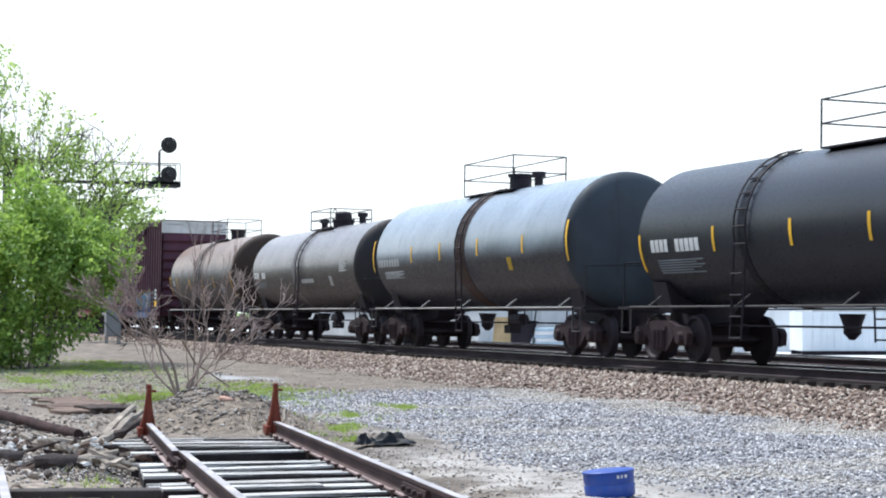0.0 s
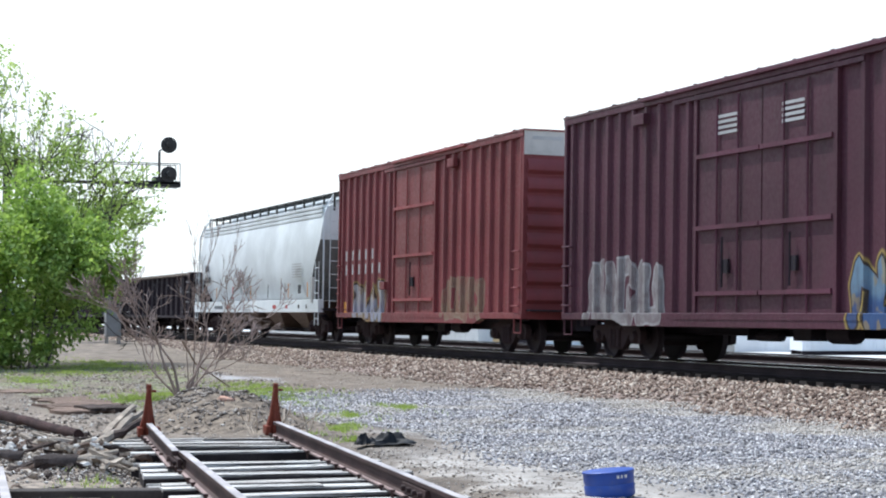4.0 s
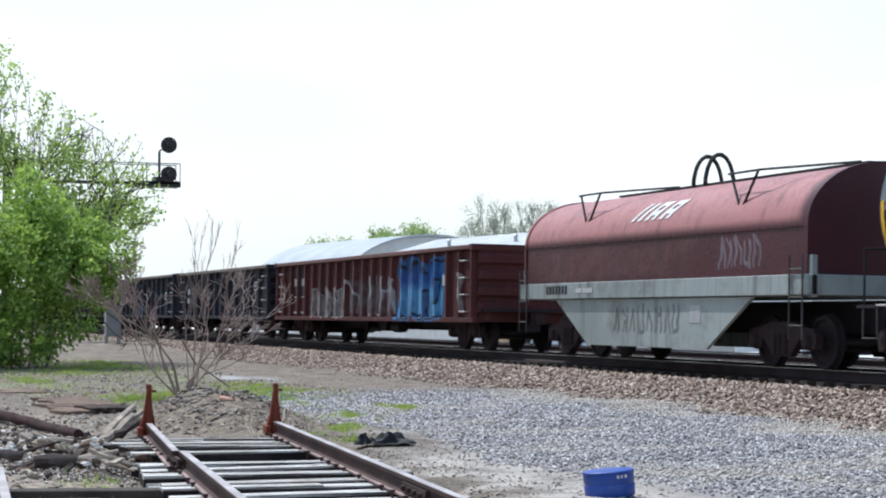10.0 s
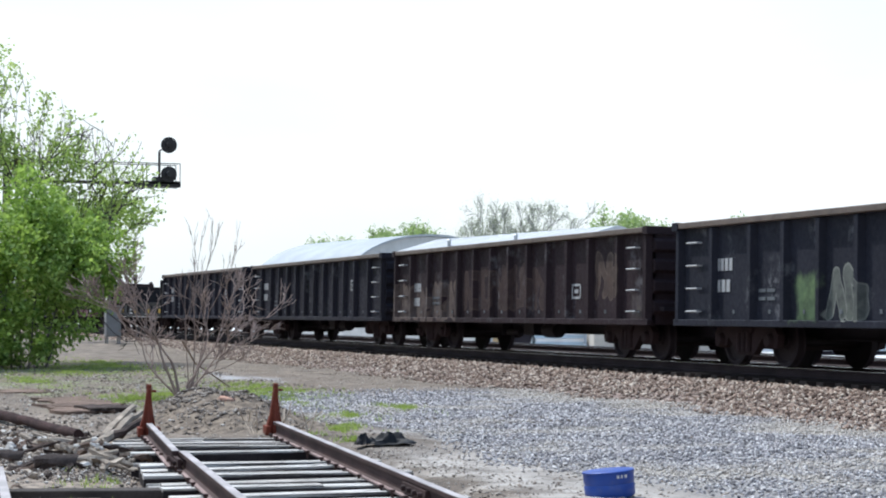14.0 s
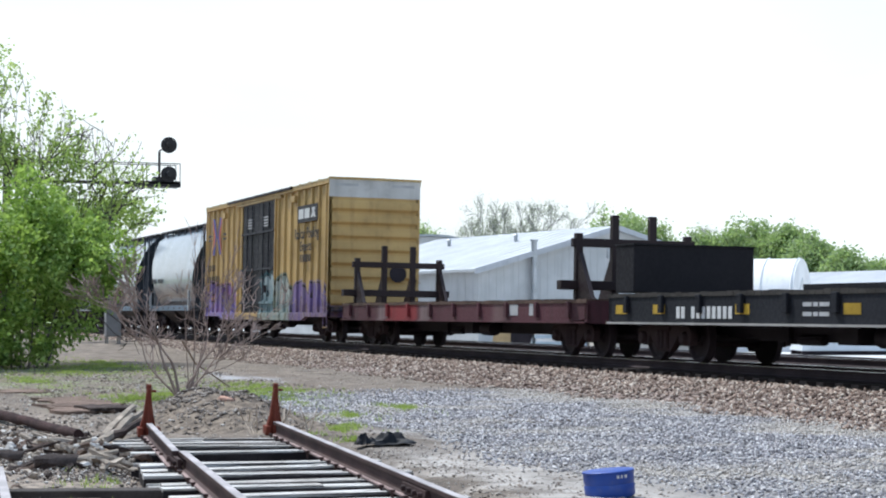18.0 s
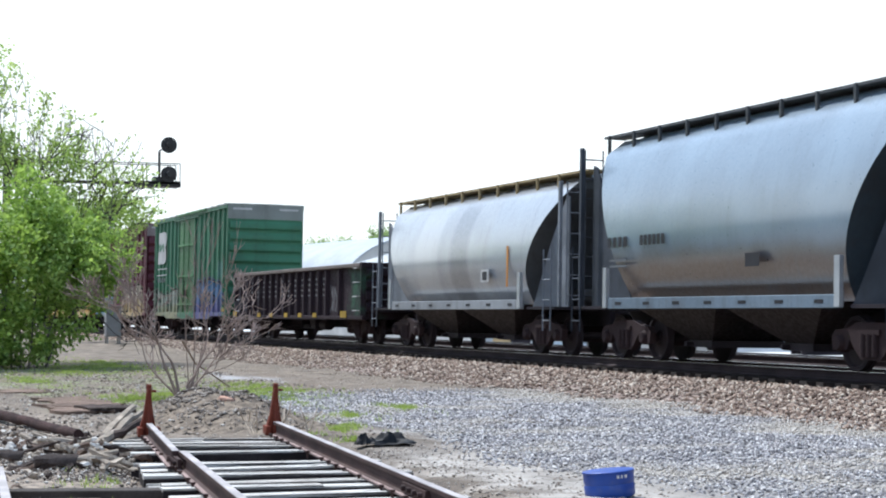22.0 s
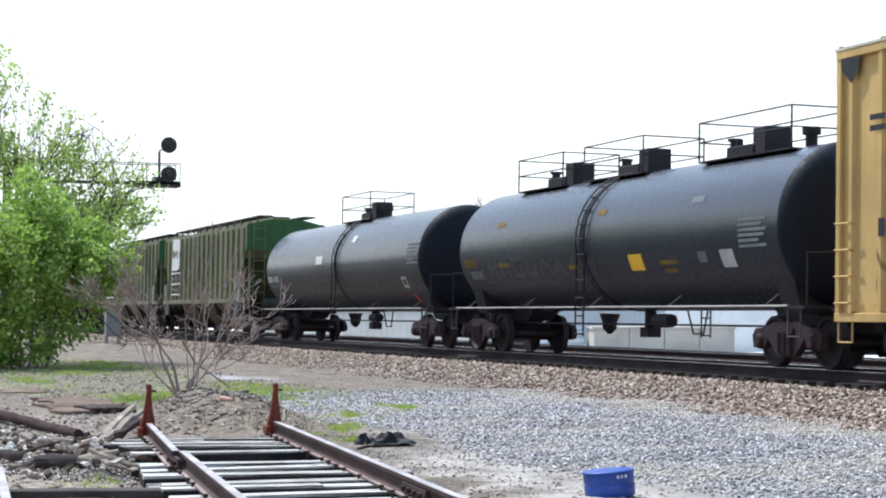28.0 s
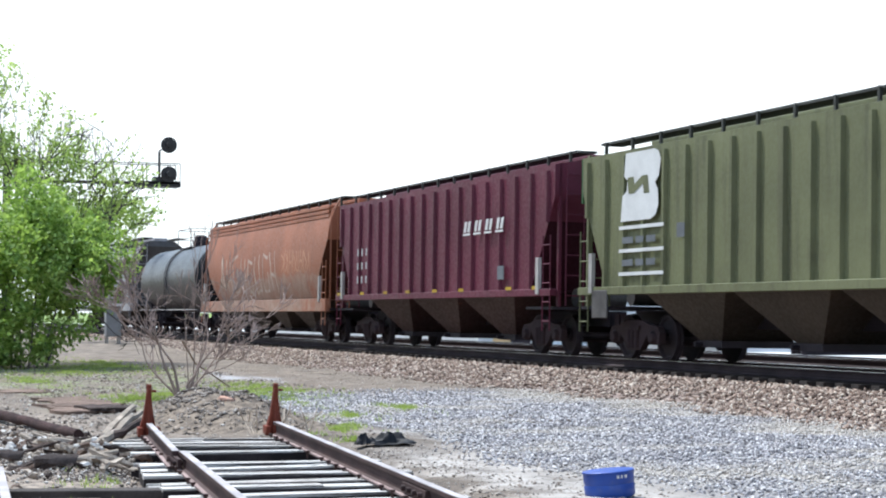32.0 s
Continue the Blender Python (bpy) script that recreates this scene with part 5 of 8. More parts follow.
        part("brake_wheel", Shape().lathe([(0, 0.26), (0.03, 0.26)], "x", 14, (x + e * 0.18, 0.6, 1.9)).tube([(x - e * 0.1, 0.6, 1.9), (x + e * 0.2, 0.6, 1.9)], 0.03, 6), STEEL_DARK, car)
        part("air_reservoir", Shape().tube([(x - e * 0.7, -0.7, 1.3), (x - e * 0.7, 0.5, 1.3)], 0.2, 12), DULL_BAR, car)
        part("side_bracket", Shape().box(min(x - e * bracket, x - e * (bracket + 0.16)), max(x - e * bracket, x - e * (bracket + 0.16)), -W - 0.12, -W - 0.04, side_bottom - 0.10, side_bottom + 0.72), ladder_mat or LIGHT_BAR, car)
        if end_cap:
            xs = sorted((x - e * 0.02, x + e * 0.05))
            part("end_cap", Shape().prism([(-W, side_top - 0.95), (W, side_top - 0.95), (W, side_top), (0.6, roof_top - 0.14), (-0.6, roof_top - 0.14), (-W, side_top)], "x", *xs), end_cap, car, "bright green upper end sheet")
            xs = sorted((x - e * 0.75, x - e * 1.5))
            part("jacking_plate", Shape().box(*xs, -W - 0.10, -W - 0.06, side_bottom - 0.62, side_bottom - 0.04), DULL_BAR, car, bevel=0.02)
    # roof walk, hatches
    wm = plain("roof_walk_metal", walk_color, 0.6, 0.3)
    wy = 0.80 if coat else 1.06
    part("roof_walk", Shape().box(-half - 0.1, half + 0.1, -wy, -wy + 0.5, roof_top - 0.05, roof_top), wm, car)
    part("roof_walk", Shape().box(-half - 0.1, half + 0.1, wy - 0.5, wy, roof_top - 0.05, roof_top), wm, car)
    k_n = int(2 * half / 1.25)
    post = Shape().box(-0.03, 0.03, -wy - 0.04, -wy + 0.02, side_top - 0.1, roof_top).mesh("walk_bracket", wm)
    for k in range(k_n + 1):
        part("walk_bracket", post, None, car, at=(-half + 0.2 + k * (2 * half - 0.4) / k_n, 0, 0))
    part("trough_hatch", Shape().box(-half + 0.8, half - 0.8, -0.32, 0.32, roof_top - 0.16, roof_top + 0.02), mat, car, bevel=0.03)
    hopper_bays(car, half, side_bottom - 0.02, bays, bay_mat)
    part("center_sill", Shape().box(-half - 0.1, half + 0.1, -0.2, 0.2, 0.66, 1.0), STEEL_DARK, car)
    running_gear(car, half, 1.7)
    return car, half


def coil_car(label, back, front):
    car, half = car_thing("coil_car", label, "coil car", back, front)
    hood = paint("coil_hood_paint", car, (0.060, 0.014, 0.020), dirt=0.35, rust=0.1, streak=0.5, rough=0.5, spec=0.25, coat=0.12, coat_rough=0.25, patches=((-6.3, 5.95, 2.50, 6.0, (0.36, 0.155, 0.150)),), graffiti=((-5.6, 1.9, 1.62, 2.3, (0.12, 0.05, 0.055), (0.085, 0.03, 0.036), (0.1, 0.04, 0.04), "haze", 0.7), (3.0, 4.6, 1.7, 2.35, (0.16, 0.13, 0.16), (0.2, 0.2, 0.2), (0, 0, 0), "tag", 0.2)))
    frame_mat = paint("coil_frame_paint", car, (0.27, 0.30, 0.29), dirt=0.6, rust=0.3, streak=0.9, graffiti=((-1.4, 1.6, 0.5, 1.15, (0.08, 0.085, 0.085), (0, 0, 0), (0, 0, 0), "tag", 0.2),))
    W = 1.5
    arc = [(-W * math.cos(t), 2.42 + 1.06 * math.sin(t)) for t in np.linspace(0, math.pi, 25)]
    ring = [(-W, 1.55)] + arc + [(W, 1.55)]
    part("hood", Shape().prism(ring, "x", -half + 0.15, half - 0.15), hood, car)
    for x in (-half + 0.15, half - 0.15):
        inner = [(-(W + 0.03) * math.cos(t), 2.42 + 1.09 * math.sin(t)) for t in np.linspace(0, math.pi, 25)]
        part("hood_rim", Shape().prism([(-W - 0.03, 1.55)] + inner + [(W + 0.03, 1.55)], "x", x - 0.05, x + 0.05), hood, car)
    part("hood_seam", Shape().box(-half + 0.2, half - 0.2, -W - 0.02, W + 0.02, 2.38, 2.42), hood, car)
    part("ridge_walk", Shape().box(-half + 2.4, half - 0.3, -0.25, 0.25, 3.48, 3.52), RAILING, car)
    for x in (-3.1, 3.6):
        for y in (-1, 1):
            s = Shape()
            for dx in (-0.5, 0.5):
                s.tube([(x, y * 1.35, 2.75), (x + dx, y * 1.28, 3.46)], 0.025, 5)
            s.tube([(x - 0.6, y * 1.28, 3.46), (x + 0.6, y * 1.28, 3.46), (x + 2.4, y * 0.4, 3.50)], 0.022, 5)
            part("lifting_brace", s, RAILING, car)
    for dx in (-0.25, 0.25):
        part("lifting_loop", Shape().tube([(dx, -0.32 * math.cos(t), 3.46 + 0.64 * math.sin(t)) for t in np.linspace(0, math.pi, 12)], 0.045, 6), RAILING, car)
    # curved-in side frame with a deep belly
    part("side_sill", Shape().box(-half, half, -W - 0.1, W + 0.1, 1.24, 1.58), frame_mat, car, bevel=0.012)
    for y0, y1 in ((-W - 0.02, -W + 0.05), (W - 0.05, W + 0.02)):
        part("belly_plate", Shape().prism([(-half + 1.95, 1.22), (half - 1.95, 1.22), (half - 3.65, 0.28), (-half + 3.65, 0.28)], "y", y0, y1), frame_mat, car)
    # three slanted block letters on the hood, and a line of marks
    for k in range(3):
        x = -0.80 + k * 0.62
        s = Shape()
        pts = []
        for q in range(5):
            t = 0.32 + 0.38 * q / 4
            p = (-(W + 0.012) * math.cos(t), 2.42 + 1.072 * math.sin(t))
            for a in (0.0, 0.14, 0.30, 0.44):
                pts.append((x + a + q * 0.11, *p))
        fs = [(4 * q + a, 4 * q + a + 1, 4 * q + a + 5, 4 * q + a + 4) for q in range(4) for a in (0, 1, 2) if a != 1 or (k > 0 and q in (1, 3))]
        s.poly(pts, fs)
        part("lettering", s, WHITE, car)
    glyphs(car, -4.7, -W - 0.102, 1.34, 7, 0.11, 0.18, BLACK, 0.06)
    bars(car, -3.1, -W - 0.102, 1.36, (0.3, 0.5), 0.10, GREY_LETTER)
    part("stencil_box", Shape().box(2.0, 2.42, -W - 0.028, -W - 0.02, 0.76, 1.08), GREY_LETTER, car)
    for e in (-1, 1):
        x = e * half
        part("end_post", Shape().box(min(x, x - e * 0.12), max(x, x - e * 0.12), -W, -W + 0.1, 1.2, 1.9), frame_mat, car)
        part("brake_wheel", Shape().lathe([(0, 0.26), (0.03, 0.26)], "x", 14, (x + e * 0.1, 0.6, 1.7)).tube([(x + e * 0.1, 0.6, 1.2), (x + e * 0.1, 0.6, 1.7)], 0.03, 6), STEEL_DARK, car)
        ladder(car, x - e * 0.3, -W - 0.13, 0.5, 1.9, DULL_BAR)
    underframe(car, half, 0.6, 1.15)
    running_gear(car, half, 1.7)
    return car


def stake_rack(car, x, mat, z=1.25, h=1.35):
    """A bulkhead rack: four stakes, a beam and raking braces."""
    for y, hh in ((-1.3, h * 0.78), (-0.45, h), (0.45, h), (1.3, h * 0.78)):
        part("rack_stake", Shape().box(x - 0.075, x + 0.075, y - 0.08, y + 0.08, z, z + hh), mat, car, bevel=0.012)
        part("rack_brace", Shape().prism([(x + 0.05, z), (x + 0.95, z), (x + 0.78, z + 0.06), (x + 0.16, z + hh * 0.7), (x + 0.05, z + hh * 0.7)], "y", y - 0.05, y + 0.05) if abs(y) > 1 else Shape().prism([(x - 0.05, z), (x - 0.8, z), (x - 0.7, z + 0.06), (x - 0.05, z + hh * 0.55)], "y", y - 0.05, y + 0.05), mat, car)
    part("rack_beam", Shape().box(x - 0.07, x + 0.07, -1.45, 1.45, z + h * 0.62, z + h * 0.72), mat, car, bevel=0.01)
    part("rack_beam", Shape().box(x - 0.12, x + 0.12, -1.75, 1.6, z + 0.22, z + 0.42), mat, car, bevel=0.01)


def flat_car(label, back, front, color, deck, loaded):
    car, half = car_thing("flat_car", label, "flat car", back, front)
    mat = paint("flat_car_paint", car, color, dirt=0.45, rust=0.2, spec=0.2, rough=0.65, patches=() if loaded else ((-5.5, -4.75, 0.7, 1.3, (0.20, 0.14, 0.14)), (-4.6, -1.95, 0.7, 1.3, (0.22, 0.035, 0.038)), (-1.8, -0.85, 0.7, 1.3, (0.20, 0.14, 0.14)), (3.6, 4.4, 0.7, 1.3, (0.15, 0.09, 0.09))))
    W = 1.5
    for y in (-1, 1):
        ys = sorted((y * (W - 0.1), y * W))
        part("side_sill", Shape().prism([(-half, deck - 0.06), (-half, 0.80), (-half + 1.5, 0.72), (half - 1.5, 0.72), (half, 0.80), (half, deck - 0.06)], "y", *ys), mat, car, bevel=0.012)
        ys = sorted((y * (W - 0.1), y * (W + 0.06)))
        part("sill_flange", Shape().box(-half, half, *ys, 0.72, 0.76), LIGHT_BAR if loaded else mat, car)
        for k in range(10):
            x = -half + 0.9 + k * (2 * half - 1.8) / 9
            ys = sorted((y * W, y * (W + 0.08)))
            part("stake_pocket", Shape().box(x - 0.08, x + 0.08, *ys, deck - 0.38, deck - 0.04), mat, car, bevel=0.01)
    wood = plain("deck_plank_wood", (0.10, 0.065, 0.05) if not loaded else (0.05, 0.045, 0.04), 0.9, scale=9, var=0.3, bump=0.5)
    random.seed(int(abs(back)))
    n_ = int(2 * half / 0.25)
    for k in range(n_):
        x = -half + (k + 0.5) * 2 * half / n_
        part("deck_plank", Shape().box(x - 0.12, x + 0.12, -W - 0.02, W + 0.02, deck - 0.07, deck + random.uniform(-0.01, 0.025)), wood, car)
    part("fish_belly", Shape().prism([(-half + 2.6, 0.95), (half - 2.6, 0.95), (half - 4.2, 0.45), (-half + 4.2, 0.45)], "y", -0.35, 0.35), STEEL_DARK, car)
    for e in (-1, 1):
        x = e * half
        part("end_sill", Shape().box(min(x, x - e * 0.12), max(x, x - e * 0.12), -W, W, 0.72, deck - 0.02), mat, car)
    if loaded:
        black = paint("rack_paint", car, (0.014, 0.013, 0.016), dirt=0.3, rust=0.1, spec=0.2, rough=0.65)
        ladder(car, -half + 0.12, -1.0, deck, deck + 1.0, LIGHT_BAR, along=False)
        box = part("load_box", Shape().box(-half + 0.25, -half + 1.1, -1.47, 1.22, deck + 0.03, deck + 0.98), black, car, "wide black steel box across the deck", bevel=0.02)
        part("box_lid", Shape().box(-half + 0.22, -half + 1.13, -1.49, 1.24, deck + 0.98, deck + 1.01), black, box)
        part("bulkhead", Shape().box(half - 0.7, half - 0.5, -1.45, 1.45, deck, deck + 1.1), black, car, bevel=0.02)
        part("bulkhead_brace", Shape().box(half - 0.5, half - 0.1, -1.4, -1.2, deck, deck + 0.9), black, car)
        part("deck_load", Shape().box(-half + 6.8, half - 1.0, -1.0, 1.0, deck + 0.02, deck + 0.12), black, car)
        glyphs(car, -half + 3.05, -W - 0.002, 0.84, 2, 0.14, 0.22, WHITE, 0.06)
        glyphs(car, -half + 3.66, -W - 0.002, 0.84, 8, 0.13, 0.22, WHITE, 0.075)
        bars(car, -half + 7.65, -W - 0.002, 1.05, (0.28, 0.14, 0.30), 0.07, GREY_LETTER, lines=2, pitch=0.16)
        part("stencil_box", Shape().box(4.0, 4.05, -W - 0.008, -W, 0.84, 1.16).box(4.0, 4.6, -W - 0.008, -W, 0.84, 0.87).box(4.0, 4.3, -W - 0.008, -W, 1.0, 1.03), GREY_LETTER, car)
        for x in (0.35, 2.05, 5.35, 8.9, 12.5, 15.2):
            part("reflector", Shape().box(-half + x, -half + x + 0.5, -W - 0.008, -W, 0.92, 1.10), DULL_YELLOW, car)
    else:
        rust = paint("rack_rust_paint", car, (0.03, 0.021, 0.022), dirt=0.3, rust=0.2, spec=0.2)
        stake_rack(car, -half + 0.8, rust, deck, 1.75)
        stake_rack(car, half - 0.95, rust, deck, 1.85)
        bars(car, half - 4.4, -W - 0.002, 0.88, (0.5,), 0.25, GREY_LETTER)
        bars(car, half - 3.2, -W - 0.002, 0.88, (0.4,), 0.3, GREY_LETTER)
    underframe(car, half, 0.5, 0.9)
    running_gear(car, half, 1.7)
    return car


def crossed_mark(car, x, y, z, w, h):
    """A crossed emblem of slanted coloured strips."""
    blue = plain("mark_blue", (0.05, 0.07, 0.30), 0.5)
    orange = plain("mark_orange", (0.40, 0.085, 0.05), 0.5)
    t = w * 0.2
    for m in (blue, orange):
        for sx in (-1, 1):
            for sz in (-1, 1):
                if m is blue:
                    pts = ((0.0, 0.0), (sx * t, 0.0), (sx * (w / 2), sz * h / 2), (sx * (w / 2 - t), sz * h / 2))
                else:
                    pts = ((sx * (t + 0.02), 0.0), (sx * 2 * t, 0.0), (sx * (w / 2 + t * 0.25), sz * h * 0.34), (sx * (w / 2 + t * 0.10), sz * h * 0.5))
                part("emblem", Shape().poly([(x + a, y, z + b) for a, b in pts], [(0, 1, 2, 3)]), m, car)


def build_train():
    # leading tank cars
    tank_car("black tank car with yellow reflector strips", 223.45, 239.4, (0.015, 0.017, 0.025), radius=1.40, center=2.46, bands=(-3.4,), stripes=((-7.55, -0.35, 0.75), (-4.48, -0.16, 0.46), (-1.72, -0.15, 0.46), (0.7, -0.15, 0.46), (3.0, -0.1, 0.5)), domes=((0.3, 1),), cage=(-1.9, 1.4), coat=0.4, coat_rough=0.35, rail_mat=DULL_BAR, marks=((-6.99, -0.22, 0.16, 0.24, WHITE), (-6.80, -0.22, 0.15, 0.24, WHITE), (-6.61, -0.22, 0.15, 0.24, WHITE), (-6.42, -0.22, 0.14, 0.24, WHITE)) + tuple((-5.95 + 0.2 * k, -0.23, 0.16, 0.24, WHITE) for k in range(5)), panels=((-5.95, -0.62, 1.9, 0.28, DIM_LETTER),), ladder_x=-3.4)
    # its dark lower patch paints in the half that reflects no sky
    tank_car("grey-blue tank car with a rust-stained band round the middle", 206.44, 220.75, (0.215, 0.255, 0.305), radius=1.53, center=2.54, coat=0.9, coat_rough=0.25, rail_mat=LIGHT_BAR, bands=(0.15,), band_w=0.36, band_color=(0.050, 0.030, 0.026), stripes=((-7.05, 0.0, 0.9), (-3.65, -0.04, 0.45), (-1.35, -0.02, 0.45), (1.4, 0.0, 0.42), (4.35, -0.02, 0.42), (6.9, -0.03, 0.9)), domes=((0.4, 2), (1.6, 3)), cage=(-1.8, 1.65), ladder_x=0.15, dirt=0.25, patches=((-9, 9, 0.8, 2.42, (0.018, 0.019, 0.030)),), marks=((3.45, -0.45, 0.28, 0.3, DULL_YELLOW),) + tuple((-6.5 + 0.24 * k, -0.22, 0.17, 0.2, GREY_LETTER) for k in range(8)), panels=((-5.3, -0.55, 1.7, 0.2, GREY_LETTER),))
    tank_car("dark grey tank car with valve stand on top", 190.98, 204.6, (0.175, 0.155, 0.160), radius=1.42, coat=0.7, coat_rough=0.25, center=2.40, bands=(-0.6,), band_w=0.2, domes=((0.4, 1), (-1.9, 3), (2.6, 3)), cage=(-1.1, 1.3), cage_h=0.55, patches=((-9, 9, 0.8, 2.62, (0.017, 0.012, 0.016)),), marks=tuple((-6.1 + 0.19 * k, -0.14, 0.15, 0.22, WHITE) for k in range(4)) + tuple((-4.95 + 0.17 * k, -0.15, 0.13, 0.22, WHITE) for k in range(3)) + ((1.0, -0.42, 1.5, 0.13, GREY_LETTER), (3.75, -0.46, 0.32, 0.3, GREY_LETTER)), panels=((5.25, 0.0, 0.8, 0.4, GREY_LETTER), (-5.2, -0.48, 1.5, 0.22, DIM_LETTER)), dirt=0.25, rust=0.3)
    tank_car("short rusty brown and black tank car with yellow strips", 175.98, 188.6, (0.23, 0.155, 0.118), radius=1.50, center=2.50, coat=0.4, coat_rough=0.3, bands=(-1.0,), band_w=0.2, domes=((0.5, 2),), cage=(-1.1, 1.6), stripes=((-6.1, -0.4, 0.9), (-4.6, -0.3, 0.45), (-2.0, -0.38, 0.46), (0.45, -0.38, 0.44), (2.65, -0.36, 0.42), (5.72, -0.5, 1.05)), marks=((-5.35, -0.3, 0.17, 0.22, GREY_LETTER), (-5.13, -0.3, 0.17, 0.22, GREY_LETTER)), panels=((4.05, -0.6, 0.45, 0.32, GREY_LETTER),), dirt=0.25, rust=0.45, patches=((-9, 9, 0.8, 2.75, (0.016, 0.013, 0.018)),))
    c, h = boxcar("tall purple-brown boxcar with double doors and graffiti", 156.43, 174.19, (0.076, 0.026, 0.040), (-2.65, 2.1), (0.070, 0.024, 0.037), 2, graffiti=((2.6, 6.1, 0.66, 1.85, (0.035, 0.10, 0.24), (0.16, 0.28, 0.38), (0.40, 0.30, 0.08), "piece", 0.24), (-7.7, -4.2, 0.70, 2.05, (0.26, 0.28, 0.26), (0.36, 0.36, 0.36), (0.10, 0.13, 0.08), "line")), top_band=(0.55, 0.54, 0.52), rib_pitch=0.60, roof_color=(0.12, 0.06, 0.06), dirt=0.3, rust=0.3, dirt_color=(0.050, 0.026, 0.028), signs=((-5.0, 4.75), (4.75, 4.75)))
    bars(c, h - 1.3, -1.52, 1.20, (0.50,), 0.27, YELLOW, name="yellow_label")
    bars(c, h - 1.28, -1.52, 1.55, (0.46,), 0.12, GREY_LETTER, lines=3, pitch=-0.17)
    bars(c, h - 2.0, -1.52, 1.8, (0.12, 0.3), 0.10, DIM_LETTER, lines=5, pitch=0.2)
    for x in (-1.85, 0.45):
        bars(c, x, -1.50, 4.46, (0.72,), 0.055, GREY_LETTER, lines=4, pitch=0.10)
    c, h = boxcar("red boxcar with ribbed sides and a single door", 138.94, 154.09, (0.175, 0.042, 0.046), (-2.0, 1.35), (0.180, 0.045, 0.047), 1, graffiti=((-5.75, -3.1, 0.66, 1.85, (0.30, 0.34, 0.42), (0.40, 0.41, 0.42), (0.30, 0.24, 0.08), "piece", 0.20), (1.9, 4.9, 0.75, 1.85, (0.17, 0.15, 0.07), (0.24, 0.20, 0.14), (0.15, 0.13, 0.10), "line")), top_band=(0.50, 0.48, 0.45), rib_pitch=0.66, roof_color=(0.2, 0.05, 0.05), dirt=0.25, rust=0.28, dirt_color=(0.13, 0.06, 0.055), signs=((-2.8, 1.7), (2.8, 4.75)))
    glyphs(c, -h + 0.68, -1.436, 2.5, 5, 0.13, 0.30, GREY_LETTER, 0.53)
    glyphs(c, -h + 0.68, -1.436, 2.08, 6, 0.13, 0.30, GREY_LETTER, 0.53)
    bars(c, -h + 0.56, -1.436, 1.05, (0.32,), 0.22, ORANGE, name="orange_label", lines=2, pitch=0.26)
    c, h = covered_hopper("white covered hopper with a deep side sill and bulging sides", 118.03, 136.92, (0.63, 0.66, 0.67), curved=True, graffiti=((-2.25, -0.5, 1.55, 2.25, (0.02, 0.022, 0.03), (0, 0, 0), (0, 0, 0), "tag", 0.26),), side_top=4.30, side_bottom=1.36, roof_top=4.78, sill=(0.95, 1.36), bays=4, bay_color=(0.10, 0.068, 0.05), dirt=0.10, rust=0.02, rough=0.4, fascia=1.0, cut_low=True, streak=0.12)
    for z, q in ((2.58, 4), (2.12, 6)):
        glyphs(c, -h + 1.58, -1.53, z, q, 0.115, 0.25, BLACK, 0.07)
    bars(c, -h + 1.58, -1.535, 1.76, (0.36, 0.40), 0.05, DIM_LETTER, lines=2, pitch=0.12)
    bars(c, 5.9, -1.535, 2.53, (1.2, ), 0.035, GREY_LETTER, lines=6, pitch=0.085)
    bars(c, 6.7, -1.535, 1.57, (0.36,), 0.29, BLACK)
    for x, m in ((-5.8, ORANGE), (-3.0, RED), (-0.08, ORANGE), (2.5, BLACK), (5.3, ORANGE), (7.75, ORANGE)):
        part("reflector", Shape().box(x, x + 0.075, -1.515, -1.505, 1.45, 1.92), m, c)
    for x, w, m in ((-8.9, 0.16, BLACK), (-7.15, 0.22, DIM_LETTER), (-5.6, 1.45, DIM_LETTER), (-3.45, 0.45, RED), (3.65, 0.45, RED), (5.4, 0.25, RED), (7.0, 0.2, BLACK), (8.0, 0.12, BLACK)):
        bars(c, x, -1.612, 1.08, (w,), 0.12, m)
    bars(c, -1.0, -1.612, 1.20, (1.4,), 0.04, GREY_LETTER, lines=3, pitch=0.09)
    DK = (0.020, 0.0175, 0.022)
    gondola("dark brown gondola with tall ribbed sides", 101.04, 116.94, (0.024, 0.017, 0.022), chalk=0.3, marks=1.95, stencil=(5.0, 1.7))
    gondola("dark gondola covered in faded red and white graffiti", 83.92, 99.92, DK, graffiti=((-4.1, 1.3, 0.78, 2.25, (0.12, 0.028, 0.030), (0.16, 0.13, 0.13), (0.04, 0.03, 0.03), "line"), (1.7, 4.7, 0.76, 2.35, (0.10, 0.10, 0.105), (0.26, 0.26, 0.27), (0.05, 0.05, 0.05), "line", 0.13), (5.1, 6.4, 0.76, 1.7, (0.25, 0.24, 0.22), (0.2, 0.2, 0.2), (0.1, 0.1, 0.1), "tag", 0.24), (-7.8, -6.8, 0.76, 2.0, (0.09, 0.09, 0.09), (0.05, 0.05, 0.05), (0.1, 0.1, 0.1), "haze", 0.8)), marks=1.84, stencil=(5.45, 1.64))
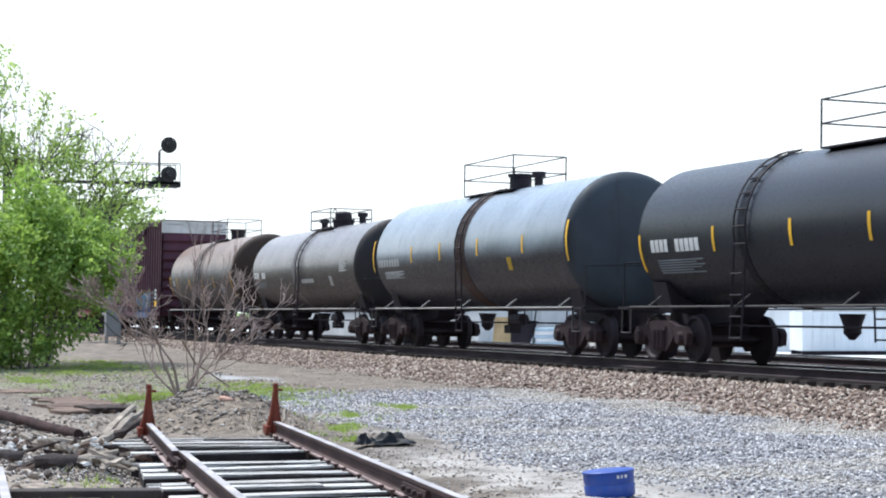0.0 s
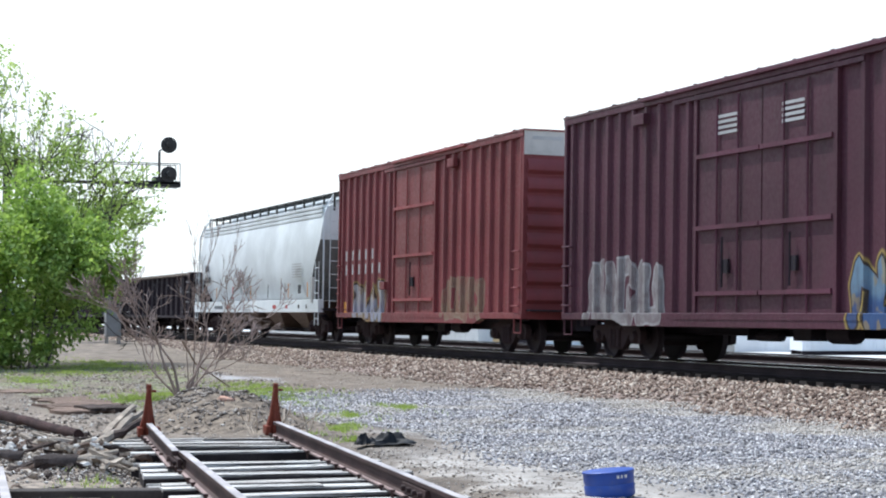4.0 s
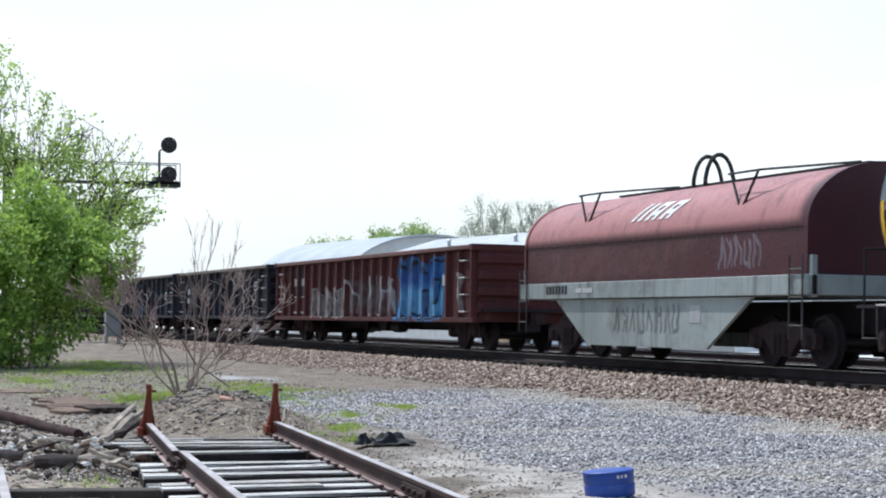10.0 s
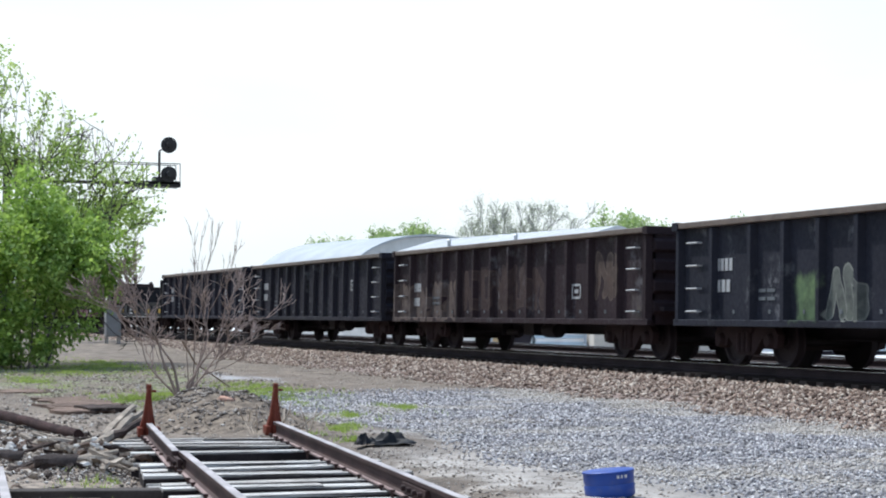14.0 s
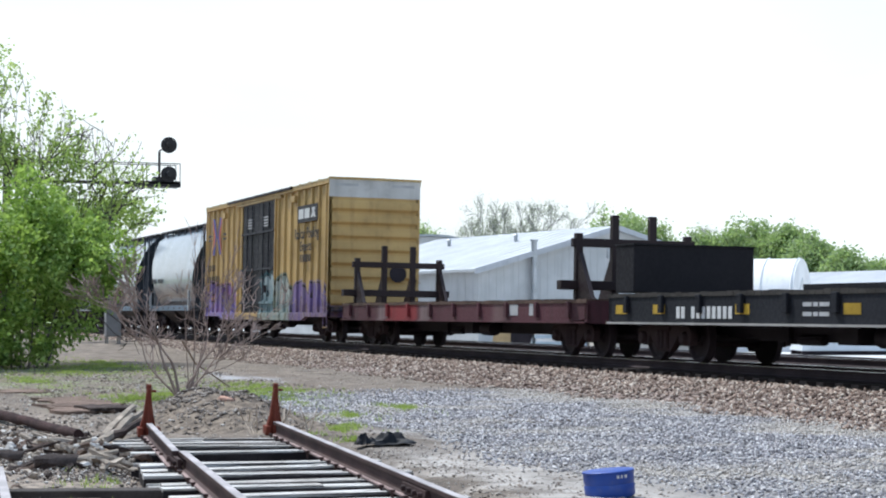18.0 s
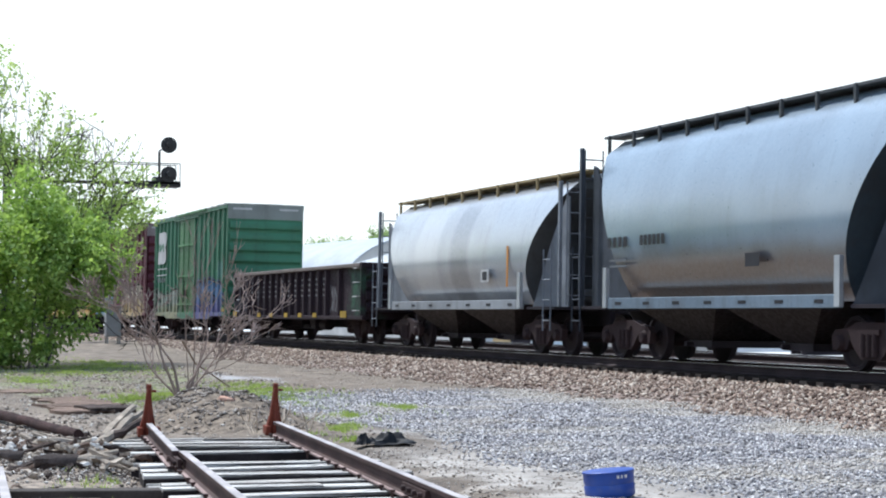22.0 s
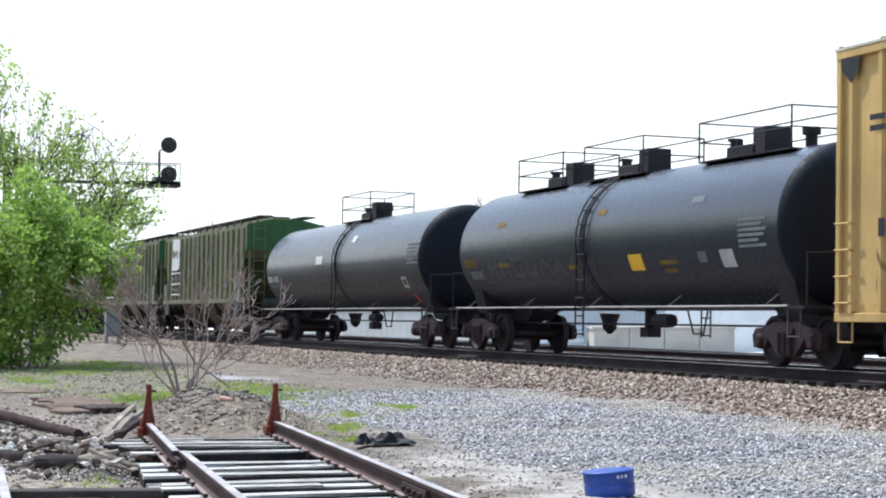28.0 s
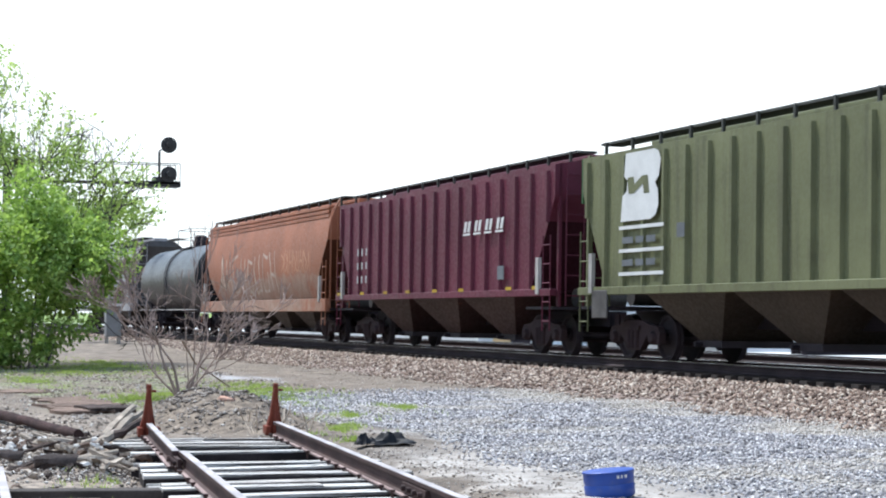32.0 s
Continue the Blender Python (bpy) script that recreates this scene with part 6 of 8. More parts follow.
    tank_car("short glossy black tank car with yellow strips", 71.87, 82.6, (0.012, 0.017, 0.030), radius=1.51, center=2.52, bands=(-0.9,), domes=((-0.15, 4),), cage=(-1.75, 1.05), cage_h=0.66, stripes=((-5.0, -0.45, 1.2), (-2.75, -0.18, 0.5), (0.15, -0.2, 0.48), (2.35, -0.2, 0.48), (4.9, -0.38, 1.3)), marks=tuple((-4.45 + 0.17 * k, -0.24, 0.13, 0.22, WHITE) for k in range(4)) + tuple((-3.65 + 0.16 * k, -0.25, 0.12, 0.22, WHITE) for k in range(4)) + ((3.45, -0.74, 0.36, 0.30, DIM_LETTER), (-2.4, -0.7, 0.4, 0.16, DIM_LETTER)), panels=((4.1, -0.2, 0.95, 0.58, GREY_LETTER), (-3.9, -0.68, 1.0, 0.2, DIM_LETTER), (0.3, -0.72, 0.42, 0.24, DIM_LETTER), (1.6, -0.65, 0.42, 0.10, DIM_LETTER), (2.8, -0.69, 0.42, 0.2, DIM_LETTER)), rough=0.16, dirt=0.06, rust=0.02, ladder_x=-0.9, flat_head=0.30, coat=1.0, coat_rough=0.10)
    coil_car("coil car with a faded red curved hood and grey frame", 57.58, 70.17)
    c, h = gondola("red-brown gondola with blue and white graffiti", 34.95, 54.47, (0.078, 0.022, 0.022), graffiti=((6.1, 7.75, 0.76, 2.46, (0.012, 0.012, 0.014), (0.016, 0.016, 0.018), (0.012, 0.012, 0.014), "haze", 1.0), (-5.1, -1.6, 0.76, 1.80, (0.19, 0.185, 0.19), (0.36, 0.36, 0.36), (0.12, 0.05, 0.05), "line", 0.13), (-1.2, 3.4, 0.80, 1.9, (0.085, 0.06, 0.068), (0.13, 0.14, 0.15), (0, 0, 0), "haze", 0.6), (-1.6, 3.5, 0.76, 2.2, (0.36, 0.38, 0.40), (0, 0, 0), (0, 0, 0), "tag", 0.085), (3.6, 7.3, 0.74, 2.45, (0.12, 0.36, 0.62), (0.02, 0.10, 0.32), (0.04, 0.16, 0.36), "piece", 0.20), (8.2, 8.9, 0.8, 2.1, (0.3, 0.28, 0.28), (0.2, 0.2, 0.2), (0.1, 0.1, 0.1), "tag", 0.12)), ribs=22, rim_color=(0.13, 0.045, 0.042), rust=0.15, marks=0, chalk=0.2)
    bars(c, 7.2, -1.463, 1.64, (0.42,), 0.28, GREY_LETTER, name="shield_panel")
    for x in (2.12, 3.03):
        bars(c, -h + x, -1.463, 1.52, (0.68,), 0.9, BLACK, name="dark_panel")
        glyphs(c, -h + x + 0.08, -1.471, 1.82, 3, 0.12, 0.24, GREY_LETTER, 0.07)
        bars(c, -h + x, -1.463, 1.44, (0.68,), 0.035, GREY_LETTER)
        bars(c, -h + x, -1.463, 0.92, (0.68,), 0.05, GREY_LETTER)
    DARKS = ((0.021, 0.0195, 0.028), (0.019, 0.020, 0.029), (0.027, 0.017, 0.020), (0.020, 0.0185, 0.026), (0.020, 0.0185, 0.027))
    spans = ((18.05, 34.01), (1.10, 17.12), (-16.09, -0.02), (-32.79, -17.1), (-49.76, -33.84))
    labels = ("dark grey gondola with faded chalky marks", "dark grey gondola with green and pale graffiti", "dark rusty brown gondola with pale stains", "black gondola with tall ribbed sides", "black gondola with pale stencilled marks")
    grs = ((),
           ((-3.75, -2.85, 0.76, 1.62, (0.15, 0.22, 0.10), (0.12, 0.18, 0.09), (0.2, 0.24, 0.16), "haze", 0.9), (-2.8, -1.6, 0.8, 1.75, (0.13, 0.15, 0.11), (0.22, 0.23, 0.2), (0.1, 0.1, 0.1), "line"), (-1.0, 0.35, 0.8, 1.5, (0.13, 0.18, 0.25), (0.2, 0.24, 0.3), (0.1, 0.1, 0.1), "line"), (1.6, 3.7, 0.76, 1.55, (0.13, 0.025, 0.03), (0.09, 0.02, 0.03), (0.05, 0.04, 0.045), "haze", 0.8), (2.9, 3.9, 0.95, 2.05, (0.18, 0.18, 0.19), (0.16, 0.16, 0.17), (0.1, 0.1, 0.1), "tag", 0.2)),
           ((-7.9, -3.0, 0.74, 1.72, (0.22, 0.19, 0.175), (0.16, 0.12, 0.10), (0.08, 0.06, 0.06), "line", 0.22), (-2.7, 2.6, 1.0, 2.05, (0.05, 0.032, 0.028), (0.085, 0.058, 0.05), (0.06, 0.04, 0.04), "line", 0.16), (5.3, 6.6, 1.2, 2.2, (0.10, 0.055, 0.04), (0.13, 0.10, 0.08), (0.1, 0.07, 0.06), "line"), (7.0, 7.6, 0.8, 1.4, (0.15, 0.13, 0.11), (0.12, 0.1, 0.1), (0.1, 0.08, 0.08), "haze", 0.6)),
           (),
           ())
    places = ((1.70, (5.45, 1.74)), (1.70, (5.45, 1.52)), (1.50, (4.1, 1.24)), (1.75, (4.4, 1.6)), (1.80, (4.3, 1.5)))
    for (b, f_), col, lab, gr, (mz, st) in zip(spans, DARKS, labels, grs, places):
        gondola(lab, b - 0.1, f_ - 0.1, col, graffiti=gr, rim_color=(0.14, 0.105, 0.085), rust=0.2, marks=mz, stencil=st)
    flat_car("dark flat car with a black steel box and end racks", -66.36, -50.49, (0.015, 0.016, 0.020), 1.32, True)
    flat_car("maroon flat car with a stake rack and plank deck", -85.65, -67.45, (0.088, 0.034, 0.041), 1.22, False)
    YB = (0.47, 0.312, 0.122)
    c, h = boxcar("yellow boxcar with black double doors and purple graffiti", -105.22, -87.13, YB, (-2.65, 2.2), (0.012, 0.0125, 0.018), 2, graffiti=((-9.0, -3.7, 0.60, 2.05, (0.15, 0.13, 0.46), (0.09, 0.06, 0.30), (0.24, 0.07, 0.28), "piece", 0.22), (0.1, 4.5, 0.56, 2.35, (0.20, 0.30, 0.32), (0.36, 0.44, 0.45), (0.05, 0.16, 0.18), "piece", 0.18), (4.5, 9.0, 0.60, 1.95, (0.06, 0.04, 0.22), (0.10, 0.07, 0.32), (0.24, 0.20, 0.36), "piece", 0.24)), top_band=(0.50, 0.49, 0.465), rib_pitch=0.865, rust=0.22, dirt=0.45, dirt_color=(0.20, 0.12, 0.05), roof_color=(0.55, 0.45, 0.25), end_ribs=8, signs=((-5.5, 4.68), (4.95, 4.72), (-5.7, 1.80)))
    crossed_mark(c, -6.92, -1.515, 3.93, 1.45, 1.45)
    for x in (-8.45, -5.85):
        bars(c, x, -1.515, 3.93, (0.5,), 0.09, BLACK, lines=2, pitch=0.17)
    bars(c, 5.35, -1.515, 3.90, (2.45,), 0.55, BLACK, name="emblem_panel")
    for a, b, sl in ((5.48, 0.62, 0), (6.22, 0.62, 0), (6.98, 0.24, 0.5), (7.36, 0.24, -0.5)):
        s = Shape().poly([(a, -1.523, 4.02), (a + b, -1.523, 4.02), (a + b + sl * 0.6, -1.523, 4.34), (a + sl * 0.6, -1.523, 4.34)], [(0, 1, 2, 3)])
        part("emblem", s, WHITE, c)
    for txt, x, z, sz in (("Railcar Pooling", 6.45, 3.52, 0.50), ("Experts", 6.40, 3.10, 0.46)):
        me = text_mesh(txt, sz)
        me.materials.append(BLACK)
        part("lettering", me, None, c, at=Matrix.Translation((x, -1.513, z)) @ Matrix.Rotation(radians(90), 4, "X"))
    glyphs(c, 5.72, -1.515, 2.60, 7, 0.11, 0.24, BLACK, 0.09)
    for x in (-1.85, 0.55):
        bars(c, x, -1.50, 4.30, (0.85,), 0.05, GREY_LETTER, lines=4, pitch=0.10)
    for z, n_ in ((2.58, 4), (2.12, 6)):
        glyphs(c, -8.45, -1.515, z, n_, 0.17, 0.25, BLACK, 0.20)
    for b, f_, lab, r_t, pt in ((-118.75, -106.35, "blue-grey covered hopper with a brown lower side", 4.74, ((-7, 7, 1.2, 1.95, (0.105, 0.066, 0.048)),)), (-132.35, -119.85, "blue-grey covered hopper, brown low on its side", 4.74, ((-7, 7, 1.2, 2.0, (0.095, 0.062, 0.046)),)), (-146.65, -133.4, "pale grey covered hopper with dark vertical stains", 4.12, ((-3.1, -1.2, 1.0, 3.6, (0.40, 0.41, 0.43)), (-0.3, 1.1, 1.0, 3.6, (0.17, 0.18, 0.20)), (2.4, 7.0, 1.0, 3.6, (0.30, 0.33, 0.37))))):
        tall = r_t > 4.3
        # dark end fittings on the tall cars hold the overhang's shade in their colour
        c, h = covered_hopper(lab, b, f_, (0.165, 0.225, 0.285) if tall else (0.32, 0.34, 0.365), curved=True, side_top=r_t - (0.45 if tall else 0.40), side_bottom=1.14, sill=(1.02, 1.24), roof_top=r_t, bays=2, patches=pt, dirt_color=(0.065, 0.075, 0.088), bay_color=(0.022, 0.018, 0.018), end_mat=plain("hopper_end_grey", (0.045, 0.052, 0.066) if tall else (0.17, 0.185, 0.21), 0.6), ladder_mat=GALV, rust=0.06, dirt=0.12, rough=0.35, spec=0.6, coat=1.0, coat_ior=1.9, streak=0.3, walk_color=(0.10, 0.105, 0.11) if tall else (0.35, 0.27, 0.15), end_inset=1.75, bracket=1.75)
        if tall:
            glyphs(c, -4.5, -1.53, 2.27, 4, 0.15, 0.2, BLACK, 0.10)
            glyphs(c, -3.0, -1.53, 2.27, 6, 0.12, 0.2, BLACK, 0.07)
            bars(c, 1.25, -1.53, 1.75, (0.5,), 0.24, BLACK)
            bars(c, -4.4, -1.53, 1.98, (0.8,), 0.04, DIM_LETTER, lines=2, pitch=0.12)
        else:
            bars(c, 2.1, -1.53, 1.68, (0.5,), 0.3, GREY_LETTER)
            bars(c, 2.2, -1.538, 1.73, (0.3,), 0.2, BLACK)
            part("reflector", Shape().box(3.75, 3.85, -1.53, -1.52, 1.55, 2.5), ORANGE, c)
            part("reflector", Shape().box(-5.05, -4.95, -1.53, -1.52, 1.3, 1.7), ORANGE, c)
    c, h = gondola("low dark brown gondola with rows of pale slots", -164.19, -147.6, (0.024, 0.015, 0.020), chalk=0.15, height=2.40, bottom=0.75, ribs=17, louvers=True, marks=0, rim_color=(0.13, 0.10, 0.09), graffiti=((6.5, 8.2, 0.76, 2.3, (0.035, 0.10, 0.06), (0.02, 0.05, 0.035), (0, 0, 0), "haze", 0.9), (4.5, 5.3, 0.9, 1.8, (0.14, 0.14, 0.15), (0.1, 0.1, 0.1), (0, 0, 0), "tag", 0.2), (-8.1, -6.4, 0.9, 1.9, (0.09, 0.085, 0.09), (0.1, 0.1, 0.1), (0, 0, 0), "tag", 0.2)))
    for x, w in ((-8.15, 0.5), (-4.4, 0.42), (-2.65, 0.42), (-0.6, 0.42), (1.2, 0.42), (3.0, 0.42), (6.15, 0.62)):
        part("reflector", Shape().box(x, x + w, -1.61, -1.60, 0.79, 0.99 if w > 0.45 else 0.93), DULL_YELLOW, c)
    c, h = boxcar("green boxcar with ribbed sides and graffiti along the bottom", -180.61, -165.56, (0.046, 0.145, 0.084), (-1.9, 1.35), (0.052, 0.140, 0.060), 1, graffiti=((-7.4, -2.0, 0.62, 1.95, (0.30, 0.27, 0.17), (0.34, 0.34, 0.30), (0.17, 0.20, 0.15), "piece", 0.19), (1.5, 6.7, 0.62, 2.3, (0.10, 0.07, 0.24), (0.075, 0.14, 0.30), (0.10, 0.06, 0.18), "piece", 0.20), (-1.8, 1.3, 0.9, 2.1, (0.10, 0.13, 0.04), (0.03, 0.06, 0.03), (0, 0, 0), "haze", 0.6), (5.6, 6.6, 2.2, 3.0, (0.16, 0.24, 0.24), (0.1, 0.2, 0.2), (0, 0, 0), "haze", 0.6)), top_band=(0.17, 0.19, 0.18), rib_pitch=0.87, roof_color=(0.30, 0.32, 0.30), dirt=0.3, rust=0.22, dirt_color=(0.06, 0.085, 0.06), signs=((4.4, 4.5),))
    white_emblem(c, -6.65, -1.515, 3.13, 1.95, 1.43, GREY_LETTER)
    for z in (2.88, 2.60):
        bars(c, -6.7, -1.515, z, (2.3,), 0.045, GREY_LETTER)
    bars(c, -3.95, -1.515, 2.66, (0.06, 0.06), 0.3, DIM_LETTER, 0.1)
    for k in range(4):
        glyphs(c, -6.6 + 0.5 * k, -1.515, 2.30, 2, 0.12, 0.2, DIM_LETTER, 0.06)
    bars(c, h - 0.75, -1.515, 0.98, (0.5,), 0.16, DULL_YELLOW, name="yellow_label")
    c, h = boxcar("maroon boxcar with blue and cream graffiti", -197.96, -182.68, (0.108, 0.027, 0.040), (-2.05, 1.45), (0.092, 0.025, 0.038), 1, graffiti=((-7.35, -2.15, 0.66, 2.25, (0.10, 0.29, 0.44), (0.26, 0.40, 0.46), (0.20, 0.25, 0.22), "piece", 0.19), (0.9, 6.6, 0.64, 2.45, (0.48, 0.37, 0.20), (0.48, 0.44, 0.33), (0.24, 0.25, 0.15), "piece", 0.20)), top_band=(0.22, 0.17, 0.17), rib_pitch=1.04, mid_rail=3.12, roof_color=(0.2, 0.08, 0.08), dirt=0.22, rust=0.14, dirt_color=(0.06, 0.025, 0.028), signs=((5.3, 4.85),))
    part("emblem", Shape().lathe([(-1.522, 0.33), (-1.516, 0.33)], "y", 24, (h - 1.25, 0, 4.20)), plain("faded_emblem", (0.24, 0.15, 0.15), 0.6), c, "round faded emblem")
    bars(c, -1.6, -1.50, 4.16, (0.95,), 0.05, DIM_LETTER, lines=3, pitch=0.11)
    bars(c, -0.25, -1.50, 3.2, (0.12,), 0.3, GREY_LETTER, name="card")
    bars(c, -0.35, -1.50, 2.18, (0.20,), 0.28, DIM_LETTER, name="card")
    c, h = boxcar("yellow boxcar with black doors and dark scrawls", -217.76, -199.86, (0.52, 0.345, 0.130), (-2.2, 2.3), (0.013, 0.0135, 0.019), 2, graffiti=((1.8, 7.0, 0.65, 2.0, (0.34, 0.27, 0.17), (0.22, 0.19, 0.15), (0.2, 0.17, 0.14), "line", 0.18), (-8.0, -7.5, 0.9, 2.1, (0.03, 0.03, 0.03), (0, 0, 0), (0, 0, 0), "tag", 0.10), (-4.75, -2.6, 1.15, 1.85, (0.03, 0.03, 0.035), (0, 0, 0), (0, 0, 0), "tag", 0.26), (-7.2, -6.2, 1.3, 1.95, (0.55, 0.45, 0.30), (0.6, 0.5, 0.36), (0, 0, 0), "haze", 0.8)), top_band=(0.50, 0.49, 0.465), rib_pitch=0.835, rust=0.16, dirt=0.4, dirt_color=(0.24, 0.145, 0.06), roof_color=(0.55, 0.5, 0.4), signs=((-5.2, 4.60), (-5.35, 1.72), (3.6, 4.65)))
    crossed_mark(c, -6.45, -1.515, 3.90, 1.4, 1.22)
    for x in (-7.95, -5.45):
        bars(c, x, -1.515, 3.93, (0.42,), 0.09, BLACK, lines=2, pitch=0.17)
    glyphs(c, -7.15, -1.515, 2.62, 4, 0.17, 0.28, BLACK, 0.22)
    glyphs(c, -7.70, -1.515, 2.12, 6, 0.17, 0.28, BLACK, 0.25)
    bars(c, -2.72, -1.515, 1.02, (0.14,), 0.5, YELLOW, name="yellow_label")
    part("emblem", Shape().poly([(-8.8, -1.515, 5.02), (-8.25, -1.515, 4.98), (-8.3, -1.515, 4.75), (-8.5, -1.515, 4.58), (-8.75, -1.515, 4.78)], [(0, 1, 2, 3, 4)]), BLACK, c, "small dark shield")
    bars(c, 5.2, -1.515, 3.72, (2.2,), 0.5, BLACK, name="emblem_panel")
    for a, b, sl in ((5.32, 0.55, 0), (5.98, 0.55, 0), (6.65, 0.22, 0.5), (7.0, 0.22, -0.5)):
        s = Shape().poly([(a, -1.523, 3.82), (a + b, -1.523, 3.82), (a + b + sl * 0.6, -1.523, 4.12), (a + sl * 0.6, -1.523, 4.12)], [(0, 1, 2, 3)])
        part("emblem", s, WHITE, c)
    for x in (-1.75, 0.55):
        bars(c, x, -1.50, 4.25, (0.8,), 0.05, GREY_LETTER, lines=4, pitch=0.10)
    tank_car("black tank car with three valve stands and railings", -236.06, -219.5, (0.013, 0.018, 0.030), radius=1.47, center=2.48, bands=(-0.35,), domes=((-4.3, 5), (-0.35, 5), (4.6, 5), (6.5, 3)), cage=((-5.9, -3.2), (-2.0, 1.0), (3.5, 7.0)), cage_h=0.68, marks=tuple((-7.55 + 0.17 * k, -0.33, 0.13, 0.2, DIM_YELLOW) for k in range(5)) + ((2.15, -0.53, 0.62, 0.32, YELLOW), (5.0, -0.5, 0.32, 0.2, DIM_LETTER), (5.95, -0.55, 0.5, 0.32, GREY_LETTER), (-5.0, -0.42, 0.7, 0.09, DIM_YELLOW), (3.55, -0.56, 0.75, 0.08, DIM_YELLOW), (3.55, -0.72, 0.5, 0.08, DIM_YELLOW), (-1.0, -0.55, 0.5, 0.1, DIM_YELLOW), (-5.3, 0.55, 0.5, 0.12, DIM_YELLOW), (0.45, 0.56, 0.4, 0.12, DIM_YELLOW), (4.75, 0.58, 0.5, 0.12, DIM_LETTER)), panels=((6.98, -0.12, 1.0, 0.56, DIM_LETTER), (-6.9, -0.62, 0.9, 0.2, DIM_LETTER)), graffiti=((-6.2, 0.2, 1.75, 2.25, (0.05, 0.053, 0.06), (0, 0, 0), (0, 0, 0), "tag", 0.3),), ladder_x=-0.35, dirt=0.3, rust=0.1, rough=0.42, coat=0.85, coat_rough=0.24)
    tank_car("black tank car with white placards", -256.10, -238.6, (0.013, 0.017, 0.028), radius=1.45, center=2.45, bands=(0.3,), domes=((0.0, 5), (1.1, 3)), cage=(-1.5, 1.5), cage_h=0.75, marks=tuple((-8.15 + 0.16 * k, -0.36, 0.13, 0.2, GREY_LETTER) for k in range(4)) + tuple((-7.35 + 0.16 * k, -0.36, 0.13, 0.2, GREY_LETTER) for k in range(4)) + ((-1.55, 0.16, 0.75, 0.26, WHITE), (1.8, 0.72, 0.38, 0.2, WHITE), (6.8, -0.66, 0.42, 0.30, GREY_LETTER), (6.8, -0.66, 0.28, 0.16, BLACK), (6.95, -1.12, 0.24, 0.26, RED)), panels=((7.85, 0.1, 1.0, 0.6, DIM_LETTER), (-7.3, -0.58, 1.4, 0.12, DIM_LETTER)), ladder_x=0.3, dirt=0.25, rust=0.06, rough=0.42, coat=0.85, coat_rough=0.24)
    OL = (0.134, 0.140, 0.069)
    cap = plain("green_end_paint", (0.035, 0.095, 0.034), 0.6, rust=0.15)
    for b, f_, lab in ((-274.21, -258.56, "olive green ribbed covered hopper with a white emblem"), (-291.76, -275.8, "olive green ribbed covered hopper with a white emblem")):
        c, h = covered_hopper(lab, b, f_, OL, ribs=18, side_top=4.2, side_bottom=1.45, roof_top=4.55, bays=3, bay_color=(0.046, 0.036, 0.027), dirt=0.4, rust=0.12, streak=0.85, dirt_color=(0.06, 0.056, 0.032), end_inset=1.25, end_cap=cap)
        white_emblem(c, -5.9, -1.60, 2.76, 1.75, 1.36)
        for z in (2.60, 2.14, 1.68):
            bars(c, -5.95, -1.60, z, (2.0,), 0.07, WHITE)
        for k in range(2):
            bars(c, -5.8, -1.60, 2.32 - k * 0.45, (0.5, 0.35, 0.4), 0.13, DIM_LETTER, 0.12)
        bars(c, -3.4, -1.60, 2.36, (0.32,), 0.27, DIM_LETTER, name="stencil_box")
        bars(c, 4.6, -1.60, 1.85, (0.36,), 0.24, DIM_LETTER, name="stencil_box")
    c, h = covered_hopper("maroon ribbed covered hopper", -310.10, -293.26, (0.105, 0.018, 0.036), ribs=18, side_top=4.2, side_bottom=1.45, roof_top=4.52, bays=3, bay_color=(0.040, 0.022, 0.020), dirt=0.2, rust=0.10, end_inset=1.3, dirt_color=(0.055, 0.020, 0.028))
    for k in range(4):
        glyphs(c, 2.85 + 0.74 * k, -1.60, 2.92, 2, 0.16, 0.26, WHITE, 0.10, slant=0.35, name="emblem")
        bars(c, 2.80 + 0.74 * k, -1.60, 2.84, (0.5,), 0.05, WHITE, name="emblem")
    bars(c, 5.2, -1.60, 1.72, (0.42,), 0.32, DIM_LETTER, name="stencil_box")
    for x in (-8.2, -5.8, -3.6, -1.6, 0.6, 2.6, 5.8, 7.4):
        bars(c, x, -1.62, 1.46, (0.35,), 0.08, DULL_YELLOW, name="reflector")
    for k in range(3):
        glyphs(c, -h + 2.2, -1.60, 2.6 - 0.4 * k, 3, 0.12, 0.2, GREY_LETTER, 0.3)
    covered_hopper("orange-brown covered hopper with pale graffiti and a tan sill", -329.74, -311.28, (0.30, 0.108, 0.055), curved=True, side_top=4.24, side_bottom=1.38, roof_top=4.60, sill=(0.98, 1.38), bays=4, graffiti=((-9.5, 9.5, 0.6, 2.3, (0.36, 0.26, 0.20), (0.30, 0.20, 0.15), (0, 0, 0), "haze", 0.85), (-6.5, 2.6, 1.45, 3.2, (0.46, 0.38, 0.31), (0.3, 0.2, 0.2), (0, 0, 0), "tag", 0.11), (3.2, 7.0, 2.2, 3.1, (0.45, 0.22, 0.12), (0.3, 0.2, 0.2), (0, 0, 0), "tag", 0.16)), bay_color=(0.05, 0.04, 0.035), dirt=0.3, rust=0.1, fascia=1.0, cut_low=True, dirt_color=(0.13, 0.06, 0.04))
    # paler paint above the dark patch stands for the highlight along the top
    tank_car("dark tank car with a top highlight in its paint", -344.77, -331.3, (0.075, 0.09, 0.105), radius=1.47, center=2.46, domes=((0.4, 1),), cage=(-1.2, 1.6), patches=((-9, 9, 0.8, 2.6, (0.035, 0.035, 0.038)),))
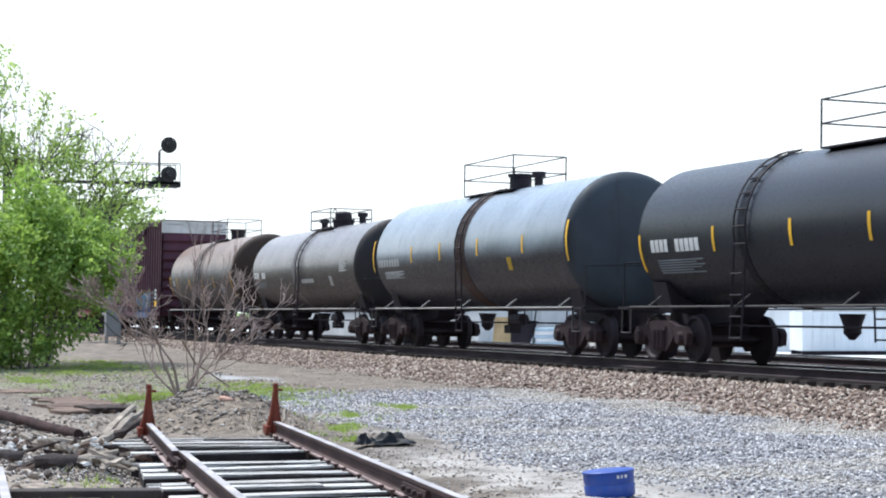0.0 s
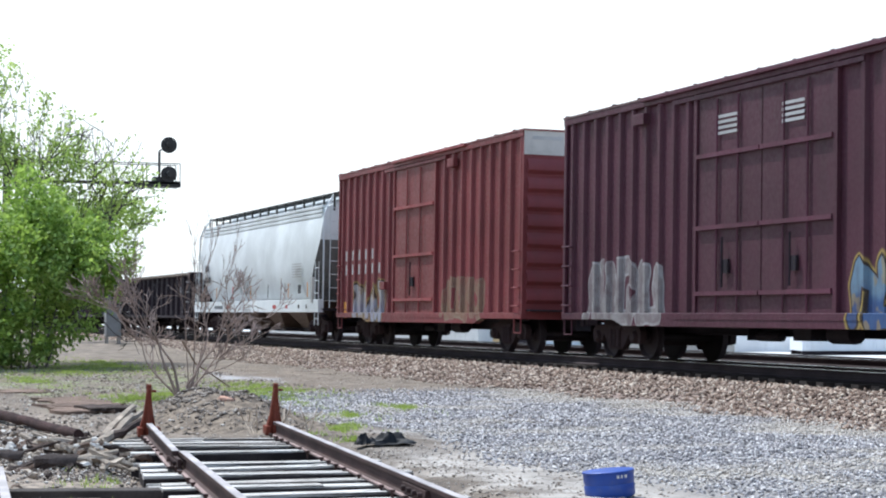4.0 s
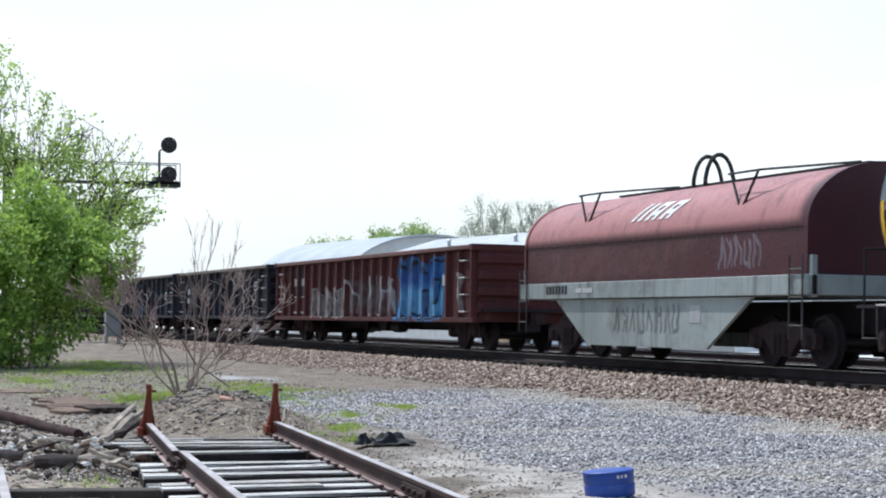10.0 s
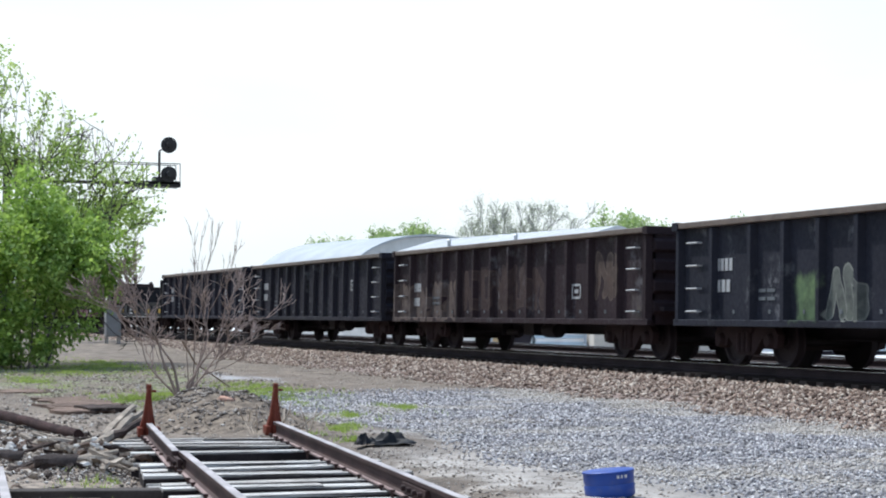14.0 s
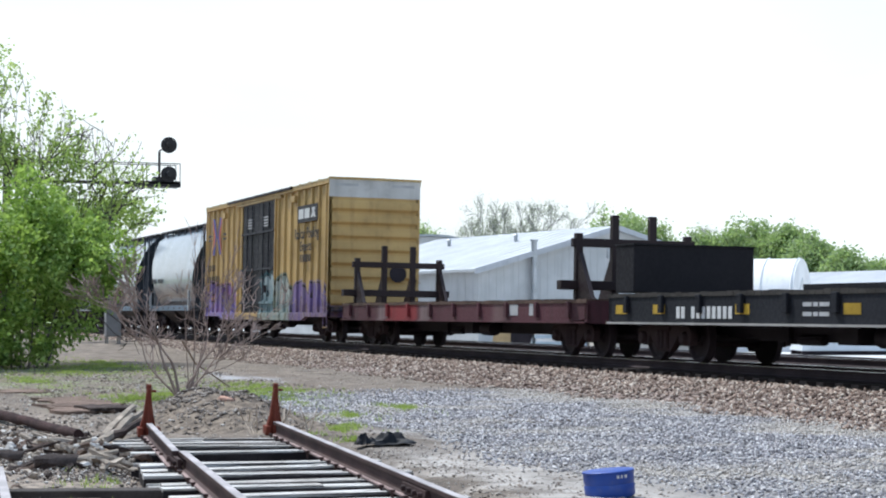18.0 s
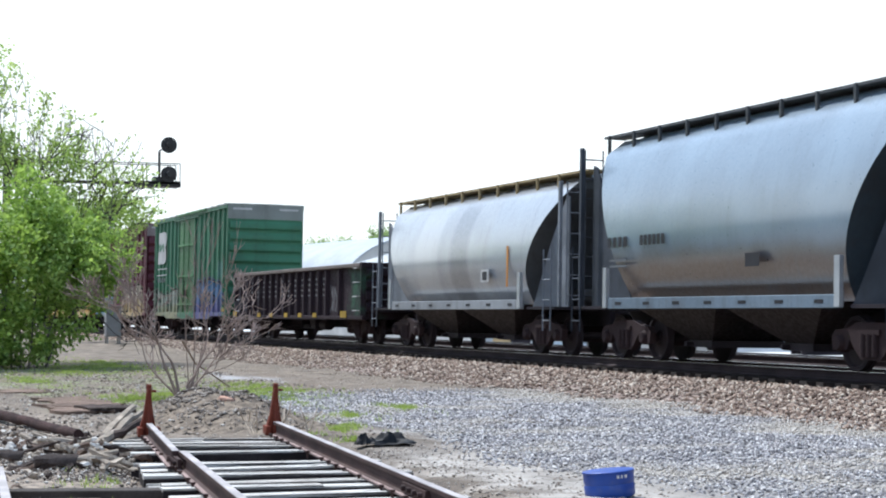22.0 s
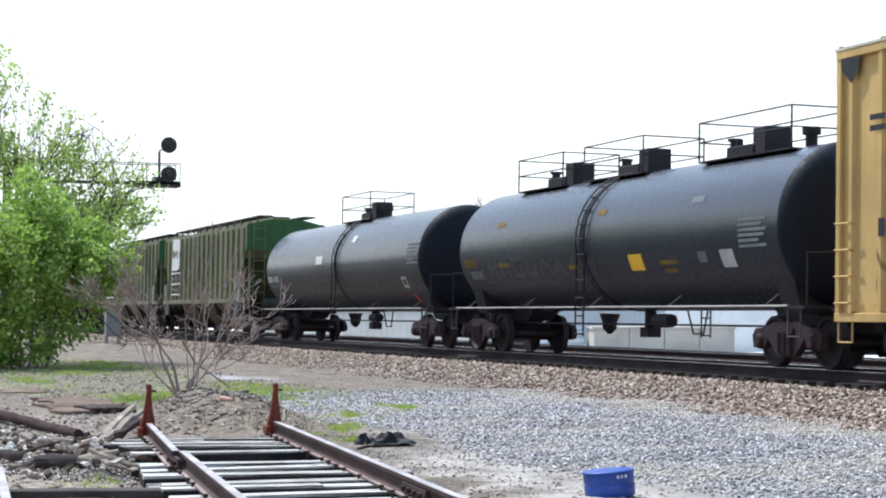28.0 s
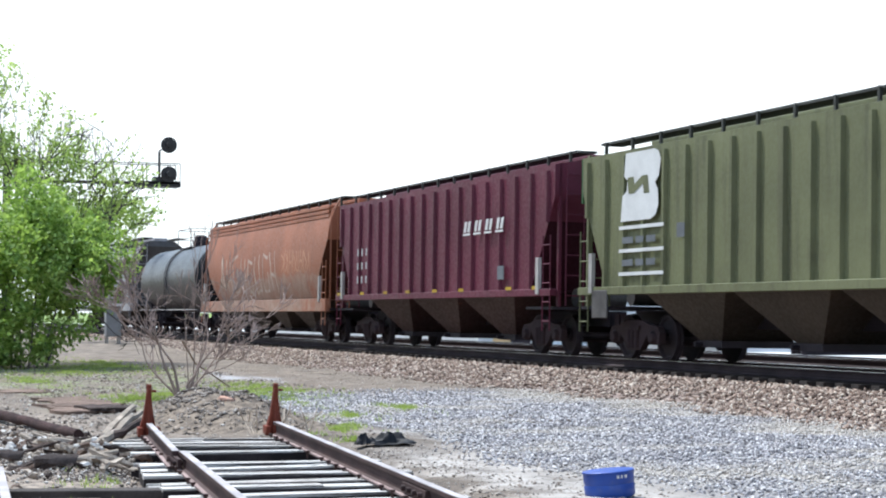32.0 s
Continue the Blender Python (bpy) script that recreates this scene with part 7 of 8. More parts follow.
    covered_hopper("grey covered hopper with smooth sides", -364.2, -346.4, (0.30, 0.29, 0.30), curved=True, side_top=4.24, side_bottom=1.38, roof_top=4.66, sill=(1.02, 1.38), bays=4, bay_color=(0.05, 0.04, 0.035))


def white_emblem(car, x, y, z, w, h, mat=None):
    """A white slanted block crossed by a dark zigzag, drawn as plain shapes."""
    sl = 0.16
    def at(a, b, d=0.0):
        return (x + a * w + sl * b * h, y - d, z + b * h)
    s = Shape().poly([at(*p) for p in ((0, 0), (0.78, 0), (0.9, 0.06), (0.95, 0.2), (0.9, 0.42), (0.82, 0.52), (0.9, 0.6), (0.92, 0.84), (0.84, 0.96), (0.74, 1.0), (0.0, 1.0), (0.0, 0.66), (0.1, 0.6), (0.1, 0.44), (0.0, 0.38))], [tuple(range(15))])
    part("emblem", s, mat or WHITE, car, "white slanted block emblem")
    body = [o for o in car.children if o.name.startswith(("shell", "side_panel"))][0].data.materials[0]
    pts = ((0.16, 0.40), (0.30, 0.40), (0.52, 0.52), (0.56, 0.38), (0.70, 0.38), (0.62, 0.64), (0.48, 0.64), (0.30, 0.53), (0.26, 0.64), (0.10, 0.64))
    s = Shape().poly([at(a, b, 0.005) for a, b in pts], [(0, 1, 2, 7, 8, 9), (2, 3, 4, 5, 6, 7)])
    part("emblem_zigzag", s, body, car)


def travel(t):
    """How far the train has come, against its place half-way through."""
    u = (t - 16) / 16
    return 257.19 * u - 0.356 * u * u - 0.65 * u ** 3


def motions():
    times = [2.0 * k for k in range(17)]
    for car, x in cars:
        walk(car, [(t, pose(x + travel(t), 0, 0, -1.0)) for t in times])
    spin = [k / FPS for k in range(32 * FPS + 1)]
    for group, dx in ((wheelsets_front, 0.89), (wheelsets_back, -0.89)):
        walk(group[0], [(t, Matrix.Translation((dx, 0, WHEEL_R)) @ Matrix.Rotation((travel(t) - travel(0)) / WHEEL_R, 4, "Y")) for t in spin])
        keys = group[0].animation_data
        for ob in group[1:]:
            ob.rotation_mode = "QUATERNION"
            ob.animation_data_create()
            ob.animation_data.action = keys.action
            ob.animation_data.action_slot = keys.action_slot


# ---- plants ----
def leaf_material(name, c0, c1):
    n = Nodes(name)
    g = n.t.nodes.new("ShaderNodeNewGeometry")
    c = n.mix(n.step(g.outputs["Random Per Island"], 0, 1), c0, c1)
    n.put(n.bsdf.inputs["Transmission Weight"], 0.0)
    mat = n.done(c, 0.55)
    tr = n.t.nodes.new("ShaderNodeBsdfTranslucent")
    n.put(tr.inputs["Color"], n.mix(0.5, c, (0.31, 0.45, 0.06)))
    mx = n.t.nodes.new("ShaderNodeMixShader")
    mx.inputs[0].default_value = 0.5
    out = n.t.nodes["Material Output"]
    n.t.links.new(n.bsdf.outputs[0], mx.inputs[1])
    n.t.links.new(tr.outputs[0], mx.inputs[2])
    n.t.links.new(mx.outputs[0], out.inputs["Surface"])
    return mat


def leaves_mesh(name, places, sizes, material, seed, slim=0.55):
    """Single leaves as bent rhombs, turned at random."""
    rng = np.random.default_rng(seed)
    k = len(places)
    base = np.array([(-1, 0, 0), (0, -slim, 0.12), (1, 0, 0), (0, slim, 0.12)], float)
    q = rng.normal(size=(k, 4))
    q /= np.linalg.norm(q, axis=1)[:, None]
    w, x, y, z = q.T
    m = np.stack([np.stack([1 - 2 * (y * y + z * z), 2 * (x * y - z * w), 2 * (x * z + y * w)], -1),
                  np.stack([2 * (x * y + z * w), 1 - 2 * (x * x + z * z), 2 * (y * z - x * w)], -1),
                  np.stack([2 * (x * z - y * w), 2 * (y * z + x * w), 1 - 2 * (x * x + y * y)], -1)], 1)
    v = np.einsum("kij,nj->kni", m, base) * sizes[:, None, None] + places[:, None]
    me = bpy.data.meshes.new(name)
    me.vertices.add(k * 4)
    me.vertices.foreach_set("co", v.reshape(-1))
    me.loops.add(k * 4)
    me.loops.foreach_set("vertex_index", np.arange(k * 4))
    me.polygons.add(k)
    me.polygons.foreach_set("loop_start", np.arange(k) * 4)
    me.update()
    me.validate()
    me.materials.append(material)
    return me


def grow(shape, rng, p, d, length, r, depth, tips, bend=0.25, fork=(2, 3), spread=0.6, shrink=0.72, lift=0.1, sides=5, floor=0.004):
    """A limb that wanders, tapers and forks; collects points along its thin ends."""
    pts = [Vector(p)]
    d = Vector(d).normalized()
    segs = 4
    for k in range(segs):
        d = (d + Vector(rng.normal(0, bend, 3)) * 0.45 + Vector((0, 0, lift))).normalized()
        pts.append(pts[-1] + d * (length / segs))
    shape.tube(pts, r, sides if depth > 1 else 4, r * 0.62, cap=False)
    if depth <= 1:
        tips += [(q, length) for q in pts[1:]]
    if depth == 0:
        return
    for k in range(int(rng.integers(fork[0], fork[1] + 1))):
        side = Vector(rng.normal(0, 1, 3))
        side = (side - d * side.dot(d)).normalized()
        nd = (d + side * spread * rng.uniform(0.6, 1.3)).normalized()
        at = pts[-1] if k == 0 else pts[int(rng.integers(2, segs + 1))]
        grow(shape, rng, at, nd, length * shrink * rng.uniform(0.8, 1.15), max(r * 0.58, floor), depth - 1, tips, bend, fork, spread, shrink, lift, sides, floor)


def build_tree(name, label, at, stems, bark, leaf, seed, leaf_size=0.06, per_tip=12, scatter=0.3, depth=4, keep=None, height=None, width=None, clumps=(), gaps=0.0, outline=None, **kw):
    rng = np.random.default_rng(seed)
    tree = thing(name, label, "tree" if "shrub" not in name else "shrub", at)
    trunk, limbs, tips = Shape(), Shape(), []
    for p, d, length, r in stems:
        trunk.tube([Vector(p) - Vector((0, 0, 0.3)), Vector(p), Vector(p) + Vector(d).normalized() * length * 0.3], r * 1.25, 8, r, cap=False)
        grow(limbs, rng, Vector(p) + Vector(d).normalized() * length * 0.25, d, length, r, depth, tips, **kw)
    if height:
        allp = np.array(limbs.v)
        kz = height / np.percentile(allp[:, 2], 99.7)
        kr = width / np.percentile(np.hypot(allp[:, 0], allp[:, 1]), 97) if width else kz
        fit_ = lambda p: (p[0] * kr, p[1] * kr, p[2] * kz if p[2] > 0 else p[2])
        trunk.v, limbs.v = [fit_(p) for p in trunk.v], [fit_(p) for p in limbs.v]
        tips = [(Vector(fit_(q)), l_) for q, l_ in tips]
    if outline:
        top, low = [np.array(q).T for q in outline]
        over = lambda p: p[2] - np.interp(p[1], *top)
        out = {k for k, p in enumerate(limbs.v) if over(p) > 0.15 + 0.35 * noise.noise(Vector(p) * 0.9)}
        limbs.f = [f for f in limbs.f if not out.intersection(f)]
    part("trunk", trunk, bark, tree)
    tagged(part("branchwork", limbs, bark, tree), kind="stuff")
    if leaf and tips:
        if gaps:
            tips = [t for t in tips if noise.noise(t[0] * 1.1 + Vector((seed, 0, 0))) > gaps]
        pts = np.repeat(np.array([tuple(t[0]) for t in tips]), per_tip, 0)
        pts = pts + rng.normal(0, scatter, pts.shape)
        for cz, rx, ry, rz, count, leaves, spread_, cy in clumps:
            q = rng.normal(size=(count, 3))
            q = q / np.linalg.norm(q, axis=1)[:, None] * rng.uniform(0.45, 1.0, (count, 1)) ** 0.5
            q = q * np.array([rx, ry, rz]) * (1 + 0.16 * np.clip(rng.normal(size=(count, 1)), -2, 0.9)) + np.array([0, cy, cz])
            if gaps:
                q = q[[noise.noise(Vector(p) * 0.8 + Vector((0, seed, 0))) > gaps for p in q]]
            q = np.repeat(q, leaves, 0)
            pts = np.concatenate([pts, q + rng.normal(0, spread_, q.shape)])
        pts = pts[pts[:, 2] > 0.05]
        if outline:
            rag = np.array([noise.noise(Vector(p) * 1.4) for p in pts]) * 0.75 + rng.normal(0, 0.12, len(pts))
            pts = pts[(pts[:, 2] + rag < np.interp(pts[:, 1], *top)) & (pts[:, 2] + rag > np.interp(pts[:, 1], *low))]
        if keep:
            pts = pts[keep(pts, rng)]
        me = leaves_mesh("crown", pts, rng.uniform(0.6, 1.25, len(pts)) * leaf_size, leaf, seed + 1)
        tagged(part("crown", me, None, tree), kind="stuff")
    return tree


def build_plants():
    bark = plain("grey_bark", (0.120, 0.108, 0.104), 0.9, scale=10, var=0.3, bump=0.6)
    twig = plain("dry_twig_bark", (0.30, 0.225, 0.195), 0.9, scale=10, var=0.25, bump=0.4)
    spring = leaf_material("spring_leaf", (0.26, 0.37, 0.10), (0.56, 0.67, 0.25))
    deep = leaf_material("deep_green_leaf", (0.11, 0.21, 0.036), (0.50, 0.66, 0.18))
    # far leaves are lightened to stand for haze in the air
    pale = leaf_material("hazed_leaf", (0.24, 0.33, 0.15), (0.42, 0.51, 0.25))
    haze_twig = leaf_material("budding_twig", (0.15, 0.15, 0.135), (0.25, 0.25, 0.21))
    # tall tree beside the main line, thinly leafed at the top
    def thin_top(p, r):
        return r.random(len(p)) < np.clip(1.34 - p[:, 2] / 11.0 - 0.08 * np.clip(p[:, 1] - 1.5, 0, 3) * (p[:, 2] > 5.2), 0.3, 1)
    build_tree("tree", "tall spring tree with thin new leaves and bare upper twigs", (-56.6, -12.6, -0.5),
               [((0, 0, 0), (0.1, 0.35, 1), 2.6, 0.16), ((0.3, 0.5, 0), (0.0, 0.75, 1), 2.5, 0.12), ((-0.3, -0.4, 0), (-0.1, -0.25, 1), 2.8, 0.15), ((0.2, 0.1, 0), (0.4, 1.1, 0.9), 2.6, 0.12), ((0.1, 0.3, 0), (0.2, 1.4, 0.9), 2.7, 0.12)],
               bark, spring, 21, leaf_size=0.075, per_tip=6, scatter=0.15, gaps=-0.07, depth=5, height=9.6, width=5.4, floor=0.016, keep=thin_top, spread=0.62, shrink=0.78, lift=0.03, bend=0.3,
               outline=(((-6, 12.5), (-1.5, 11.0), (0.6, 10.2), (1.5, 9.5), (2.9, 7.75), (3.6, 7.2), (4.3, 6.65), (5.2, 6.35), (5.8, 5.85), (6.3, 4.9)), ((-6, 0), (2.6, 0.4), (3.2, 1.1), (4.3, 2.1), (5.2, 3.4), (5.9, 4.3), (6.3, 4.9))),
               clumps=((3.6, 3.4, 4.6, 3.0, 170, 56, 0.17, 0), (4.1, 1.5, 1.2, 1.0, 60, 55, 0.15, 4.2), (4.5, 1.0, 0.9, 0.55, 36, 46, 0.13, 5.1), (5.5, 1.0, 0.8, 0.40, 26, 40, 0.13, 5.0), (5.9, 1.0, 0.9, 0.35, 8, 34, 0.14, 3.7), (7.1, 1.5, 1.3, 0.7, 16, 40, 0.15, 2.3), (6.9, 1.9, 1.7, 1.5, 60, 50, 0.15, 0.2), (8.7, 1.3, 1.4, 1.1, 46, 46, 0.15, 0.5), (2.6, 1.4, 1.1, 1.0, 40, 60, 0.15, 3.6), (9.5, 1.2, 1.2, 0.9, 40, 50, 0.15, -0.4)))
    build_tree("shrub", "dense leafy green shrub at the foot of the tree", (-51.2, -11.46, -0.5),
               [((0.1 * k, 0.42 * k - 0.6, 0), (0.15 * math.sin(k * 2.1), 0.22 * (k - 1.5), 1), 1.35, 0.05) for k in range(6)],
               bark, deep, 22, leaf_size=0.080, per_tip=13, scatter=0.16, gaps=-0.35, depth=4, height=4.5, width=2.2, floor=0.010, spread=0.75, shrink=0.82, lift=0.0, bend=0.35,
               clumps=((2.7, 2.2, 2.7, 2.5, 230, 74, 0.17, 0), (0.9, 1.4, 1.5, 0.9, 80, 72, 0.17, -0.5), (0.6, 1.5, 1.45, 0.55, 66, 70, 0.17, -0.8), (2.9, 1.0, 0.8, 0.7, 26, 60, 0.15, 2.4), (1.9, 0.9, 0.6, 0.4, 14, 56, 0.13, 2.2)))
    nest = thing("leaf_nest", "ragged brown nest of twigs and dead leaves in the tree", "nest", (-57.4, -10.7, 5.5))
    rng = np.random.default_rng(77)
    pts = rng.normal(size=(900, 3))
    pts = pts / np.linalg.norm(pts, axis=1)[:, None] * rng.uniform(0.4, 1.0, (900, 1)) * np.array([0.26, 0.26, 0.24])
    tagged(part("dead_leaves", leaves_mesh("dead_leaves", pts, rng.uniform(0.03, 0.07, 900), leaf_material("dead_leaf", (0.10, 0.055, 0.04), (0.24, 0.15, 0.11)), 78), None, nest), kind="stuff")
    s = Shape()
    for k in range(60):
        d = Vector(rng.normal(0, 1, 3)).normalized()
        q = Vector(rng.normal(0, 0.12, 3))
        s.tube([q - d * 0.2, q + Vector(rng.normal(0, 0.03, 3)), q + d * 0.2], 0.008, 4)
    tagged(part("twigs", s, bark, nest), kind="stuff")
    # bare bush beside the wheel stops
    build_tree("bare_shrub", "leafless thorny shrub with thin grey-brown twigs", (-32.6, -10.6, -0.5),
               [((0, -0.12, 0), (0.1, -0.42, 1), 1.15, 0.040), ((0, -0.06, 0), (-0.2, -0.16, 1), 1.25, 0.038), ((0.05, 0.10, 0), (0.0, 0.14, 1), 1.2, 0.036), ((0, 0.12, 0), (0.15, 0.40, 1), 1.1, 0.034), ((-0.1, -0.14, 0), (-0.3, -0.75, 0.95), 0.95, 0.030), ((0.1, 0.10, 0), (0.2, 0.75, 1.0), 0.9, 0.028)],
               twig, None, 23, depth=5, height=2.55, width=1.95, floor=0.0125, spread=0.58, shrink=0.74, lift=0.05, bend=0.28, fork=(2, 3))
    build_tree("bare_shrub", "leafless sapling with a few tall thin shoots", (-33.3, -10.25, -0.5),
               [((0, 0, 0), (0.0, 0.02, 1), 1.7, 0.028), ((0, 0.1, 0), (0, 0.16, 1), 1.6, 0.024), ((0, -0.15, 0), (0, -0.12, 1), 1.35, 0.022)],
               twig, None, 24, depth=4, height=3.3, width=0.85, floor=0.0105, spread=0.45, shrink=0.66, lift=0.10, bend=0.18, fork=(2, 3))
    stick = thing("broken_branch", "broken grey branch leaning from the bare shrub to the ground", "branch", (0, 0, 0))
    part("stem", Shape().tube([(-34.2, -10.28, 0.46), (-35.12, -9.84, 0.0), (-36.75, -8.78, -0.54)], 0.022, 6, 0.014), twig, stick)
    # trees behind the sheds
    # bark colour lifted, as distance haze would do
    far_bark = plain("hazed_far_bark", (0.25, 0.25, 0.25), 0.9, scale=5, var=0.2)
    far = ((0, 905, 140, 9.7, False), (0, 850, 146, 8.6, False), (0, 965, 142, 9.5, False), (0, 1126, 128, 8.15, True), (0, 1255, 124, 6.4, True), (0, 1330, 122, 7.1, True), (0, 1395, 120, 6.6, True), (0, 1440, 116, 5.7, True), (0, 1490, 112, 4.7, True), (0, 1545, 118, 4.2, True), (0, 1290, 132, 7.0, False), (0, 1370, 130, 7.0, False),
           (0, 712, 190, 10.2, True), (0, 685, 196, 9.9, True), (0, 742, 194, 9.6, True), (0, 575, 220, 9.6, True), (0, 600, 226, 9.9, True), (0, 548, 228, 9.4, True))
    for k, (_, px, dist, top, leafy) in enumerate(far):
        u = (px - 784) / 3250
        f2, r2 = Vector((-math.cos(THETA), math.sin(THETA), 0)), Vector((math.sin(THETA), math.cos(THETA), 0))
        p = Vector((EYE.x, EYE.y, 0)) + (f2 + r2 * u) * dist
        h = top + 0.5
        build_tree("tree", "far green spring tree behind the sheds" if leafy else "far bare tree with a fine grey crown", (p.x, p.y, -0.55),
                   [((0, 0, 0), (0, 0, 1), h * 0.33, 0.14), ((0.1, 0.2, 0), (0.2, 0.4, 1), h * 0.29, 0.1), ((0, -0.2, 0), (-0.2, -0.4, 1), h * 0.29, 0.1)],
                   bark if leafy else far_bark, pale if leafy else haze_twig, 40 + k, leaf_size=0.135 if leafy else 0.05, per_tip=6 if leafy else 2, scatter=0.30 if leafy else 0.3, depth=4 if leafy else 6, clumps=((h * 0.72, h * 0.25, h * 0.25, h * 0.25, 130, 56, 0.26, 0),) if leafy else (), height=h, width=h * (0.33 if leafy else 0.40), floor=0.03 if leafy else 0.02, spread=0.6, shrink=0.7, lift=0.06)
    # grass tufts
    rng = np.random.default_rng(31)
    spots = []
    for cx, cy, rx, ry, k in ((-35.2, -8.3, 4.0, 0.8, 1500), (-33.5, -10.3, 1.0, 0.9, 700), (-47.5, -10.6, 3.0, 0.9, 1500), (-50, -12.2, 3.0, 0.9, 1600), (-28.1, -8.05, 1.6, 0.3, 260), (-23.6, -10.2, 1.6, 0.3, 130), (-21.9, -11.0, 0.7, 0.15, 60), (-16.5, -13.3, 4.0, 0.75, 140), (-17.5, -14.6, 2.5, 0.4, 160), (-30.5, -9.2, 3.0, 0.6, 420), (-19.2, -13.72, 0.2, 0.12, 60), (-19.5, -12.95, 0.15, 0.08, 40), (-17.1, -14.4, 0.25, 0.12, 70), (-15.6, -12.83, 0.2, 0.1, 60), (-25.0, -10.5, 1.0, 0.25, 260), (-22.0, -10.6, 0.8, 0.2, 200), (-33.0, -9.6, 2.2, 0.7, 900), (-33.6, -9.6, 1.7, 1.7, 5200), (-31.9, -11.6, 1.2, 0.7, 1800), (-41.5, -12.2, 4.2, 0.5, 1600), (-53.0, -8.5, 6.5, 0.8, 3600), (-27.4, -8.1, 1.3, 0.35, 500), (-26.0, -9.4, 1.0, 0.3, 350), (-22.8, -10.5, 0.6, 0.2, 90), (-20.9, -10.9, 0.5, 0.15, 70), (-50.5, -9.7, 6.0, 1.5, 2600), (-36.5, -8.3, 2.5, 0.8, 900)):
        a, r = rng.uniform(0, 6.283, k), np.abs(rng.normal(0, 0.62, k))
        spots.append(np.stack([cx + rx * r * np.cos(a), cy + ry * r * np.sin(a)], 1))
    xy = np.concatenate(spots)
    lump = np.sin(xy[:, 0] * 2.9 + 1.5 * np.sin(xy[:, 1] * 3.1)) * np.sin(xy[:, 1] * 4.3 + xy[:, 0])
    xy = xy[rng.random(len(xy)) < np.clip(0.22 + 0.9 * lump, 0.03, 0.75)]
    xy = np.repeat(xy, 4, 0) + rng.normal(0, 0.03, (len(xy) * 4, 2))
    v, f = [], []
    for i, (x, y) in enumerate(xy):
        z = ground_height(x, y) - 0.01
        a, h, w, lean = rng.uniform(0, 6.283), rng.uniform(0.025, 0.10), rng.uniform(0.004, 0.010), rng.uniform(0, 0.07)
        c, s = math.cos(a), math.sin(a)
        v += [(x - s * w, y + c * w, z), (x + s * w, y - c * w, z), (x + c * lean, y + s * lean, z + h)]
        f.append((3 * i, 3 * i + 1, 3 * i + 2))
    me = bpy.data.meshes.new("grass")
    me.from_pydata(v, [], f)
    me.materials.append(leaf_material("grass_blade", (0.19, 0.25, 0.06), (0.40, 0.46, 0.14)))
    tagged(new("grass", me), "short bright green tufts of grass", "grass", kind="stuff")


# ---- signal, cabinet ----
def build_signal():
    m = plain("signal_steel", (0.035, 0.034, 0.035), 0.6, 0.2, rust=0.2)
    x, deck = -88.0, 6.98
    sig = thing("signal_bridge", "black cantilever signal bridge with two round target signals", "railway signal", (x, -7.8, -0.5))
    ob = lambda name, s: part(name, s, m, sig)
    zz = deck + 0.5
    ob("mast", Shape().tube([(0, 0, 0), (0, 0, zz + 1.3)], 0.22, 12, 0.18))
    ob("mast_base", Shape().box(-0.5, 0.5, -0.5, 0.5, -0.1, 0.25))
    ob("chord", Shape().box(-0.55, -0.47, 0, 8.1, zz + 0.16, zz + 0.25))
    ob("chord", Shape().box(0.47, 0.55, 0, 8.1, zz + 0.16, zz + 0.25))
    ob("walkway", Shape().box(-0.55, 0.55, 5.7, 8.15, zz + 0.03, zz + 0.3))
    ob("walkway", Shape().box(-0.5, 0.5, 0, 5.7, zz + 0.18, zz + 0.21))
    for y in (0.3, 2.85, 6.5, 8.12):
        for s in (-0.52, 0.52):
            ob("railing_post", Shape().tube([(s, y, zz + 0.1), (s, y, zz + 1.15)], 0.022, 5))
    for s in (-0.52, 0.52):
        ob("handrail", Shape().tube([(s, 0, zz + 1.15), (s, 8.12, zz + 1.15), (s, 8.12, zz)], 0.026, 5))
        if s > 0:
            ob("brace", Shape().tube([(s, 0, zz + 1.0), (s, 2.2, zz - 0.1)], 0.03, 5))
    ob("signal_mast", Shape().tube([(0.3, 7.15, zz + 0.2), (0.3, 7.15, zz + 1.75)], 0.06, 8))
    ob("mast_bracket", Shape().box(0.0, 0.6, 6.85, 7.5, zz + 0.28, zz + 0.5))
    for z in (zz + 0.62, zz + 2.03):
        head = ob("signal_head", Shape().lathe([(0.30, 0.39), (0.33, 0.39)], "x", 28, (0.32, 7.55, z)).lathe([(0.0, 0.17), (0.33, 0.2)], "x", 16, (0.3, 7.55, z)))
        part("lamp_hood", Shape().tube([(0.6, 7.55, z + 0.02), (0.95, 7.55, z + 0.0)], 0.14, 12), m, head)
        ob("head_arm", Shape().tube([(0.3, 7.15, z - 0.25), (0.3, 7.55, z - 0.1)], 0.035, 6))
    grey = plain("cabinet_grey", (0.25, 0.255, 0.26), 0.5, 0.3, var=0.12)
    cab = thing("relay_cabinet", "grey metal relay cabinet on short legs", "cabinet", (-80, -4.1, -0.42))
    part("body", Shape().box(-0.3, 0.3, -0.32, 0.32, 0.35, 1.62), grey, cab, bevel=0.02)
    part("roof", Shape().box(-0.36, 0.36, -0.38, 0.38, 1.62, 1.68), grey, cab)
    part("door", Shape().box(0.30, 0.32, -0.27, 0.27, 0.42, 1.55), grey, cab)
    for a in (-0.26, 0.26):
        for b in (-0.26, 0.26):
            part("leg", Shape().box(a - 0.03, a + 0.03, b - 0.03, b + 0.03, -0.1, 0.36), grey, cab)


# ---- buildings beyond the tracks ----
AXIS = Vector((-0.991, -0.131, 0))
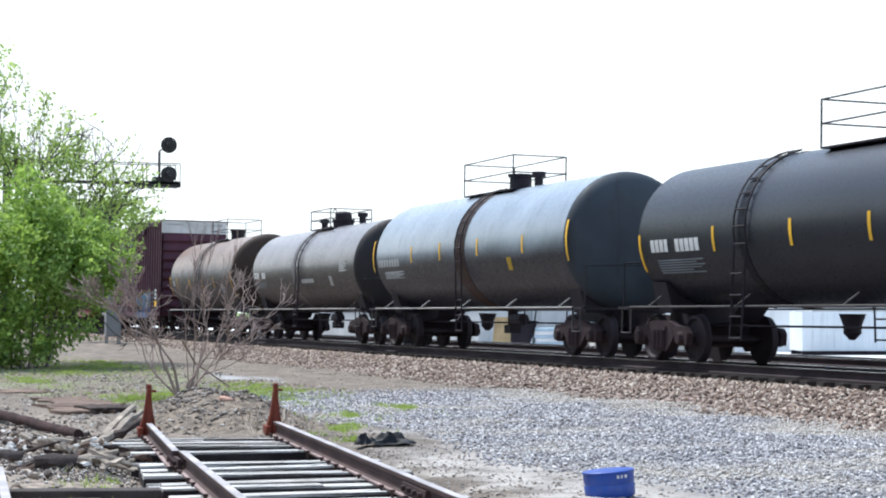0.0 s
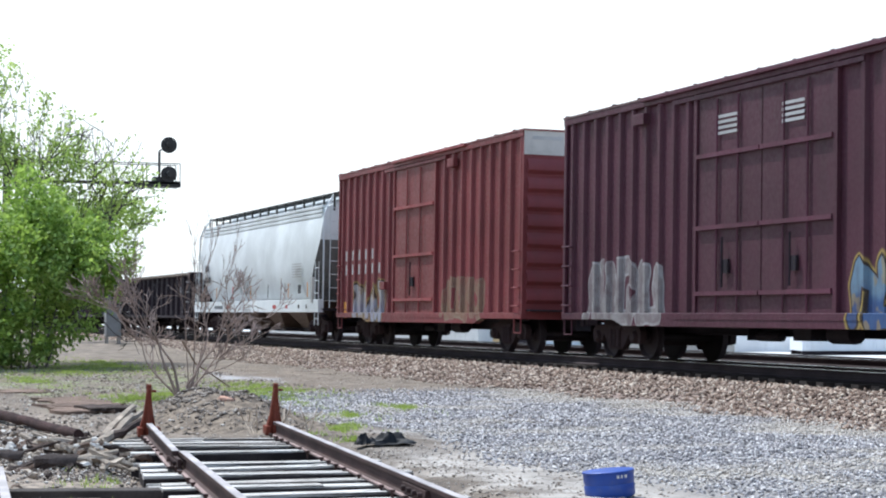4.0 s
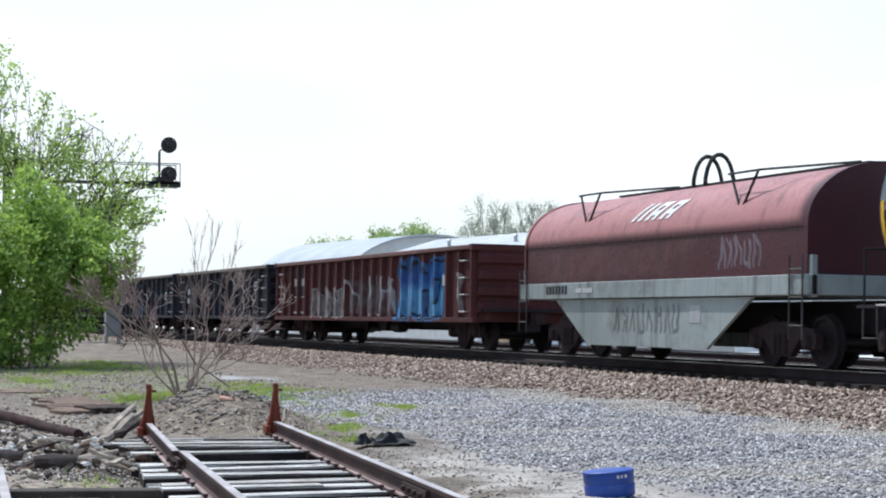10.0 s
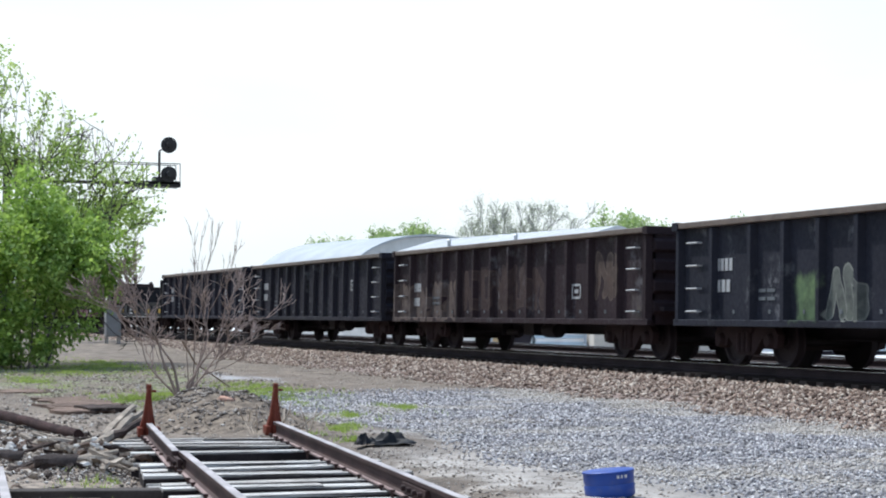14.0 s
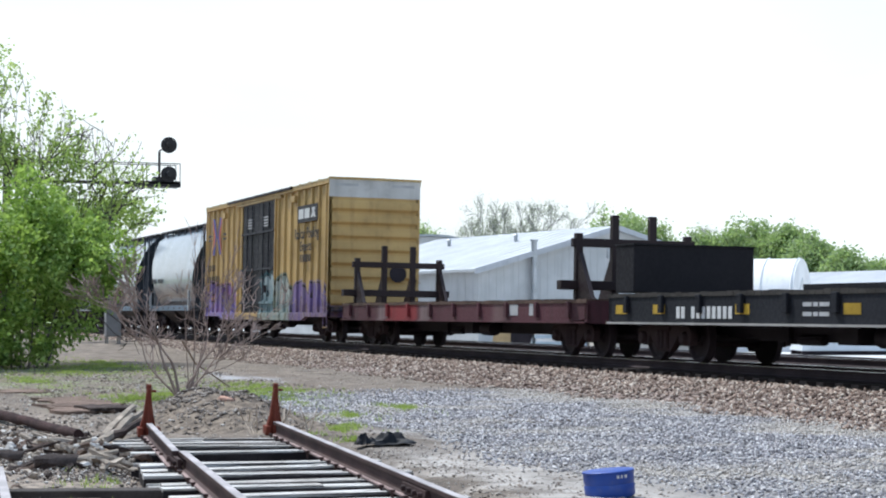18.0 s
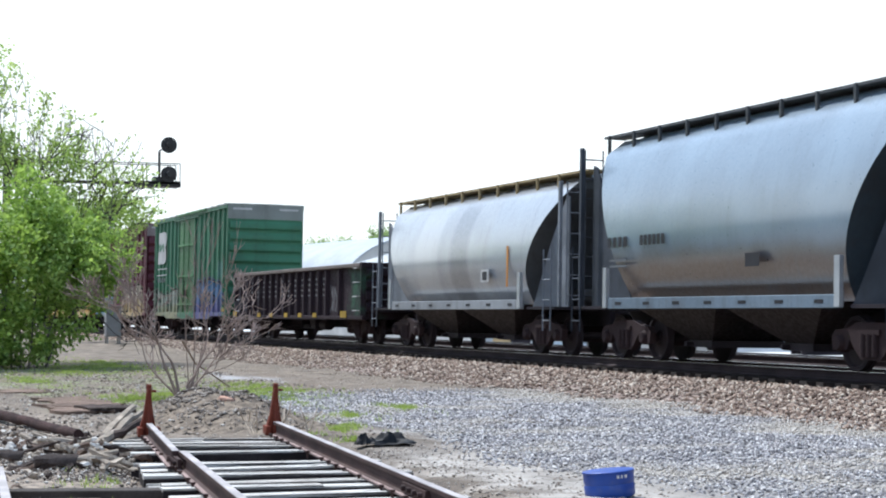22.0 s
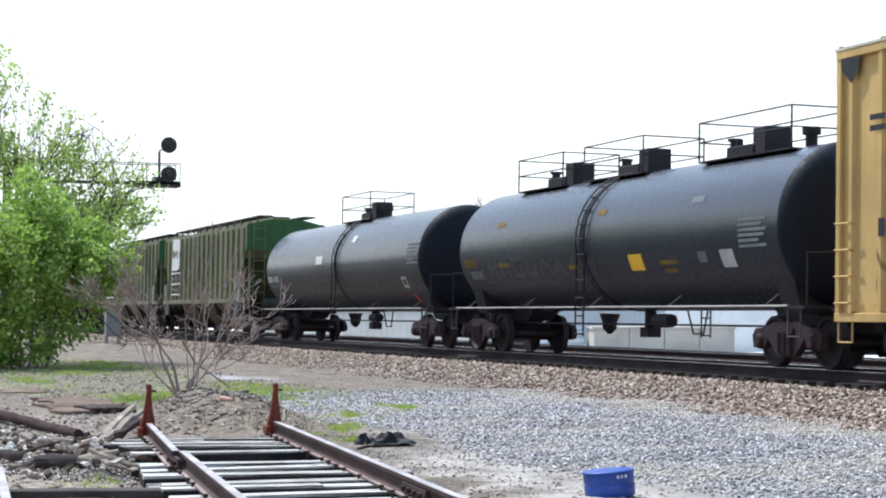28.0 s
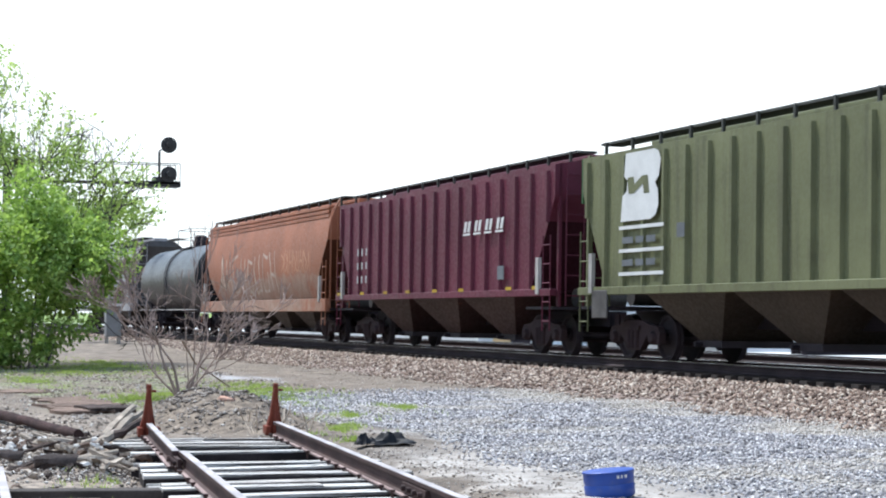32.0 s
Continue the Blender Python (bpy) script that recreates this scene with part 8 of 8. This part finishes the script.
CROSS = Vector((-0.131, 0.991, 0))


def frame_at(o, ax, cr):
    return Matrix(((ax.x, cr.x, 0, o[0]), (ax.y, cr.y, 0, o[1]), (0, 0, 1, o[2]), (0, 0, 0, 1)))


def siding(name, color, rough=0.5):
    n = Nodes(name)
    v = n.coords()
    c = n.mix(n.step(n.noise(v, 0.6, 4), 0.3, 0.7), shade(color, 0.86), shade(color, 1.06))
    c = n.mix(n.step(n.noise(n.coords(scale=(3, 3, 0.3)), 1.5, 5), 0.5, 0.75, 0, 0.3), c, shade(color, 0.55))
    return n.done(c, rough)


def build_buildings():
    wall = siding("pale_metal_siding", (0.44, 0.45, 0.455))
    roof = siding("white_metal_roof", (0.46, 0.475, 0.485), 0.6)
    dark = plain("window_glass_dark", (0.05, 0.06, 0.07), 0.15)
    white = plain("white_frame", (0.7, 0.7, 0.7), 0.5, var=0.1)
    # gable shed: x runs away from the near gable, y across
    m = frame_at((-81.96, 20.74, -0.55), AXIS, CROSS)
    shed = thing("metal_shed", "long white metal shed with a low gable and roll-up door", "building", m)
    L, W, E, P = 19.0, 7.6, 3.53, 5.63
    part("wall", Shape().prism([(-W, 0), (W, 0), (W, E), (0, P), (-W, E)], "x", 0, 0.25), wall, shed)
    part("wall", Shape().prism([(-W, 0), (W, 0), (W, E), (0, P), (-W, E)], "x", L - 0.25, L), wall, shed)
    for s in (-1, 1):
        ys = sorted((s * W, s * (W - 0.25)))
        part("wall", Shape().box(0.25, L - 0.25, *ys, 0, E), wall, shed)
        ys = [(s * (W + 0.35), E - 0.1), (0, P + 0.02), (0, P + 0.14), (s * (W + 0.35), E + 0.03)]
        slab = part("roof_slope", Shape().prism(ys, "x", -0.3, L + 0.3), roof, shed)
        for k in range(19):
            x = -0.2 + k * 1.05
            part("roof_rib", Shape().prism([(s * (W + 0.35), E + 0.03), (0, P + 0.14), (0, P + 0.155), (s * (W + 0.35), E + 0.045)], "x", x, x + 0.05), roof, slab)
        part("rake_trim", Shape().prism([(s * (W + 0.35), E - 0.22), (0, P - 0.1), (0, P + 0.15), (s * (W + 0.35), E + 0.04)], "x", -0.36, -0.30), siding("trim_grey", (0.40, 0.42, 0.45)), shed)
    for k in range(38):
        y = -W + 0.2 + k * 0.4
        z = E + (P - E) * (1 - abs(y) / W) - 0.1
        part("siding_rib", Shape().box(-0.012, 0.0, y - 0.02, y + 0.02, 0, z), wall, shed)
    door = part("roll_up_door", Shape().box(-0.05, 0.02, -1.9, 2.6, 0, 2.6), siding("door_grey", (0.42, 0.44, 0.46)), shed)
    part("door_header", Shape().box(-0.08, 0.02, -2.0, 2.7, 2.6, 2.72), plain("rusty_header", (0.32, 0.2, 0.13), 0.7), door)
    part("vent", Shape().box(-0.06, 0.02, -0.45, 0.45, 4.15, 4.65), siding("vent_grey", (0.33, 0.35, 0.37)), shed)
    part("wall_lamp", Shape().box(-0.2, 0.0, 3.0, 3.25, 3.9, 4.1), dark, shed)
    part("flue_pipe", Shape().tube([(-0.25, -4.7, 0.5), (-0.25, -4.7, 4.9)], 0.14, 10).lathe([(4.9, 0.2), (5.0, 0.2)], "z", 10, (-0.25, -4.7, 0)), GALV, shed)
    for x in (12.3, 14.0, 15.7):
        w = part("window", Shape().box(x - 0.35, x + 0.35, -W - 0.05, -W + 0.02, 2.2, 2.85), white, shed)
        part("pane", Shape().box(x - 0.27, x + 0.27, -W - 0.06, -W - 0.05, 2.27, 2.78), dark, w)
    for k in range(24):
        x = 0.5 + k * 0.8
        part("siding_rib", Shape().box(x - 0.03, x + 0.03, -W - 0.012, -W, 0, E - 0.1), wall, shed)
    for x in (6.0, 13.5):
        part("roof_vent", Shape().tube([(x, -2.2, P - 0.8), (x, -2.2, P - 0.15)], 0.1, 8).lathe([(P - 0.15, 0.17), (P - 0.05, 0.05)], "z", 8, (x, -2.2, 0)), GALV, shed)
    # taller shed with a rounded roof behind it
    m = frame_at((-111.5, 21.5, -0.55), AXIS, CROSS)
    arch = thing("arched_shed", "pale shed with a rounded metal roof", "building", m)
    R_ = 6.2
    arc = lambda o: [(-(R_ + o) * math.cos(t), 2.9 + (3.5 + o) * math.sin(t)) for t in np.linspace(0.0, math.pi, 31)]
    part("wall", Shape().prism([(-R_, 0)] + arc(0) + [(R_, 0)], "x", 0.2, 16), wall, arch)
    part("roof", Shape().prism(arc(0.16) + list(reversed(arc(0.03))), "x", 0, 16.3), siding("pale_roof", (0.36, 0.39, 0.42), 0.6), arch)
    for x in (2.5, 4.2, 9.0, 10.6, 12.4, 14.2):
        w = part("window", Shape().box(x - 0.35, x + 0.35, -R_ - 0.05, -R_ + 0.02, 2.0, 2.7), white, arch)
        part("pane", Shape().box(x - 0.27, x + 0.27, -R_ - 0.06, -R_ - 0.05, 2.07, 2.63), dark, w)
    # fabric hoop shelter
    r2, f2 = Vector((math.sin(THETA), math.cos(THETA), 0)), Vector((-math.cos(THETA), math.sin(THETA), 0))
    ax = (r2 * 0.93 - f2 * 0.37).normalized()
    m = frame_at((-66.9, 16.6, -0.55), ax, Vector((-ax.y, ax.x, 0)))
    hoop = thing("hoop_shelter", "white fabric hoop shelter", "shelter", m)
    fab = siding("white_fabric", (0.80, 0.80, 0.80), 0.6)
    ring = [(-2.1, 0)] + [(-2.1 * math.cos(t), 1.7 + 1.95 * math.sin(t)) for t in np.linspace(0, math.pi, 21)] + [(2.1, 0)]
    part("cover", Shape().prism(ring, "x", 0, 5.0), fab, hoop)
    for k in range(5):
        rr = [(-2.12 * math.cos(t), 1.7 + 1.97 * math.sin(t)) for t in np.linspace(0, math.pi, 21)]
        part("hoop", Shape().tube([(0.1 + k * 1.2, y, z) for y, z in rr], 0.03, 5), fab, hoop)
    part("end_flap", Shape().prism([(-1.4, 0), (1.4, 0), (1.4, 1.8), (0, 2.9), (-1.4, 1.8)], "x", 5.0, 5.03), siding("flap_grey", (0.62, 0.62, 0.62)), hoop)
    # low grey building further right
    m = frame_at((-84.0, 41.5, -0.55), AXIS, CROSS)
    low = thing("low_building", "low grey building with a shallow roof", "building", m)
    part("wall", Shape().box(0, 20, -5, 5, 0, 2.6), wall, low)
    part("roof", Shape().prism([(-5.4, 2.5), (5.4, 2.5), (0, 3.9)], "x", -0.4, 20.4), siding("grey_roof", (0.42, 0.43, 0.45)), low)
    # things standing beyond the second track
    conc = plain("old_concrete", (0.42, 0.39, 0.35), 0.9, scale=3, var=0.15, bump=0.3)
    dock = thing("concrete_dock", "low weathered concrete loading dock", "dock", frame_at((-61.2, 10.3, -0.55), r2, f2))
    for k in range(4):
        part("wall_block", Shape().box(k * 1.28, k * 1.28 + 1.265, 0, 3.5, 0, 0.92), conc, dock, bevel=0.02)
    part("dock_cap", Shape().box(-0.05, 5.15, -0.06, 3.6, 0.92, 1.0), conc, dock)
    pal = plain("pale_blue_panel", (0.42, 0.52, 0.60), 0.6, var=0.15)
    st = thing("panel_stack", "stack of pale blue-white panels on timbers", "stack", frame_at((-64.2, 9.2, -0.55), r2, f2))
    for k in range(6):
        part("panel", Shape().box(0.02 * (k % 3), 1.85 - 0.03 * (k % 2), 0, 2.4, 0.16 + k * 0.13, 0.28 + k * 0.13), pal if k % 2 else white, st)
    for x in (0.3, 1.5):
        part("timber", Shape().box(x - 0.07, x + 0.07, 0, 2.4, 0, 0.16), TIE_DARK, st)
    dump = thing("tipping_skip", "tan steel skip with a dark open side", "skip", frame_at((-65.3, 7.9, -0.55), r2, f2))
    tan = plain("tan_steel", (0.45, 0.33, 0.18), 0.6, rust=0.2)
    part("end_plate", Shape().prism([(0, 0.2), (0.7, 0.2), (0.7, 1.35), (0.1, 1.35)], "y", 0, 0.06), tan, dump)
    part("body", Shape().prism([(0.7, 0.2), (1.4, 0.25), (1.75, 1.2), (0.7, 1.25)], "y", 0.0, 1.8), STEEL_DARK, dump)
    part("skid", Shape().box(0.1, 1.5, 0.1, 0.25, 0, 0.2).box(0.1, 1.5, 1.5, 1.65, 0, 0.2), STEEL_DARK, dump)
    box = thing("white_container", "white steel storage container", "container", frame_at((-57.6, 16.8, -0.55), r2, f2))
    wsteel = siding("white_container_paint", (0.68, 0.72, 0.76))
    part("body", Shape().box(0, 6.1, 0, 2.4, 0.15, 1.55), wsteel, box)
    for k in range(24):
        part("corrugation", Shape().box(0.15 + k * 0.25, 0.27 + k * 0.25, -0.03, 0.0, 0.2, 1.5), wsteel, box)
    part("skid", Shape().box(0, 6.1, 0.1, 0.3, 0, 0.15).box(0, 6.1, 2.0, 2.2, 0, 0.15), STEEL_DARK, box)


# ---- loose things in the yard ----
def build_clutter():
    blue = Nodes("blue_plastic")
    v = blue.coords()
    c = blue.mix(blue.step(blue.noise(v, 3, 4), 0.35, 0.7), (0.007, 0.040, 0.24), (0.012, 0.060, 0.32))
    c = blue.mix(blue.step(blue.noise(v, 5, 5), 0.55, 0.7, 0, 0.3), c, (0.10, 0.11, 0.15))
    blue_m = blue.done(c, 0.45)
    drum = thing("blue_drum", "cut-off bottom of a blue plastic drum lying on gravel", "drum", pose(-14.05, -10.72, -0.56, 4, -3, 20))
    s = Shape().lathe([(0.0, 0.10), (0.0, 0.195), (0.02, 0.21), (0.10, 0.212), (0.115, 0.205), (0.13, 0.212), (0.215, 0.212), (0.22, 0.206), (0.215, 0.20), (0.03, 0.198), (0.025, 0.05)], "z", 40)
    part("shell", s, blue_m, drum)
    part("rim", Shape().lathe([(0.205, 0.213), (0.210, 0.219), (0.22, 0.219), (0.224, 0.213)], "z", 40), blue_m, drum)
    lab = Shape()
    for k, w in enumerate((0.1, 0.08, 0.12)):
        a0 = -0.45 + 0.17 * k
        lab.poly([(0.2145 * math.cos(a), 0.2145 * math.sin(a), z) for z in (0.165, 0.19) for a in (a0, a0 + w * 0.5, a0 + w)], [(0, 1, 4, 3), (1, 2, 5, 4)])
    part("label", lab, WHITE, drum)
    # torn black plastic
    bag = thing("black_plastic_scrap", "crumpled scrap of black plastic sheet", "rubbish", (-20.1, -10.75, -0.54))
    bm = plain("black_plastic", (0.010, 0.010, 0.012), 0.6, var=0.2)
    for name, cx, cy, lx, ly, hz in (("scrap_sheet", 0.0, 0.05, 0.18, 0.25, 0.16), ("scrap_fold", -0.02, -0.24, 0.10, 0.12, 0.16)):
        s = Shape()
        nu, nv = 14, 14
        for i in range(nu):
            for j in range(nv):
                a, b = -1 + 2 * i / (nu - 1), -1 + 2 * j / (nv - 1)
                edge = 1 + 0.3 * noise.noise(Vector((a * 2.1, b * 2.1, cy * 9)))
                z = hz * max(0.02, (1 - 0.8 * max(abs(a), abs(b)) ** 2) * (0.55 + 0.9 * noise.noise(Vector((a * 1.9 + 3, b * 1.9, cy * 5))) + 0.35 * abs(noise.noise(Vector((a * 4.3, b * 4.3, 2))))))
                s.v.append((cx + a * lx * edge, cy + b * ly * edge, z))
        s.f = [(i * nv + j, i * nv + nv + j, i * nv + nv + j + 1, i * nv + j + 1) for i in range(nu - 1) for j in range(nv - 1)]
        part(name, s, bm, bag)
    # second track stub at the edge of the yard
    stub = thing("rail_stub", "short pale worn rail on a dark switch timber", "rail", Matrix.Translation((-15.9, -15.52, -0.32)) @ Matrix.Rotation(math.atan2(-0.21, 2.45), 4, "Z"))
    part("rail", rail_shape(0, 9, 0, 0), RAIL_SIDE, stub)
    part("rail_head", Shape().box(0, 9, -0.034, 0.034, -0.006, 0.0), SPUR_TOP, stub)
    tim = thing("switch_timber", "long dark tarred switch timber", "timber", pose(-15.55, -14.85, -0.67, 0, 0, -16))
    part("beam", Shape().box(-0.12, 0.12, -0.85, 0.75, 0, 0.17), TIE_DARK, tim, bevel=0.012)
    # broken wood and rubble
    grey_wood = plain("grey_driftwood", (0.45, 0.375, 0.30), 0.9, scale=9, var=0.45, bump=0.9, dist=0.015, random_tint=0.5)
    brown_wood = plain("brown_splintered_wood", (0.17, 0.118, 0.092), 0.92, scale=9, var=0.45, bump=0.9, dist=0.015, random_tint=0.5)
    dark_wood = plain("dark_rotten_wood", (0.060, 0.043, 0.037), 0.95, scale=9, var=0.45, bump=0.9, dist=0.02)
    rubble = plain("pale_rubble", (0.66, 0.62, 0.57), 0.92, scale=9, var=0.35, bump=0.7)
    rng = np.random.default_rng(17)

    def knotty(pts, r0, r1, sides, amp, seed):
        """A rough round stem: many rings, each pushed in and out."""
        s = Shape()
        fine = []
        for p, q in zip(pts, pts[1:]):
            fine += [Vector(p).lerp(Vector(q), k / 5) for k in range(5)]
        fine.append(Vector(pts[-1]))
        s.tube(fine, r0, sides, r1)
        s.v = [tuple(Vector(p) + Vector((noise.noise(Vector(p) * 6 + Vector((seed, 0, 0))), noise.noise(Vector(p) * 6 + Vector((0, seed, 0))), noise.noise(Vector(p) * 6 + Vector((0, 0, seed))))) * amp) for p in s.v]
        return s
    log = thing("fallen_log", "fallen dark brown log with a broken end", "log", (0, 0, 0))
    part("stem", knotty([(-27.6, -14.65, -0.42), (-26.2, -14.45, -0.44), (-24.6, -14.2, -0.47), (-22.3, -13.92, -0.49)], 0.074, 0.060, 12, 0.028, 3), plain("log_bark", (0.056, 0.032, 0.030), 0.95, scale=8, var=0.4, bump=0.9, dist=0.02), log)
    part("stub", knotty([(-26.6, -14.5, -0.44), (-26.9, -14.66, -0.22), (-27.0, -14.72, -0.08)], 0.09, 0.05, 8, 0.04, 5), dark_wood, log)
    pl = thing("leaning_plank", "weathered split plank leaning on rubble", "plank", (0, 0, 0))
    for k, (dy, m) in enumerate(((0.0, grey_wood), (0.07, grey_wood), (0.13, dark_wood))):
        part("splinter", knotty([(-20.5 - 0.25 * k, -14.0 + dy * 0.9, -0.53 + 0.03 * k), (-21.6, -13.68 + dy, -0.40 - 0.02 * k), (-23.2 + 0.2 * k, -13.12 + dy, -0.22 - 0.05 * k)], 0.058, 0.040, 6, 0.03, 11 + k), m, pl)
    pile = thing("rubble_pile", "heap of broken ties, bark and stones", "rubble", (-19.8, -14.4, -0.55))
    spots = []
    for k in range(290):
        x, y = rng.normal(-0.2, 2.2), rng.normal(0, 0.42) - 0.14
        if abs(x) > 4.8 or y > 0.7 or (x > 1.9 and y > -0.5):
            continue
        l = 0.04 + 0.26 * rng.random() ** 2.4
        w, h = rng.uniform(0.02, 0.07), rng.uniform(0.010, 0.04)
        z = max(0.0, 0.13 - 0.03 * x * x - 0.12 * y * y) * rng.uniform(0.3, 1)
        kind = rng.random()
        if kind > 0.80:
            l, w, h = rng.uniform(0.03, 0.08), rng.uniform(0.02, 0.06), rng.uniform(0.015, 0.04)
        s = Shape()
        n_ = 4
        for q in range(n_ + 1):
            t = -1 + 2 * q / n_
            k_ = 1 - 0.55 * abs(t) ** 3 * rng.uniform(0.4, 1)
            off = rng.normal(0, 0.25, 2)
            for a_ in range(5):
                an = a_ * 1.2566 + rng.uniform(-0.35, 0.35)
                r_ = k_ * rng.uniform(0.7, 1.2)
                s.v.append((t * l, w * (math.cos(an) * r_ + off[0] * 0.5), h * (math.sin(an) * r_ + off[1])))
        s.f = [(5 * q + a_, 5 * q + (a_ + 1) % 5, 5 * q + 5 + (a_ + 1) % 5, 5 * q + 5 + a_) for q in range(n_) for a_ in range(5)] + [(4, 3, 2, 1, 0), tuple(5 * n_ + a_ for a_ in range(5))]
        name, m = ("wood_piece", grey_wood) if kind < 0.30 else ("wood_piece", brown_wood) if kind < 0.52 else ("wood_piece", dark_wood) if kind < 0.80 else ("stone", rubble)
        part(name, s, m, pile, at=pose(x, y, z + h * 0.5, *rng.uniform(-18, 18, 2), rng.uniform(0, 180)), smooth=False)
    chips = np.stack([rng.normal(-20.0, 2.4, 6000), rng.normal(-14.5, 0.5, 6000), np.zeros(6000)], 1)
    chips = chips[(chips[:, 0] > -27) & (chips[:, 0] < -16.8) & (chips[:, 1] < -13.6)]
    chips[:, 2] = [ground_height(x, y) + 0.01 for x, y, _ in chips]
    stones("wood_chips", "bark chips and crumbs of rotten wood on the dirt", chips, 0.008 + 0.026 * rng.random(len(chips)) ** 2, ballast_material("bark_chip", (0.045, 0.033, 0.027), (0.17, 0.132, 0.108), (0.66, 0.61, 0.55)), 19, "debris")
    charred = plain("charred_wood", (0.088, 0.070, 0.064), 0.95, scale=9, var=0.45, bump=0.9, dist=0.02)
    for x, y, z, rz, l, r, mat in ((-18.15, -14.75, -0.47, 74, 0.21, 0.066, charred), (-19.0, -15.10, -0.47, 62, 0.15, 0.055, charred), (-20.25, -14.44, -0.47, 66, 0.19, 0.048, dark_wood), (-18.7, -14.22, -0.49, 80, 0.18, 0.036, dark_wood)):
        blk = thing("timber_block", "short charred grey timber offcut" if mat is charred else "short rotten dark brown timber offcut", "timber", pose(x, y, z, 0, 0, rz))
        part("block", knotty([(-l, 0, 0), (0.0, 0, 0.012), (l * 0.95, 0, 0)], r, r * 0.85, 10, 0.045, 21 + round(10 * l)), mat, blk)

    def slab(cx, cy, lx, ly, z0, z1, seed):
        """A flat ragged-edged sheet."""
        r = np.random.default_rng(seed)
        ring = []
        for k in range(28):
            a = k / 28 * math.tau
            ca, sa = math.cos(a), math.sin(a)
            m_ = max(abs(ca), abs(sa)) * r.uniform(0.80, 1.25)
            ring.append((cx + lx * ca / m_, cy + ly * sa / m_))
        return Shape().prism(ring, "z", z0, z1)
    mat_old = thing("flattened_sheet", "half-buried ragged brown boards lying in the dirt", "board", (-29.3, -12.8, -0.56))
    crust = plain("brown_crust", (0.185, 0.130, 0.102), 0.95, scale=7, var=0.4, bump=0.9, dist=0.03)
    for k, (cx, cy, lx, ly, z0, z1) in enumerate(((0.0, 0.0, 1.3, 0.55, 0, 0.05), (-1.2, 0.15, 1.1, 0.50, 0.0, 0.06), (0.6, 0.2, 0.6, 0.35, 0.04, 0.085), (-2.6, 0.1, 0.9, 0.45, 0, 0.05), (-6.4, -0.25, 0.8, 0.42, 0, 0.05))):
        part("board", slab(cx, cy, lx, ly, z0, z1, 50 + k), crust if k != 2 else dark_wood, mat_old)
    # things on the mound of dirt
    br = thing("broken_brick", "broken orange-pink brick lump on the dirt mound", "brick", pose(-24.4, -11.62, -0.19, 8, 10, 70))
    part("lump", Shape().prism([(-0.13, -0.06), (0.02, -0.075), (0.11, -0.03), (0.09, 0.05), (-0.02, 0.07), (-0.12, 0.03)], "z", -0.05, 0.025), plain("brick_clay", (0.58, 0.34, 0.25), 0.9, var=0.3), br, bevel=0.025)
    dry = plain("dry_stalk", (0.46, 0.38, 0.30), 0.9)
    st = thing("dry_stalks", "dry pale weed stalks by the wheel stop", "weeds", (-22.0, -11.5, -0.5))
    for k in range(16):
        a = rng.uniform(-0.5, 0.5)
        y0 = rng.choice([-0.35, 0.0, 0.35]) + rng.normal(0, 0.05)
        part("stalk", Shape().tube([(rng.normal(0, 0.1), y0, 0), (rng.normal(0, 0.1), y0 + a * 0.15, 0.15), (rng.normal(0, 0.12), y0 + a * 0.45, rng.uniform(0.2, 0.38))], 0.008, 4), dry, st)
    clods = np.stack([rng.normal(-25.2, 1.15, 4200), rng.normal(-11.55, 0.58, 4200), np.zeros(4200)], 1)
    clods[:, 2] = [ground_height(x, y) for x, y, _ in clods]
    stones("mound_clods", "clods and gravel on the dirt mound", clods, 0.009 + 0.036 * rng.random(4200) ** 3, ballast_material("clod_earth", (0.075, 0.056, 0.046), (0.19, 0.155, 0.128), (0.44, 0.39, 0.34)), 18, "dirt")


build_setting()
build_signal()
build_buildings()
build_plants()
build_clutter()
build_train()
motions()
